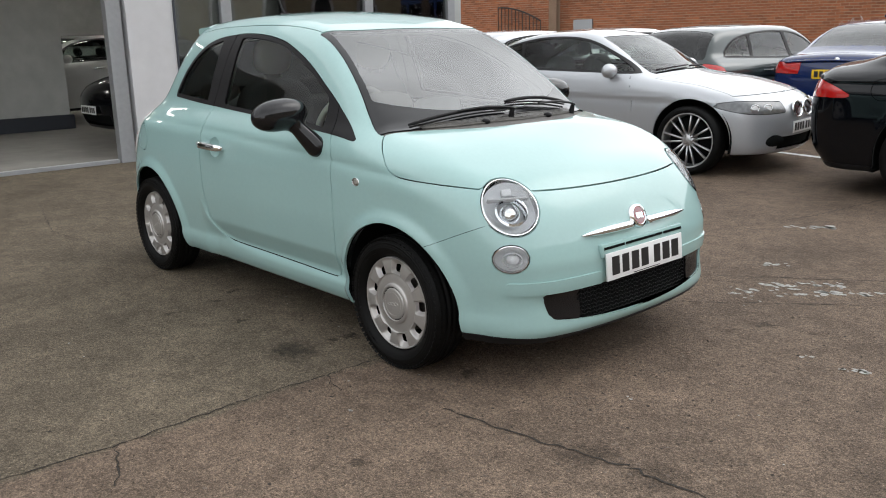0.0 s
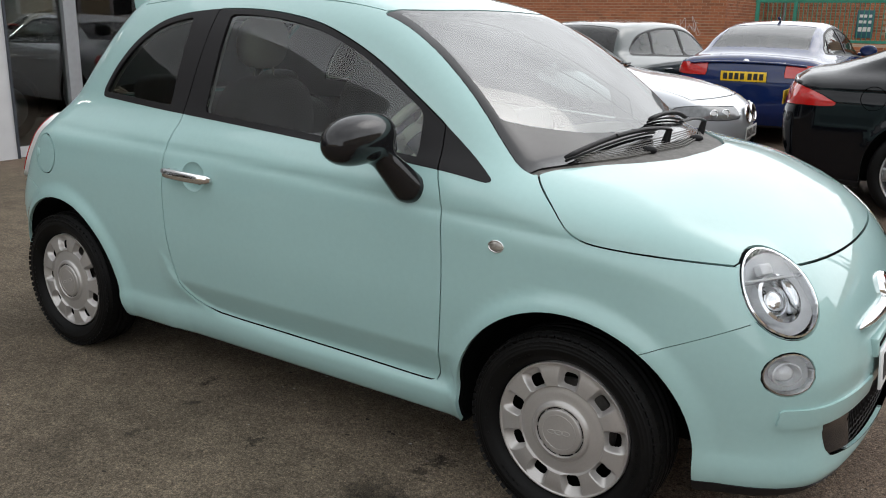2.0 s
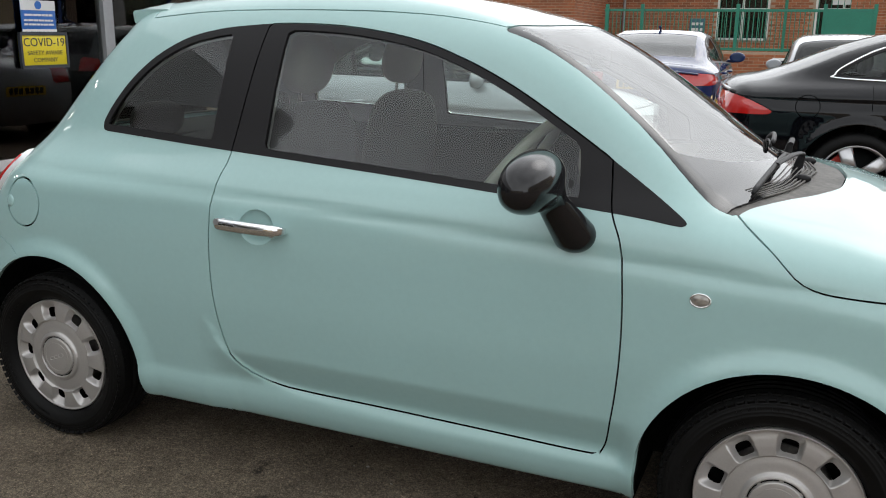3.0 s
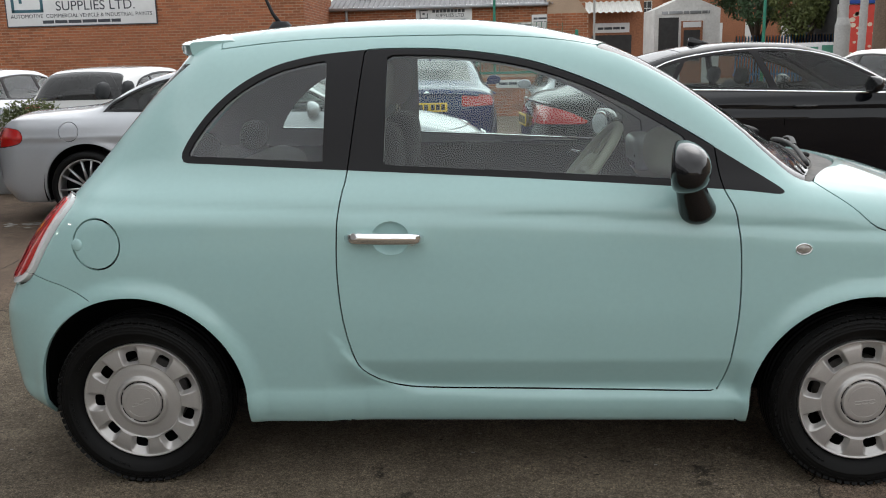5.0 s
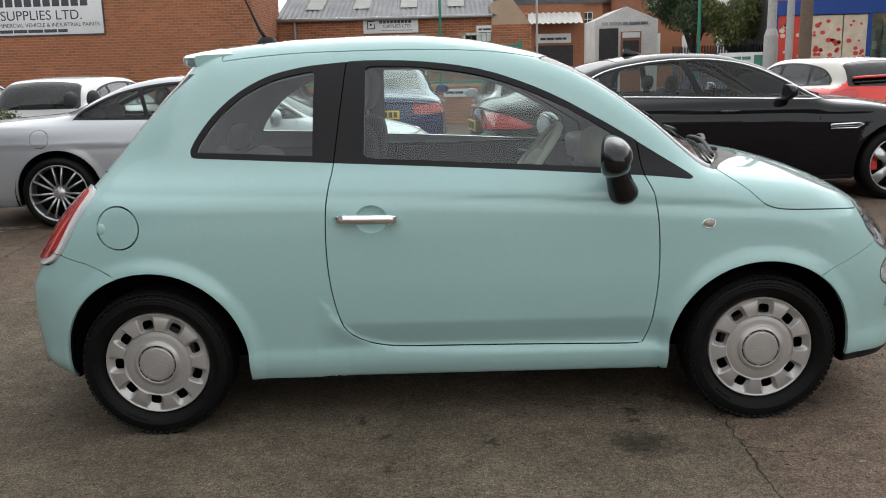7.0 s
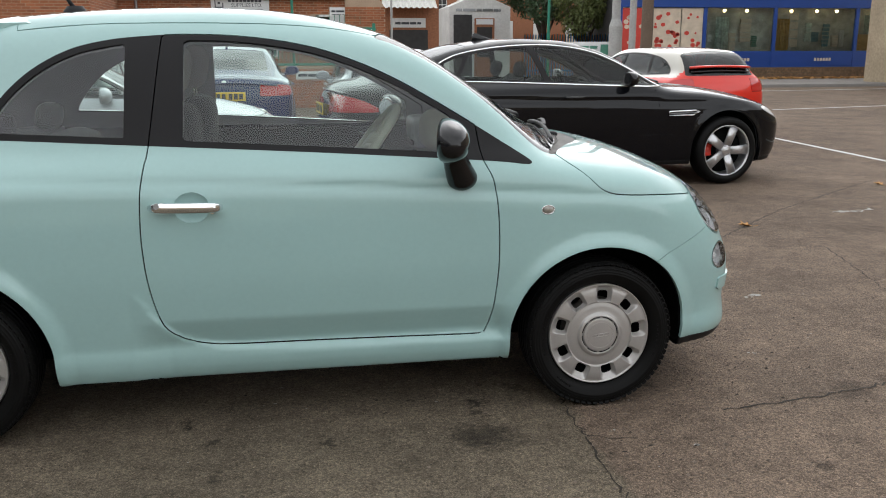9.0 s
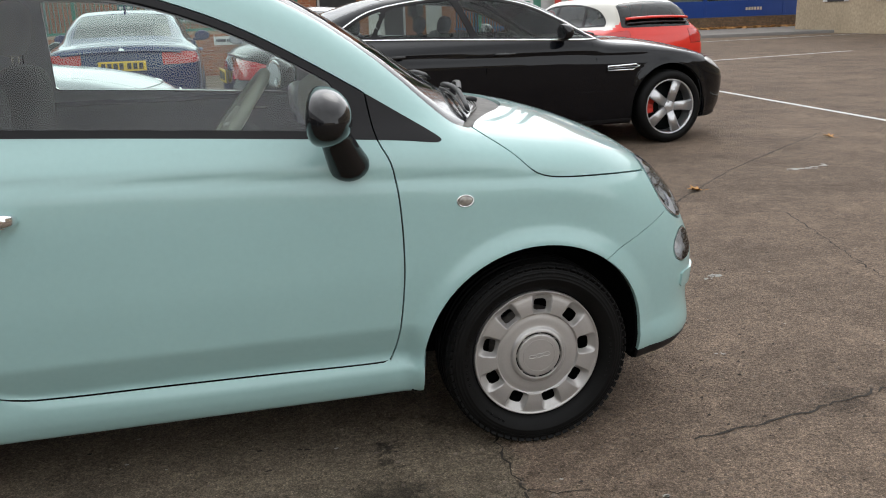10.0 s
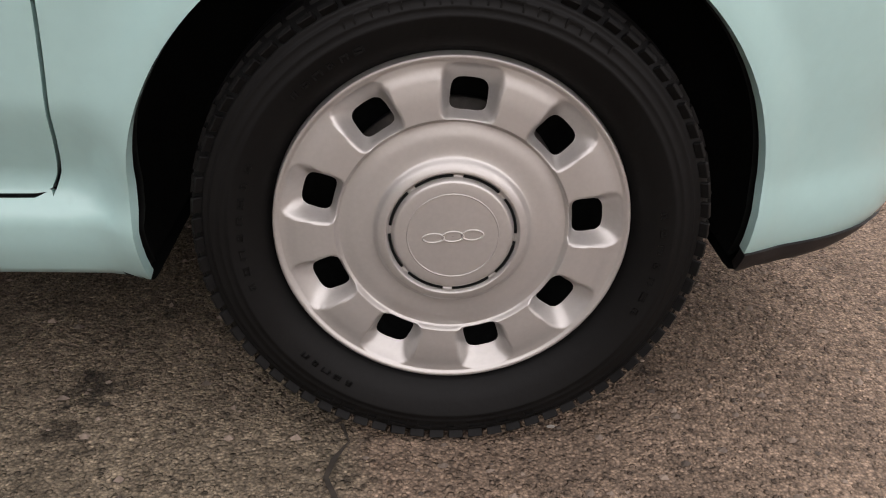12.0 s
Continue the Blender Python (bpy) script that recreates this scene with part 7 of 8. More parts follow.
# ---- brick walls ----
def brick_run(name, parent, origin, along, out, length, height, course=0.075, brick=0.225, seed=1, single=None, skip=()):
    """Bricks in stretcher bond on a wall face, proud of the mortar: joined, but for a stretch of single ones."""
    rnd = random.Random(seed)
    o, a, n, up = Vector(origin), Vector(along).normalized(), Vector(out).normalized(), Vector((0, 0, 1))
    V, F = [], []
    gap = 0.014
    singles = []
    proto = None
    for r in range(int(height / course)):
        z0 = r * course
        off = (r % 2) * brick / 2
        for c in range(-1, int(length / brick) + 1):
            u0, u1 = max(0, c * brick + off), min(length, (c + 1) * brick + off - gap)
            if u1 - u0 < 0.04:
                continue
            if any(u1 > s0 and u0 < s1 and z0 + course > t0 and z0 < t1 for s0, s1, t0, t1 in skip):
                continue
            d = 0.006 + rnd.uniform(-0.002, 0.003)
            if single and single[0] < u0 and u1 < single[1] and single[2] < z0 < single[3] and u1 - u0 > 0.2 and len(singles) < 300:
                singles.append((u0, z0, d))
                continue
            k = len(V)
            for dz in (0, course - gap):
                for dn in (0.0, d):
                    for u in (u0, u1):
                        V.append(o + a * u + n * dn + up * (z0 + dz))
            F += [(k + 2, k + 3, k + 7, k + 6), (k + 4, k + 6, k + 7, k + 5), (k + 0, k + 1, k + 3, k + 2), (k + 0, k + 2, k + 6, k + 4), (k + 1, k + 5, k + 7, k + 3)]
    ob = mesh_object(name, V, F, BRICK_RUN, parent)
    ob["kind"] = "stuff"
    if singles:
        me = bpy.data.meshes.new("brick")
        w, h = brick - gap, course - gap
        me.from_pydata([(0, 0, 0), (w, 0, 0), (0, -0.007, 0), (w, -0.007, 0), (0, 0, h), (w, 0, h), (0, -0.007, h), (w, -0.007, h)], [], [(2, 3, 7, 6), (4, 6, 7, 5), (0, 1, 3, 2), (0, 2, 6, 4), (1, 5, 7, 3)])
        me.materials.append(BRICK)
        LATE.append((me, parent, o, a, singles))
    return ob


LATE = []


def wall(name, x0, x1, y0, y1, z0, z1, mat, label, category="wall"):
    bm = bm_new()
    box(bm, x0, x1, y0, y1, z0, z1)
    return tagged(part(name, bm, mat), label, category, kind="structure")


wall_a = wall("wall_north", -16.9, -5.09, 20.5, 20.85, -0.1, 4.4, MORTAR, "long red brick side wall of a trade unit")
brick_run("brick_run", wall_a, (-16.07, 20.499, 0), (1, 0, 0), (0, -1, 0), 10.98, 4.4, single=(4.2, 9.4, 1.7, 2.75), seed=3)
wall_c = wall("wall_corner", -5.44, -5.09, 20.85, 24.7, -0.1, 4.4, MORTAR, "red brick return wall of a trade unit")
brick_run("brick_run", wall_c, (-5.089, 20.5, 0), (0, 1, 0), (1, 0, 0), 4.2, 4.4, seed=4)
wall_b = wall("wall_west", -30.5, -16.07, 19.9, 20.3, -0.1, 5.0, MORTAR, "older red brick wall beside the trade unit")
brick_run("brick_run", wall_b, (-26.47, 19.899, 0), (1, 0, 0), (0, -1, 0), 10.4, 5.0, seed=5)
WHITE_BOARD = material("sign_white", (0.62, 0.63, 0.63), rough=0.5, grain=0.03, scale=10, big=0.05, big_scale=2)
SIGN_DARK = material("sign_dark_grey", (0.03, 0.035, 0.045), rough=0.5, grain=0.05)
SIGN_TEAL = material("sign_teal", (0.02, 0.09, 0.12), rough=0.5, grain=0.05)


def lettering(name, words, size, m, mat, parent, depth=0.002):
    """Words in the built-in font as a flat mesh; the pose m has x along the line and z out of the board."""
    cu = bpy.data.curves.new(name, "FONT")
    cu.body, cu.size, cu.extrude, cu.align_x = words, size, depth, "CENTER"
    tmp = bpy.data.objects.new(name, cu)
    scene.collection.objects.link(tmp)
    dg = bpy.context.evaluated_depsgraph_get()
    me = bpy.data.meshes.new_from_object(tmp.evaluated_get(dg))
    bpy.data.objects.remove(tmp)
    me.materials.clear()
    me.materials.append(mat)
    ob = new(name, me)
    ob.parent, ob.matrix_basis = parent, m
    return ob


def board(name, label, m, w, h, mat, edge=None, thick=0.02):
    """A flat sign; the pose m has x along it, y up and z out of it."""
    bm = bm_new()
    box(bm, -w / 2, w / 2, -h / 2, h / 2, -thick, 0, 0.003)
    ob = tagged(part(name, bm, mat, None, "", 40), label, "sign")
    ob.matrix_basis = m
    if edge:
        bm = bm_new()
        for a in ((-w / 2 - 0.02, w / 2 + 0.02, h / 2, h / 2 + 0.03), (-w / 2 - 0.02, w / 2 + 0.02, -h / 2 - 0.03, -h / 2), (-w / 2 - 0.025, -w / 2, -h / 2, h / 2), (w / 2, w / 2 + 0.025, -h / 2, h / 2)):
            box(bm, *a, -0.025, 0.008)
        part("sign_frame", bm, edge, ob)
    return ob


def bars(parent, rows, mat, z=0.002):
    bm = bm_new()
    for x0, x1, y0, y1 in rows:
        box(bm, x0, x1, y0, y1, 0.0, z)
    return part("sign_bars", bm, mat, parent)


def word_bars(x0, x1, y, h, seed, gap=0.35):
    """A line of unreadable writing as bars."""
    rnd = random.Random(seed)
    out, x = [], x0
    while x < x1:
        w = h * rnd.uniform(1.6, 5.0)
        out.append((x, min(x1, x + w), y, y + h))
        x += w + h * gap
    return out


m = frame_at(Vector((-11.26, 20.46, 3.24)), (0, -1, 0))
sign = board("wall_sign", "large white board of a paint supplier on brick", m, 4.2, 1.25, WHITE_BOARD, SIGN_DARK)
lettering("sign_letters", "SUPPLIES LTD.", 0.36, pose(0.42, -0.23, 0.003), SIGN_DARK, sign)
lettering("sign_letters", "AUTOMOTIVE  COMMERCIAL VEHICLE & INDUSTRIAL PAINTS", 0.145, pose(0.0, -0.415, 0.003), SIGN_DARK, sign)
bars(sign, [(-0.78 + k * 0.255, -0.78 + k * 0.255 + 0.2, 0.12, 0.40) for k in range(10)], SIGN_DARK, 0.004)
bars(sign, word_bars(-1.1, 1.1, -0.57, 0.085, 5), SIGN_DARK, 0.004)
bars(sign, [(-1.95, -1.05, 0.48, 0.56), (-1.95, -1.87, -0.25, 0.56), (-1.95, -1.05, -0.27, -0.19), (-1.13, -1.05, -0.25, 0.15), (-1.5, -1.05, 0.10, 0.18), (-1.72, -1.64, -0.02, 0.33), (-1.72, -1.28, 0.27, 0.35)], SIGN_TEAL, 0.006)

IRON = material("black_iron", (0.015, 0.015, 0.016), rough=0.6, grain=0.2, scale=60)
gate = thing("iron_gate", "black wrought-iron gate with an arched top by the wall", "gate", pose(-17.3, 19.75, 0))
bm = bm_new()
tube(bm, [(-1.0 + 2.0 * s, 0, 2.25 - 0.5 * s * s) for s in np.linspace(0, 1, 12)], 0.025, 8)
part("top_rail", bm, IRON, gate, "", 60)
bm = bm_new()
box(bm, -1.0, 1.0, -0.02, 0.02, 1.0, 1.05)
box(bm, -1.0, 1.0, -0.02, 0.02, 0.1, 0.15)
part("cross_rail", bm, IRON, gate)
for k in range(13):
    s = k / 12
    bm = bm_new()
    cyl(bm, (-1 + 2 * s, 0, 0.0), (-1 + 2 * s, 0, 2.25 - 0.5 * s * s), 0.014, seg=8)
    part("upright", bm, IRON, gate)
bm = bm_new()
box(bm, -15.45, -14.65, 20.45, 20.52, 1.22, 1.76)
vent = tagged(part("window_1", bm, GREY_PAINT), "small boarded window in the brick wall", "window", kind="structure")
flecks_mat = material("chalk_graffiti", (0.62, 0.60, 0.60), rough=0.9, grain=0.1)


def graffiti():
    bm = bm_new()
    rnd = random.Random(9)
    for k in range(9):
        x0, z0 = -6.42 + k * 0.075, 1.28 + rnd.uniform(-0.1, 0.1)
        pts = [(x0 + rnd.uniform(-0.15, 0.15), 20.485, z0 + rnd.uniform(-0.24, 0.24)) for _ in range(4)]
        tube(bm, [tuple(q) for q in loop(pts, 5, False)], 0.012, 5, flat=0.4)
    tagged(part("graffiti", bm, flecks_mat), "white scrawled paint marks on the brick wall", "graffiti", kind="structure")


graffiti()

# ---- low trade unit with a corrugated roof ----
STEEL_ROOF = material("corrugated_grey", (0.20, 0.20, 0.205), rough=0.75, grain=0.15, scale=12, big=0.2, big_scale=0.7)
SKYLIGHT = material("roof_light_panel", (0.48, 0.48, 0.45), rough=0.5, grain=0.1, scale=8)
WHITE_FRAME = material("white_frame", (0.62, 0.62, 0.60), rough=0.5, grain=0.05, scale=20)
SHOP_GLASS = glass("window_glass", (0.35, 0.38, 0.38), 1.6)
# near-black fill: the shade of rooms behind windows and doors, as colour
SHADE_FILL = material("shade_fill", (0.035, 0.035, 0.035), rough=0.9, grain=0.2, scale=4)
GREEN_STEEL = material("green_steel", (0.012, 0.17, 0.11), rough=0.5, grain=0.1, scale=30, big=0.1)
unit = wall("wall_unit", -5.09, 2.9, 24.4, 24.7, -0.1, 3.1, MORTAR, "low red brick front of a paint trade unit")
UNIT_X = -5.09
HOLES = [(3.26, 4.70, 1.25, 2.52), (5.91, 7.36, 1.25, 2.52)]
brick_run("brick_run", unit, (UNIT_X, 24.399, 0.6), (1, 0, 0), (0, -1, 0), 7.97, 2.5, seed=8, skip=[(a, b, c - 0.6, d - 0.6) for a, b, c, d in HOLES])
for k, (a, b, c, d) in enumerate(HOLES):
    w = tagged(new("window_%d" % (k + 2)), "white-framed window with green security bars", "window", kind="structure")
    bm = bm_new()
    for q in ((a, b, c, c + 0.06), (a, b, d - 0.06, d), (a, a + 0.06, c, d), (b - 0.06, b, c, d), ((a + b) / 2 - 0.03, (a + b) / 2 + 0.03, c, d), (a, b, d - 0.42, d - 0.37)):
        box(bm, UNIT_X + q[0], UNIT_X + q[1], 24.33, 24.39, q[2], q[3])
    part("window_frame", bm, WHITE_FRAME, w)
    bm = bm_new()
    box(bm, UNIT_X + a, UNIT_X + b, 24.375, 24.385, c, d)
    part("pane", bm, SHOP_GLASS, w)
    # thin sheet close behind the pane, coloured as the room's shade
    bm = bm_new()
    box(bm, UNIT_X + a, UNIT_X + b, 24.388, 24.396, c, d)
    part("dark_interior", bm, SHADE_FILL, w)
    for i in range(9):
        bm = bm_new()
        x = UNIT_X + a + (b - a) * (i + 0.5) / 9
        cyl(bm, (x, 24.30, c - 0.03), (x, 24.30, d), 0.010, seg=6)
        part("security_bar", bm, GREEN_STEEL, w)


def corrugated(name, x0, x1, y0, z0, y1, z1, pitch, mat, label):
    bm = bm_new()
    n = int((x1 - x0) / pitch) * 4
    rows = []
    for y, z in ((y0, z0), (y1, z1)):
        rows.append([bm.verts.new((x0 + (x1 - x0) * i / n, y, z + 0.028 * math.sin(i * math.pi / 2))) for i in range(n + 1)])
    for i in range(n):
        bm.faces.new((rows[0][i], rows[0][i + 1], rows[1][i + 1], rows[1][i]))
    ob = tagged(part(name, bm, mat), label, "roof", kind="structure")
    return ob


roof = corrugated("roof_unit", -5.15, 1.9, 24.2, 3.08, 30.4, 5.0, 0.16, STEEL_ROOF, "grey corrugated sheet roof of the trade unit")
for k in range(4):
    bm = bm_new()
    x = -4.3 + k * 1.55
    V = [(x, 25.2, 3.43), (x + 0.55, 25.2, 3.43), (x + 0.55, 28.4, 4.42), (x, 28.4, 4.42)]
    bm.faces.new([bm.verts.new(v) for v in V])
    bmesh.ops.solidify(bm, geom=bm.faces[:], thickness=0.02)
    part("roof_light", bm, SKYLIGHT, roof)
bm = bm_new()
box(bm, -5.09, 1.75, 24.18, 24.30, 3.0, 3.1, 0.02)
gutter = part("gutter", bm, GREY_PAINT, roof, "", 40)
bm = bm_new()
cyl(bm, (-4.55, 24.3, 0), (-4.55, 24.3, 3.05), 0.045, seg=10)
part("drain_pipe", bm, GREY_PAINT, roof, "", 40)
# gabled right-hand end
bm = bm_new()
V = [(1.72, 24.3, -0.1), (2.98, 24.3, -0.1), (2.98, 24.3, 2.75), (2.35, 24.3, 3.6), (1.72, 24.3, 3.45)]
f0 = [bm.verts.new(v) for v in V]
f1 = [bm.verts.new((x, 30.4, z)) for x, _, z in V]
bm.faces.new(f0)
bm.faces.new(f1[::-1])
for i in range(5):
    bm.faces.new((f0[i], f1[i], f1[(i + 1) % 5], f0[(i + 1) % 5]))
bmesh.ops.recalc_face_normals(bm, faces=bm.faces)
gable = tagged(part("gable_end", bm, MORTAR), "red brick gable end of the trade unit", "wall", kind="structure")
brick_run("brick_run", gable, (1.72, 24.299, 0.9), (1, 0, 0), (0, -1, 0), 1.26, 1.9, seed=12)
brick_run("brick_run", gable, (2.981, 24.3, 0.9), (0, 1, 0), (1, 0, 0), 5.5, 1.85, seed=13)
sign2 = board("unit_sign", "white sign board of the paint supplier on brick", frame_at(Vector((-1.49, 24.35, 2.83)), (0, -1, 0)), 1.75, 0.48, WHITE_BOARD)
bars(sign2, [(-0.76, -0.50, 0.12, 0.15), (-0.76, -0.73, -0.11, 0.15), (-0.76, -0.50, -0.11, -0.08), (-0.53, -0.50, -0.1, 0.04), (-0.67, -0.60, 0.0, 0.06)], SIGN_DARK, 0.004)
bars(sign2, [(-0.36 + k * 0.115, -0.36 + k * 0.115 + 0.09, 0.06, 0.15) for k in range(9)], SIGN_DARK, 0.004)
lettering("sign_letters", "SUPPLIES LTD.", 0.15, pose(0.20, -0.08, 0.003), SIGN_DARK, sign2)
bars(sign2, word_bars(-0.3, 0.7, -0.17, 0.03, 7), GREY_PAINT, 0.003)
sign3 = board("door_sign", "small white sign beside the unit's gable", frame_at(Vector((1.50, 24.35, 2.50)), (0, -1, 0)), 0.52, 0.5, WHITE_BOARD)
bars(sign3, word_bars(-0.2, 0.2, 0.10, 0.06, 1) + word_bars(-0.2, 0.2, -0.02, 0.06, 2), SIGN_DARK, 0.003)
notice = board("door_notice", "blue-green notice board with pale writing", frame_at(Vector((-2.37, 24.35, 1.48)), (0, -1, 0)), 0.45, 0.75, SIGN_TEAL)
bars(notice, word_bars(-0.16, 0.16, 0.18, 0.08, 3) + word_bars(-0.16, 0.16, 0.02, 0.08, 4) + word_bars(-0.16, 0.16, -0.2, 0.12, 6), WHITE_FRAME, 0.003)

# ---- green steel fence on a low wall ----
low_wall = wall("wall_low", -3.9, 2.2, 18.6, 18.85, -0.1, 1.02, MORTAR, "low red brick wall under a green fence")
brick_run("brick_run", low_wall, (-3.9, 18.599, 0.0), (1, 0, 0), (0, -1, 0), 6.1, 1.02, seed=15)
fence = thing("steel_fence", "green painted steel bar fence on the low wall", "fence", pose(0, 18.72, 0))
for z in (1.07, 1.94):
    bm = bm_new()
    box(bm, -3.85, 2.15, -0.025, 0.025, z - 0.03, z + 0.03, 0.005)
    part("rail", bm, GREEN_STEEL, fence)
for x in (-3.79, -2.94, -0.76, 1.09, 2.10):
    bm = bm_new()
    box(bm, x - 0.04, x + 0.04, -0.04, 0.04, 0.98, 2.08, 0.006)
    part("post", bm, GREEN_STEEL, fence)
bar = None
for k in range(60):
    x = -3.75 + k * 0.0985
    if bar is None:
        bm = bm_new()
        cyl(bm, (0, 0, 1.05), (0, 0, 1.96), 0.011, seg=6)
        bar = part("bar", bm, GREEN_STEEL, fence)
        bar.location.x = x
    else:
        o = new("bar", bar.data)
        o.parent, o.location.x = fence, x
bm = bm_new()
box(bm, 1.12, 2.06, -0.03, -0.01, 1.10, 1.98, 0.004)
part("sheet_panel", bm, GREEN_STEEL, fence, "solid green sheet panel")
plate = board("wall_plate", "small white plate on the low brick wall", frame_at(Vector((0.40, 18.57, 0.80)), (0, -1, 0)), 0.6, 0.2, WHITE_BOARD)
bars(plate, word_bars(-0.24, 0.24, -0.03, 0.07, 9), SIGN_DARK, 0.003)

# ---- street beyond: kerb, paint shop, poles, tree, workshops ----
bm = bm_new()
box(bm, 12, 70, 27.5, 27.65, -0.1, 0.12, 0.02)
tagged(part("kerb", bm, STONE_KERB, None, "", 40), "grey stone kerb along the road", "kerb", kind="structure")
bm = bm_new()
box(bm, 12, 70, 27.65, 36.0, -0.1, 0.11)
tagged(part("pavement", bm, PAVING), "worn grey pavement before the shop", "pavement", kind="structure")
DARK_MORTAR = material("dark_mortar", (0.10, 0.08, 0.06), rough=0.95, grain=0.2, scale=30)
low2 = wall("wall_shop_front", 19.1, 70, 34.6, 34.9, 0.1, 0.64, DARK_MORTAR, "low dark brick wall before the shop")
low_run = brick_run("brick_run", low2, (19.1, 34.599, 0.1), (1, 0, 0), (0, -1, 0), 14.5, 0.53, seed=21)
low_run.data.materials[0] = material("dark_stone_brick", (0.15, 0.095, 0.055), rough=0.9, grain=0.35, scale=9, big=0.2, big_scale=1.5)
rnd = random.Random(4)
bm = bm_new()
for _ in range(260):
    src = leaf_mesh()
    tmp = bpy.data.meshes.new("t")
    src.to_mesh(tmp)
    src.free()
    k = len(bm.verts)
    bm.from_mesh(tmp)
    bpy.data.meshes.remove(tmp)
    bm.verts.ensure_lookup_table()
    bmesh.ops.transform(bm, matrix=pose(rnd.uniform(19.3, 33), 34.45 - abs(rnd.gauss(0, 0.35)), 0.115, rnd.uniform(-25, 25), rnd.uniform(-25, 25), rnd.uniform(0, 360)) @ Matrix.Scale(2.3, 4), verts=bm.verts[k:])
tagged(part("leaf_litter", bm, LEAF), "drift of fallen yellow-brown leaves along a wall", "leaves", kind="stuff")

BLUE_FASCIA = material("blue_shop_paint", (0.010, 0.05, 0.24), rough=0.4, grain=0.05, scale=15, big=0.06)
PALE_POSTER = material("poster_cream", (0.55, 0.46, 0.36), rough=0.6, grain=0.12, scale=3, big=0.1)
RED_POSTER = material("poster_red", (0.50, 0.045, 0.03), rough=0.6, grain=0.1, scale=4)
GREEN_STOCK = material("stock_green", (0.06, 0.20, 0.14), rough=0.7, grain=0.2, scale=6)
TEAL_STOCK = material("stock_teal", (0.08, 0.20, 0.24), rough=0.7, grain=0.2, scale=6)
OCHRE_STOCK = material("stock_ochre", (0.5, 0.30, 0.08), rough=0.7, grain=0.2, scale=6)
DISPLAY_GLASS = glass("display_glass", (0.86, 0.90, 0.89), 1.45)
PALE_STOCK = material("stock_pale_green", (0.42, 0.50, 0.44), rough=0.7, grain=0.3, scale=9, big=0.3, big_scale=3)
SHOP_WARM = glow("shop_lamp", (1.0, 0.75, 0.4), 6.0)


def paint_shop():
    Y = 35.6
    shop = thing("paint_shop", "blue-fronted paint shop with wide display windows", "shop", pose(0, Y, 0) @ Matrix.Diagonal((0.967, 1, 0.80, 1)))
    bm = bm_new()
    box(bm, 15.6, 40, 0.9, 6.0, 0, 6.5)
    part("rear_wall", bm, SHADE_FILL, shop)
    bm = bm_new()
    box(bm, 15.6, 40, -0.05, 0.9, 5.0, 8.0)
    part("upper_wall", bm, BRICK_RUN, shop)
    bm = bm_new()
    box(bm, 15.6, 40, -0.10, 0.0, 4.25, 5.05, 0.02)
    part("fascia", bm, BLUE_FASCIA, shop, "blue fascia board")
    bm = bm_new()
    box(bm, 19.95, 40, -0.06, 0.85, 0.1, 1.74, 0.02)
    riser = part("stall_riser", bm, BLUE_FASCIA, shop, "blue panelled stall riser")
    for x, n in ((21.4, 7), (26.0, 6), (29.6, 8)):
        bm = bm_new()
        for k in range(n):
            box(bm, x + k * 0.16, x + k * 0.16 + 0.11, -0.075, -0.06, 1.15, 1.33)
        part("name_bars", bm, PALE_POSTER, riser)
    bm = bm_new()
    box(bm, 15.6, 40, 0.75, 0.85, 0.1, 4.3)
    part("display_back", bm, material("display_back", (0.42, 0.43, 0.38), rough=0.8, grain=0.3, scale=2.5, big=0.3, big_scale=1.0), shop)
    for x in (15.65, 20.0, 23.72, 28.2, 31.1, 34.5):
        bm = bm_new()
        box(bm, x - 0.09, x + 0.09, -0.08, 0.06, 0.1, 4.3, 0.01)
        part("pilaster", bm, BLUE_FASCIA, shop)
    for a, b in ((20.1, 23.62), (23.82, 28.1), (28.3, 31.0), (31.2, 34.4)):
        bm = bm_new()
        box(bm, a, b, -0.01, 0.0, 1.74, 4.3)
        part("pane", bm, DISPLAY_GLASS, shop)
    rnd = random.Random(31)
    stock = [GREEN_STOCK, TEAL_STOCK, PALE_STOCK, OCHRE_STOCK, WHITE_FRAME, PALE_STOCK, PALE_POSTER]
    x = 20.3
    while x < 34:
        w = rnd.uniform(0.25, 0.7)
        if min(abs(x + w / 2 - q) for q in (23.72, 28.2, 31.1)) > 0.4:
            bm = bm_new()
            y0 = rnd.uniform(0.15, 0.5)
            z0 = rnd.choice((1.80, 1.80, 2.0, 2.3))
            z1 = rnd.uniform(2.5, 4.1)
            if rnd.random() < 0.55:
                n = rnd.randint(4, 7)
                for k in range(n):
                    zz = z0 + (z1 - z0) * k / n
                    box(bm, x + rnd.uniform(0, 0.05), x + w - rnd.uniform(0, 0.05), y0, y0 + 0.1, zz, zz + (z1 - z0) / n * 0.86, 0.01)
            else:
                pts = [(x + w * i / 8, y0 + 0.04 * (i % 2), z) for i in range(9) for z in (z0,)]
                vs = [(bm.verts.new(p), bm.verts.new((p[0], p[1], z1))) for p in pts]
                for p, q in zip(vs, vs[1:]):
                    bm.faces.new((p[0], q[0], q[1], p[1]))
                bmesh.ops.solidify(bm, geom=bm.faces[:], thickness=0.01)
            part("window_stock", bm, rnd.choice(stock), shop)
        x += w + rnd.uniform(0.05, 0.25)
    for a, b in ((28.4, 30.95), (31.25, 34.3)):
        bm = bm_new()
        box(bm, a, b, 0.06, 0.10, 1.76, 2.72, 0.01)
        part("display_panel", bm, OCHRE_STOCK, shop, "plain ochre board behind the glass")
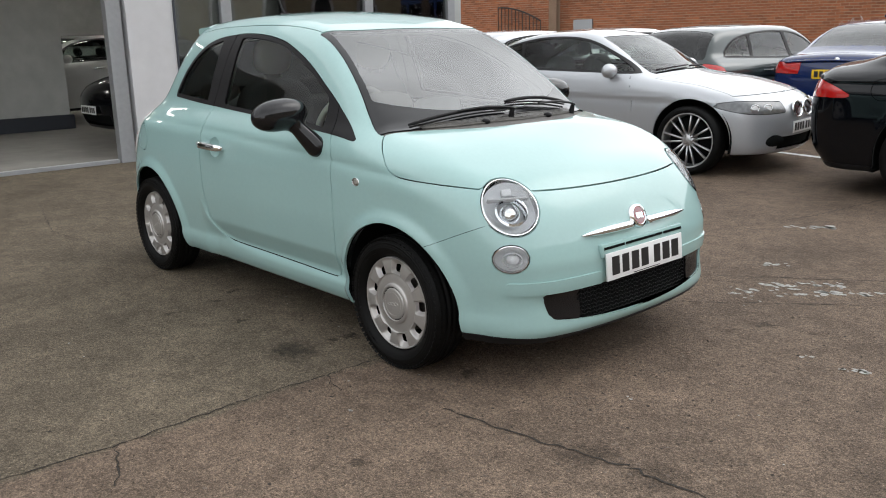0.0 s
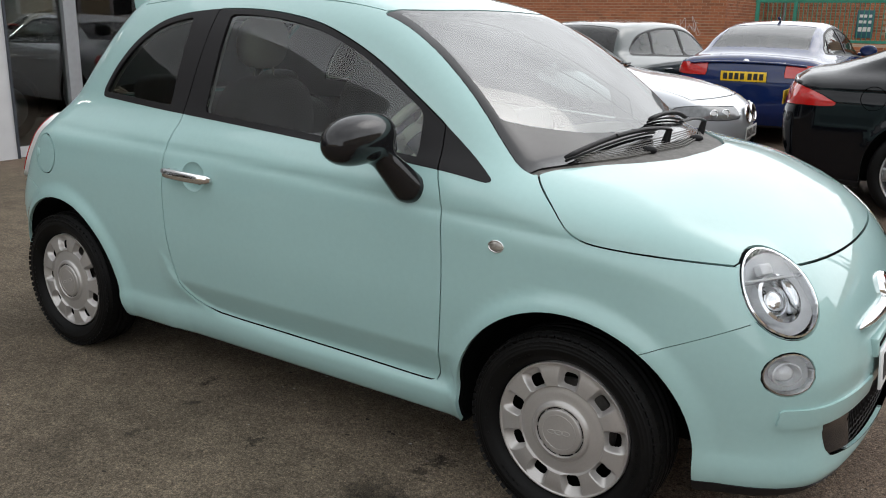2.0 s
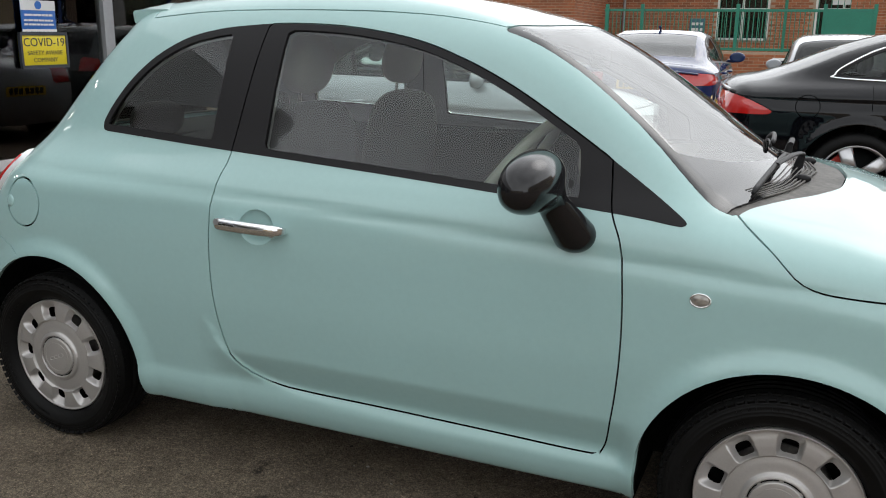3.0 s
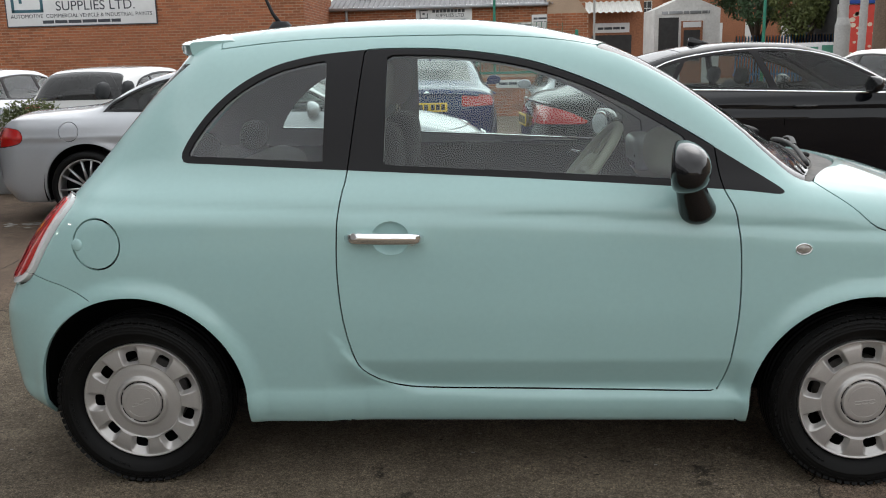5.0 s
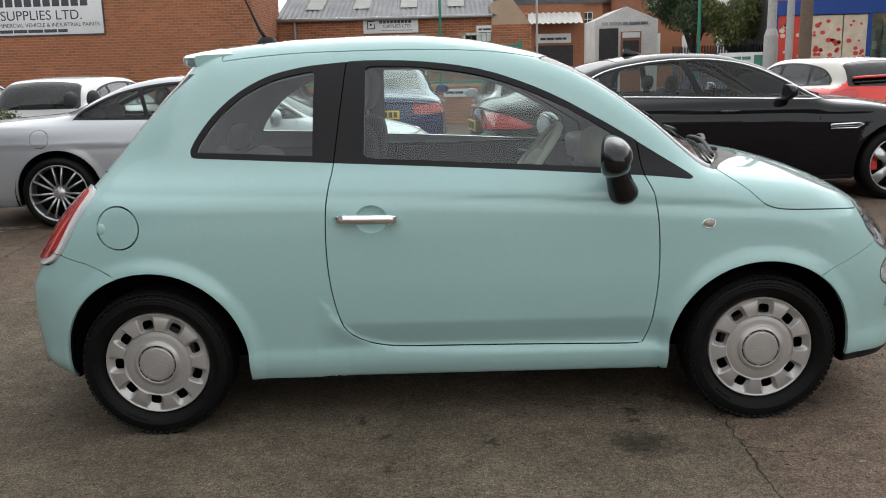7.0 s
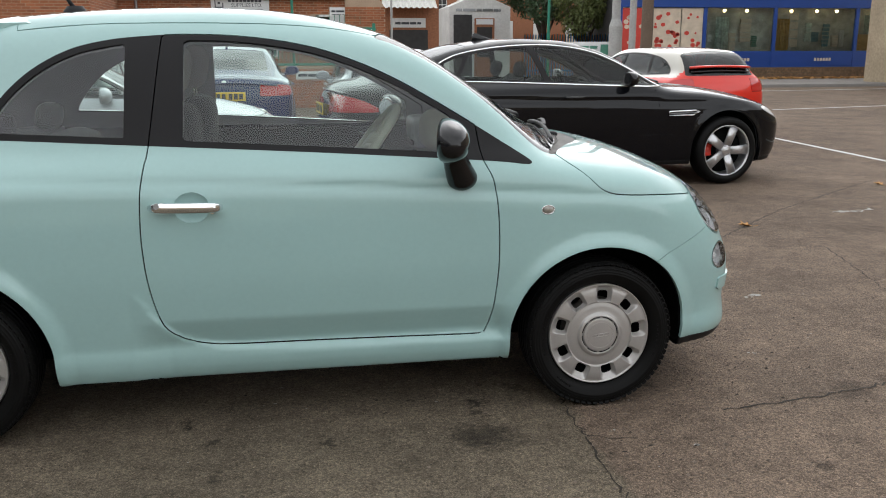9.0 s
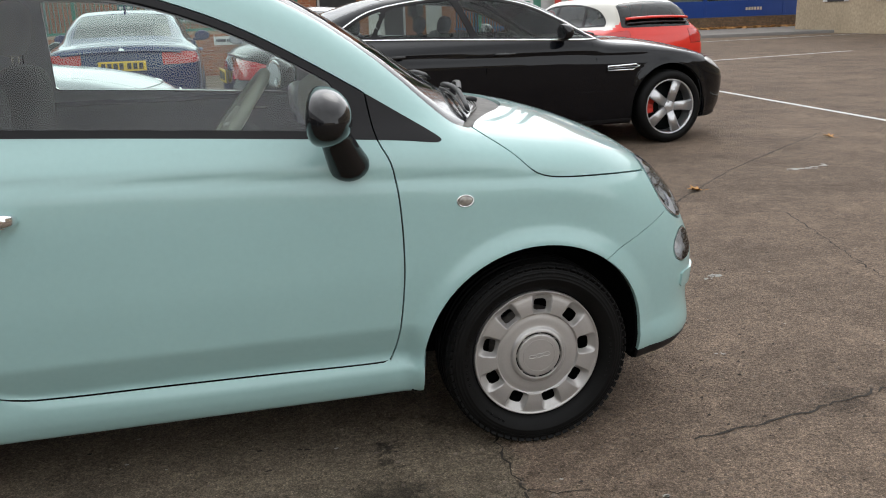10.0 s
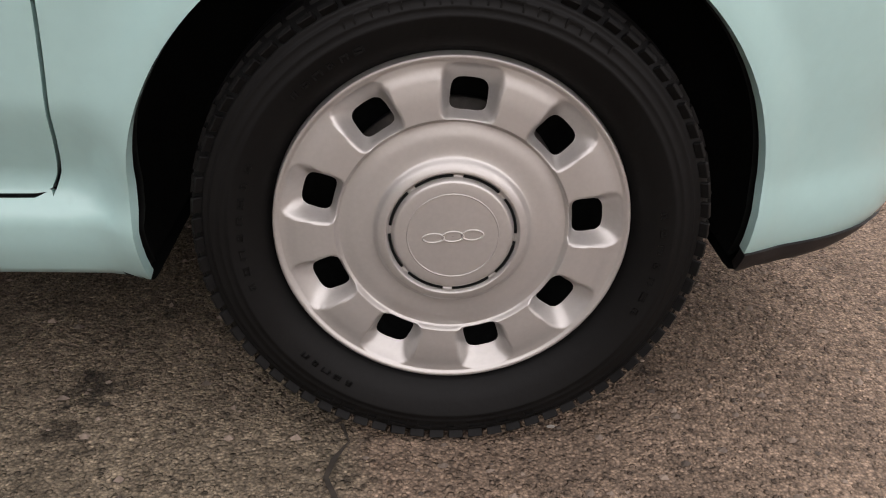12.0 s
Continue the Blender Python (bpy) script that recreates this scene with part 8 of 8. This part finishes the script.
    for x in (21.2, 22.4, 24.8, 26.2, 27.3, 29.4):
        bm = bm_new()
        bmesh.ops.create_uvsphere(bm, u_segments=10, v_segments=6, radius=0.09, matrix=Matrix.Translation((x, 0.35, 4.1)))
        part("window_lamp", bm, SHOP_WARM, shop)
    for a, b, mat in ((15.75, 17.2, RED_POSTER), (17.35, 18.75, PALE_POSTER), (18.8, 19.9, PALE_POSTER)):
        bm = bm_new()
        box(bm, a, b, -0.02, 0.0, 0.9, 4.2)
        p = part("poster", bm, mat, shop, "large printed window poster")
        rnd2 = random.Random(int(a * 10))
        bm = bm_new()
        for _ in range(26 if a < 18.5 else 10):
            u, v, r = rnd2.uniform(a + 0.1, b - 0.1), rnd2.uniform(1.6 if a > 17 else 1.0, 4.1), rnd2.uniform(0.05, 0.14)
            n = 7
            bm.faces.new([bm.verts.new((u + r * math.cos(6.283 * i / n), -0.024, v + r * math.sin(6.283 * i / n))) for i in range(n)])
        tagged(part("print_blot", bm, PALE_POSTER if a < 17 else RED_POSTER, p), kind="stuff")
        if 17 < a < 18.5:
            bm = bm_new()
            box(bm, a + 0.25, a + 0.8, -0.026, -0.021, 0.95, 1.9, 0.1)
            part("printed_chair", bm, RED_POSTER, p)


paint_shop()
CONCRETE = material("pole_grey", (0.36, 0.36, 0.35), rough=0.7, grain=0.12, scale=20, big=0.1)
TIMBER = material("weathered_timber", (0.12, 0.085, 0.06), rough=0.85, grain=0.25, scale=30, big=0.15)


def pole(name, label, x, y, parts):
    t = thing(name, label, "pole", pose(x, y, 0))
    for nm, z0, z1, r0, r1, mat in parts:
        bm = bm_new()
        cyl(bm, (0, 0, z0), (0, 0, z1), r0, r1, 16)
        part(nm, bm, mat, t, "", 50)
    return t


lamp_x, lamp_y = 9.6, 21.5
pole("lamp_column", "pale grey steel lamp column with a wider base", lamp_x, lamp_y, (("base", -0.05, 2.1, 0.20, 0.20, CONCRETE), ("collar", 2.1, 2.3, 0.20, 0.14, CONCRETE), ("shaft", 2.3, 8.0, 0.13, 0.09, CONCRETE)))
pole("timber_pole", "dark brown wooden telegraph pole", 9.75, 19.5, (("shaft", -0.05, 8.0, 0.17, 0.13, TIMBER),))
pole("steel_post", "slim grey steel sign post", 9.85, 20.8, (("shaft", -0.05, 5.0, 0.10, 0.10, CONCRETE),))
pole("green_pole", "thin green camera pole", 9.74, 29.0, (("shaft", -0.05, 6.0, 0.06, 0.05, GREEN_STEEL),))
pole("green_post", "thin green lamp post", 0.08, 23.6, (("shaft", -0.05, 4.2, 0.045, 0.04, GREEN_STEEL),))
pole("white_pole", "thin pale flag pole", 4.1, 32.5, (("shaft", -0.05, 6.5, 0.05, 0.04, CONCRETE),))


def workshop_row():
    RED = material("terrace_brick", (0.27, 0.115, 0.06), rough=0.9, grain=0.25, scale=14, big=0.12, big_scale=1.0, bump=0.004)
    SLATE = material("roof_slate", (0.075, 0.075, 0.085), rough=0.8, grain=0.25, scale=10, big=0.15)
    RENDERED = material("white_render", (0.55, 0.55, 0.53), rough=0.8, grain=0.08, scale=8, big=0.12, big_scale=1.0)

    def prism(bm, x0, x1, y0, y1, z0, z1, ridge):
        V = [(x0, y0, z0), (x1, y0, z0), (x1, y0, z1), ((x0 + x1) / 2, y0, ridge), (x0, y0, z1)]
        a = [bm.verts.new(v) for v in V]
        b = [bm.verts.new((x, y1, z)) for x, _, z in V]
        bm.faces.new(a)
        bm.faces.new(b[::-1])
        for i in range(5):
            bm.faces.new((a[i], b[i], b[(i + 1) % 5], a[(i + 1) % 5]))
        bmesh.ops.recalc_face_normals(bm, faces=bm.faces)

    shed = thing("brick_shed", "low brick shed with a pale corrugated awning", "building", pose(-0.42, 35, 0))
    bm = bm_new()
    box(bm, 3.6, 6.9, 0, 6, 0, 4.1)
    part("wall", bm, RED, shed)
    bm = bm_new()
    n = 40
    rows = [[bm.verts.new((4.3 + 2.4 * i / n, y, z + 0.03 * math.sin(i * 1.57))) for i in range(n + 1)] for y, z in ((-0.9, 3.25), (0.0, 3.75))]
    for i in range(n):
        bm.faces.new((rows[0][i], rows[0][i + 1], rows[1][i + 1], rows[1][i]))
    part("awning", bm, SKYLIGHT, shed)
    bm = bm_new()
    box(bm, 4.75, 6.3, -0.06, 0, 2.45, 2.85)
    s = part("shop_sign", bm, WHITE_BOARD, shed)
    bm = bm_new()
    for a, b, c, d in word_bars(4.95, 6.1, 2.58, 0.10, 3):
        box(bm, a, b, -0.075, -0.06, c, d)
    part("sign_bars", bm, SIGN_DARK, s)
    bm = bm_new()
    box(bm, 4.7, 6.4, -0.03, 0.0, 0.3, 2.35)
    part("shutter", bm, SHADE_FILL, shed)
    terr = thing("brick_terrace", "brick terrace house with slate roof and chimneys", "building", pose(-0.5, 49, 0))
    bm = bm_new()
    prism(bm, 4.5, 10.4, 0, 7, 0, 5.2, 5.3)
    part("wall", bm, RED, terr)
    bm = bm_new()
    V = [(4.3, -0.3, 5.1), (10.6, -0.3, 5.1), (10.6, 3.5, 7.4), (4.3, 3.5, 7.4)]
    bm.faces.new([bm.verts.new(v) for v in V])
    bmesh.ops.solidify(bm, geom=bm.faces[:], thickness=-0.12)
    part("roof", bm, SLATE, terr)
    for x in (6.0, 9.9):
        bm = bm_new()
        box(bm, x - 0.35, x + 0.35, 2.6, 3.3, 6.2, 8.2, 0.02)
        c = part("chimney", bm, RED, terr)
        for d in (-0.18, 0.18):
            bm = bm_new()
            cyl(bm, (x + d, 2.95, 8.2), (x + d, 2.95, 8.6), 0.11, 0.09, 10)
            part("chimney_pot", bm, TERRA, c)
    for x in (8.6, 9.5):
        for z in (2.35, 3.75):
            bm = bm_new()
            box(bm, x - 0.30, x + 0.30, -0.06, 0.02, z, z + 0.85, 0.01)
            w = part("window", bm, WHITE_FRAME, terr)
            bm = bm_new()
            for a, b in ((-0.26, -0.02), (0.02, 0.26)):
                for c, d in ((0.04, 0.41), (0.45, 0.81)):
                    box(bm, x + a, x + b, -0.075, -0.06, z + c, z + d)
            part("pane", bm, SHADE_FILL, w)
    work = thing("white_workshop", "white-rendered gabled workshop with dark open doors", "building", pose(0.315, 44, 0) @ Matrix.Diagonal((0.897, 1, 0.944, 1)))
    bm = bm_new()
    prism(bm, 9.2, 13.0, 0, 8, 0, 4.05, 4.8)
    part("wall", bm, RENDERED, work)
    # flat dark panel on the wall carries the doorway's shade as colour
    bm = bm_new()
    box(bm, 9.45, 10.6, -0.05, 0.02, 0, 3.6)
    part("doorway", bm, SHADE_FILL, work, "dark panel coloured as the shade of an open doorway")
    bm = bm_new()
    box(bm, 10.75, 12.0, -0.05, 0.02, 0, 3.4)
    d = part("shop_front", bm, RED, work, "brick and glass shop front")
    bm = bm_new()
    box(bm, 10.85, 11.9, -0.08, -0.05, 3.05, 3.35)
    part("sign", bm, WHITE_BOARD, d)
    bm = bm_new()
    box(bm, 10.9, 11.85, -0.07, -0.05, 1.2, 2.9)
    part("pane", bm, SHADE_FILL, d)
    bm = bm_new()
    for a, b, c, e in word_bars(9.6, 12.4, 3.78, 0.16, 8):
        box(bm, a, b, -0.03, 0.0, c, e)
    part("sign_bars", bm, GREY_PAINT, work)
    side = thing("brick_row", "row of red brick houses down the side street", "building", pose(-0.6, 53, 0))
    bm = bm_new()
    box(bm, 13.4, 26, 0, 8, 0, 9)
    part("wall", bm, RED, side)
    for k in range(5):
        for z in (2.0, 5.0):
            bm = bm_new()
            box(bm, 14.2 + k * 2.2, 15.0 + k * 2.2, -0.05, 0.02, z, z + 1.4)
            part("window", bm, WHITE_FRAME, side)
    back = thing("far_roofs", "distant slate roofs of brick houses", "building", pose(-4, 62, 0))
    bm = bm_new()
    prism(bm, 8, 22, 0, 8, 0, 6.2, 9.5)
    part("wall", bm, RED, back)
    bm = bm_new()
    V = [(7.5, -0.5, 6.0), (22.5, -0.5, 6.0), (22.5, 4.5, 9.0), (7.5, 4.5, 9.0)]
    bm.faces.new([bm.verts.new(v) for v in V])
    bmesh.ops.solidify(bm, geom=bm.faces[:], thickness=-0.15)
    part("roof", bm, SLATE, back)


TERRA = material("terracotta", (0.35, 0.14, 0.07), rough=0.8, grain=0.2, scale=12)
workshop_row()
BLUE_FENCE = material("blue_steel", (0.04, 0.22, 0.60), rough=0.5, grain=0.1, scale=20)
fence2 = thing("palisade_fence", "blue steel palisade fence along a yard", "fence", pose(-0.2, 36, 0) @ Matrix.Diagonal((1, 1, 0.84, 1)))
bm = bm_new()
box(bm, 10.8, 15.5, 0.0, 0.05, 0.6, 0.68)
box(bm, 10.8, 15.5, 0.0, 0.05, 2.1, 2.18)
part("rail", bm, BLUE_FENCE, fence2)
for k in range(36):
    bm = bm_new()
    x = 10.85 + k * 0.13
    V = [(x, -0.02, 0.05), (x + 0.075, -0.02, 0.05), (x + 0.075, -0.02, 2.5), (x + 0.0375, -0.02, 2.66), (x, -0.02, 2.5)]
    bm.faces.new([bm.verts.new(v) for v in V])
    bmesh.ops.solidify(bm, geom=bm.faces[:], thickness=0.015)
    part("pale", bm, BLUE_FENCE, fence2)
hoarding = board("yard_banner", "white printed banner on the blue fence", frame_at(Vector((13.9, 35.94, 1.42)), (0, -1, 0)), 2.3, 0.85, WHITE_BOARD)
bars(hoarding, word_bars(-1.0, 0.3, 0.1, 0.14, 3) + word_bars(-1.0, 0.2, -0.15, 0.14, 4) + [(0.45, 1.1, -0.35, 0.3)], GREEN_STOCK, 0.004)
BARK = material("bark", (0.06, 0.045, 0.035), rough=0.9, grain=0.3, scale=12)
FOLIAGE = material("dark_green_foliage", (0.028, 0.062, 0.022), rough=0.6, grain=0.35, scale=2.0, big=0.25, big_scale=0.7)
FOLIAGE2 = material("olive_foliage", (0.085, 0.105, 0.028), rough=0.6, grain=0.35, scale=3.0, big=0.2, big_scale=1.0)


def crown_mesh(blobs, n, size, seed, weep=0.0):
    """Leaves, each a small folded blade, in uneven clumps."""
    rnd = np.random.default_rng(seed)
    V, F = [], []
    w = np.array([b[3] ** 2 for b in blobs])
    for c in rnd.choice(len(blobs), n, p=w / w.sum()):
        bx, by, bz, br = blobs[c]
        d = rnd.normal(size=3)
        d /= np.linalg.norm(d)
        p = np.array((bx, by, bz)) + d * br * rnd.uniform(0.55, 1.05) * np.array((1, 1, 1.0))
        t = rnd.normal(size=3) + np.array((0, 0, -weep))
        t /= np.linalg.norm(t)
        s = np.cross(t, rnd.normal(size=3))
        s /= np.linalg.norm(s)
        l = size * rnd.uniform(0.6, 1.4)
        u = np.cross(t, s)
        k = len(V)
        V += [p - t * l, p + s * l * 0.42 + u * l * 0.12, p + t * l, p - s * l * 0.42 + u * l * 0.12]
        F += [(k, k + 1, k + 2), (k, k + 2, k + 3)]
    return V, F


def tree(name, label, x, y, trunk, blobs, n, size, mat, seed, weep=0.0):
    t = thing(name, label, "tree", pose(x, y, 0))
    bm = bm_new()
    tube(bm, [(0, 0, -0.05), (0.05, 0.03, trunk * 0.4), (-0.05, 0, trunk), (0.02, 0.05, trunk * 1.6)], [0.26, 0.2, 0.14, 0.05], 10)
    for bx, by, bz, br in blobs[::2]:
        tube(bm, [(0, 0, trunk * 0.7), (bx * 0.5, by * 0.5, (trunk * 0.7 + bz) / 2 + 0.1), (bx, by, bz)], [0.09, 0.06, 0.02], 6)
    part("trunk", bm, BARK, t, "", 60)
    V, F = crown_mesh(blobs, n, size, seed, weep)
    o = mesh_object("crown", V, F, mat, t)
    o["kind"] = "stuff"
    return t


rnd = random.Random(6)
tree("dark_tree", "dense dark evergreen tree with ragged edges", 12.6, 39.5, 2.5, [(rnd.uniform(-1.6, 1.0), rnd.uniform(-1, 1), rnd.uniform(2.9, 6.5), rnd.uniform(0.5, 1.0)) for _ in range(16)], 9000, 0.10, FOLIAGE, 1, 0.6)
tree("shrub_tree", "olive-green bushy tree with gaps", 14.2, 38.0, 1.8, [(rnd.uniform(-1.3, 1.1), rnd.uniform(-0.8, 0.8), rnd.uniform(2.5, 4.4), rnd.uniform(0.35, 0.75)) for _ in range(14)], 6500, 0.09, FOLIAGE2, 2)

# ---- glazed showroom along the forecourt ----
FRAME_GREY = material("grey_aluminium", (0.30, 0.31, 0.32), rough=0.45, metal=0.3, grain=0.05, scale=20)
PANEL_WHITE = material("white_cladding", (0.52, 0.52, 0.53), rough=0.5, grain=0.04, scale=6, big=0.06, big_scale=0.8)
TILE = material("pale_floor_tile", (0.36, 0.34, 0.31), rough=0.25, grain=0.06, scale=5, big=0.06)
CEILING = material("ceiling_white", (0.55, 0.55, 0.53), rough=0.9, grain=0.05, scale=3)
PLASTER = material("plaster_grey", (0.42, 0.43, 0.42), rough=0.85, grain=0.06, scale=4, big=0.06)
TUBE_LIGHT = glow("ceiling_tube", (1.0, 0.97, 0.9), 26.0)
FRONT_GLASS = glass("showroom_glass", (0.66, 0.70, 0.70), 1.9)


def showroom():
    X, y0, y1, H = -6.1, -14.0, 6.25, 3.6
    bm = bm_new()
    box(bm, -18, X, y0, y1, -0.1, 0.035)
    tagged(part("floor_showroom", bm, TILE), "pale tiled showroom floor", "floor", kind="structure")
    bm = bm_new()
    box(bm, -18, X + 0.3, y0, y1, H, H + 0.3)
    tagged(part("ceiling_showroom", bm, CEILING), "white showroom ceiling", "ceiling", kind="structure")
    bm = bm_new()
    box(bm, -18.2, -18, y0, y1, -0.1, H)
    tagged(part("wall_showroom_rear", bm, PLASTER), "grey plaster rear wall of the showroom", "wall", kind="structure")
    for nm, ya, yb in (("wall_showroom_south", y0 - 0.2, y0), ("wall_showroom_end", y1, y1 + 0.2)):
        bm = bm_new()
        box(bm, -18, X, ya, yb, -0.1, H)
        tagged(part(nm, bm, PLASTER), "plain grey end wall of the showroom", "wall", kind="structure")
    bm = bm_new()
    box(bm, X - 0.2, X + 0.32, y0, y1, H - 0.55, H + 1.6, 0.01)
    tagged(part("fascia_showroom", bm, PANEL_WHITE), "white fascia above the showroom glass", "fascia", kind="structure")
    col = wall("pillar_clad", X - 0.25, X + 0.10, 1.17, 1.74, 0, H - 0.55, PANEL_WHITE, "white clad pillar in the glazed front", "pillar")
    bm = bm_new()
    for y in (1.745,):
        box(bm, X - 0.05, X + 0.115, y - 0.012, y + 0.012, 0, H - 0.55)
    part("edge_trim", bm, SIGN_DARK, col)
    front = tagged(new("window_front"), "tall showroom glazing in grey metal frames", "window", kind="structure")
    for y in (-8.0, -4.0, 1.06, 2.45, 4.65, 6.2):
        bm = bm_new()
        box(bm, X - 0.06, X + 0.06, y - (0.07 if y != 1.06 else 0.10), y + 0.07, 0, H - 0.55, 0.004)
        part("frame_post", bm, FRAME_GREY, front)
    for ya, yb in ((2.52, 4.58), (4.72, 6.13), (-3.9, 0.94), (1.78, 2.38), (-7.9, -4.1)):
        bm = bm_new()
        box(bm, X - 0.04, X + 0.04, ya, yb, 0, 0.045 if ya == -3.9 else 0.10, 0.004)
        part("sill_rail", bm, FRAME_GREY if ya == -3.9 else PANEL_WHITE, front)
        if ya == -3.9:
            continue
        bm = bm_new()
        box(bm, X - 0.008, X + 0.004, ya, yb, 0.10, H - 0.55)
        part("pane", bm, FRONT_GLASS, front)
    inner = wall("pillar_inner", -10.9, -10.5, 0.55, 1.95, 0.035, H, PLASTER, "grey plastered pillar inside the showroom", "pillar")
    bm = bm_new()
    box(bm, -10.93, -10.45, 0.5, 2.0, 0.035, 0.26, 0.01)
    part("plinth", bm, SIGN_DARK, inner, "black skirting plinth")
    for x, y in ((-8, -1), (-8, 3), (-11.5, 0), (-11.5, 3.5), (-14.5, 1), (-14.5, 5), (-16.5, 3)):
        t = thing("ceiling_light", "slim white strip light on the showroom ceiling", "light", pose(x, y, H), "showroom lights")
        bm = bm_new()
        box(bm, -0.08, 0.08, -0.62, 0.62, -0.06, 0.0, 0.01)
        part("housing", bm, WHITE_FRAME, t)
        bm = bm_new()
        box(bm, -0.055, 0.055, -0.58, 0.58, -0.075, -0.06)
        part("diffuser", bm, TUBE_LIGHT, t)
    car("showroom_car", "white saloon car standing inside the showroom", pose(-12.2, 2.45, 0.035, 0, 0, -80), WHITE_PAINT, dict(SALOON, h=0.05, chrome=False, mirror_mat=WHITE_PAINT, handle_mat=CHROME))
    car("classic_car", "black older saloon with bright trim behind glass", pose(-7.95, 3.72, 0.035, 0, 0, -90), BLACK_PAINT, dict(SALOON, h=0.05, head_mat=BLACK_GLOSS, wheel=(0.345, 0.22, 14, False, None), plate_r=(-2.2, 0.62)))
    # notices on the glass
    n1 = board("blue_notice", "blue and white safety notice on the glass", frame_at(Vector((-6.05, 3.72, 1.47)), (1, 0, 0)), 0.42, 0.30, material("notice_blue", (0.02, 0.12, 0.42), rough=0.4, grain=0.04), None, 0.006)
    bars(n1, word_bars(-0.17, 0.17, 0.0, 0.020, 2) + word_bars(-0.18, 0.18, -0.05, 0.018, 3) + word_bars(-0.18, 0.18, -0.09, 0.018, 4) + [(-0.21, 0.21, 0.055, 0.15), (-0.21, 0.21, -0.15, -0.125)], WHITE_BOARD, 0.003)
    bm = bm_new()
    cyl(bm, (0, 0.105, 0.003), (0, 0.105, 0.006), 0.04, seg=24)
    part("round_symbol", bm, n1.data.materials[0], n1)
    n2 = board("yellow_notice", "yellow safety notice with black writing on glass", frame_at(Vector((-6.05, 3.76, 1.14)), (1, 0, 0)), 0.54, 0.29, material("notice_yellow", (0.68, 0.55, 0.02), rough=0.4, grain=0.04), SIGN_DARK, 0.006)
    lettering("notice_letters", "COVID-19", 0.115, pose(0, 0.04, 0.002), SIGN_DARK, n2, 0.001)
    lettering("notice_letters", "SAFETY AWARE", 0.062, pose(0, -0.045, 0.002), SIGN_DARK, n2, 0.001)
    lettering("notice_letters", "COMPANY", 0.062, pose(0, -0.115, 0.002), SIGN_DARK, n2, 0.001)
    # potted palm in the doorway
    pot = thing("potted_plant", "green spiky plant in a dark pot", "plant", pose(-10.6, 0.15, 0.035))
    bm = bm_new()
    cyl(bm, (0, 0, 0), (0, 0, 0.4), 0.16, 0.2, 18)
    part("pot", bm, SIGN_DARK, pot, "", 40)
    bm = bm_new()
    rr = random.Random(3)
    for k in range(26):
        a, up = rr.uniform(0, 6.28), rr.uniform(0.3, 1.0)
        pts = [Vector((0, 0, 0.4)), Vector((0.18 * math.cos(a), 0.18 * math.sin(a), 0.4 + 0.45 * up)), Vector((0.45 * math.cos(a), 0.45 * math.sin(a), 0.45 + 0.55 * up))]
        tube(bm, pts, [0.012, 0.018, 0.003], 5, flat=0.25)
    part("leaves", bm, FOLIAGE, pot, "", 60)


showroom()
tub = thing("hedge_planter", "clipped yellow-green shrub in a grey planter", "plant", pose(-5.32, 6.35, 0))
bm = bm_new()
box(bm, -0.32, 0.32, -0.32, 0.32, 0, 0.52, 0.03)
part("planter_box", bm, FRAME_GREY, tub, "", 40)
V, F = crown_mesh([(0, 0, 0.72, 0.34), (0.12, 0.1, 0.8, 0.25), (-0.14, -0.05, 0.78, 0.25)], 3500, 0.022, 5)
o = mesh_object("shrub", V, F, FOLIAGE2, tub)
o["kind"] = "stuff"

# ---- behind the camera: the street that glass and paint mirror, and an added wall ----
STONE = material("sandstone", (0.36, 0.29, 0.20), rough=0.85, grain=0.2, scale=10, big=0.15, big_scale=0.8)


def stone_terrace():
    t = thing("stone_terrace", "sandstone terrace with arched windows across the street", "building", pose(24, 8, 0, 0, 0, -90))
    bm = bm_new()
    box(bm, -22, 22, 0, 8, 0, 9.5)
    part("wall", bm, STONE, t)
    bm = bm_new()
    box(bm, -22, 22, -0.25, 0, 4.6, 4.9, 0.03)
    box(bm, -22, 22, -0.35, 0, 9.1, 9.6, 0.03)
    part("cornice", bm, STONE, t)
    for k in range(14):
        for z in (1.2, 5.6):
            x = -19.5 + k * 3.0
            bm = bm_new()
            arc = [(x + 0.62 * math.cos(a), z + 1.7 + 0.62 * math.sin(a)) for a in np.linspace(0, math.pi, 12)]
            pts = [(x + 0.62, z), *arc, (x - 0.62, z)]
            tube(bm, [(px, -0.03, pz) for px, pz in pts], 0.10, 6)
            w = part("window", bm, PANEL_WHITE, t)
            bm = bm_new()
            bm.faces.new([bm.verts.new((px, -0.03, pz)) for px, pz in pts][::-1])
            part("pane", bm, SHADE_FILL, w)


stone_terrace()
# unseen wall, added to shape low light and reflections on the cars
wall("wall_south", -30, 20, -26.5, -26, 0, 4.5, STONE, "unseen plain pale wall added behind for light and reflections")
for me, parent, o, a, singles in LATE:
    for u, z, d in singles:
        b = new("brick", me)
        b.parent = parent
        b.location = o + a * u + Vector((0, 0, z))
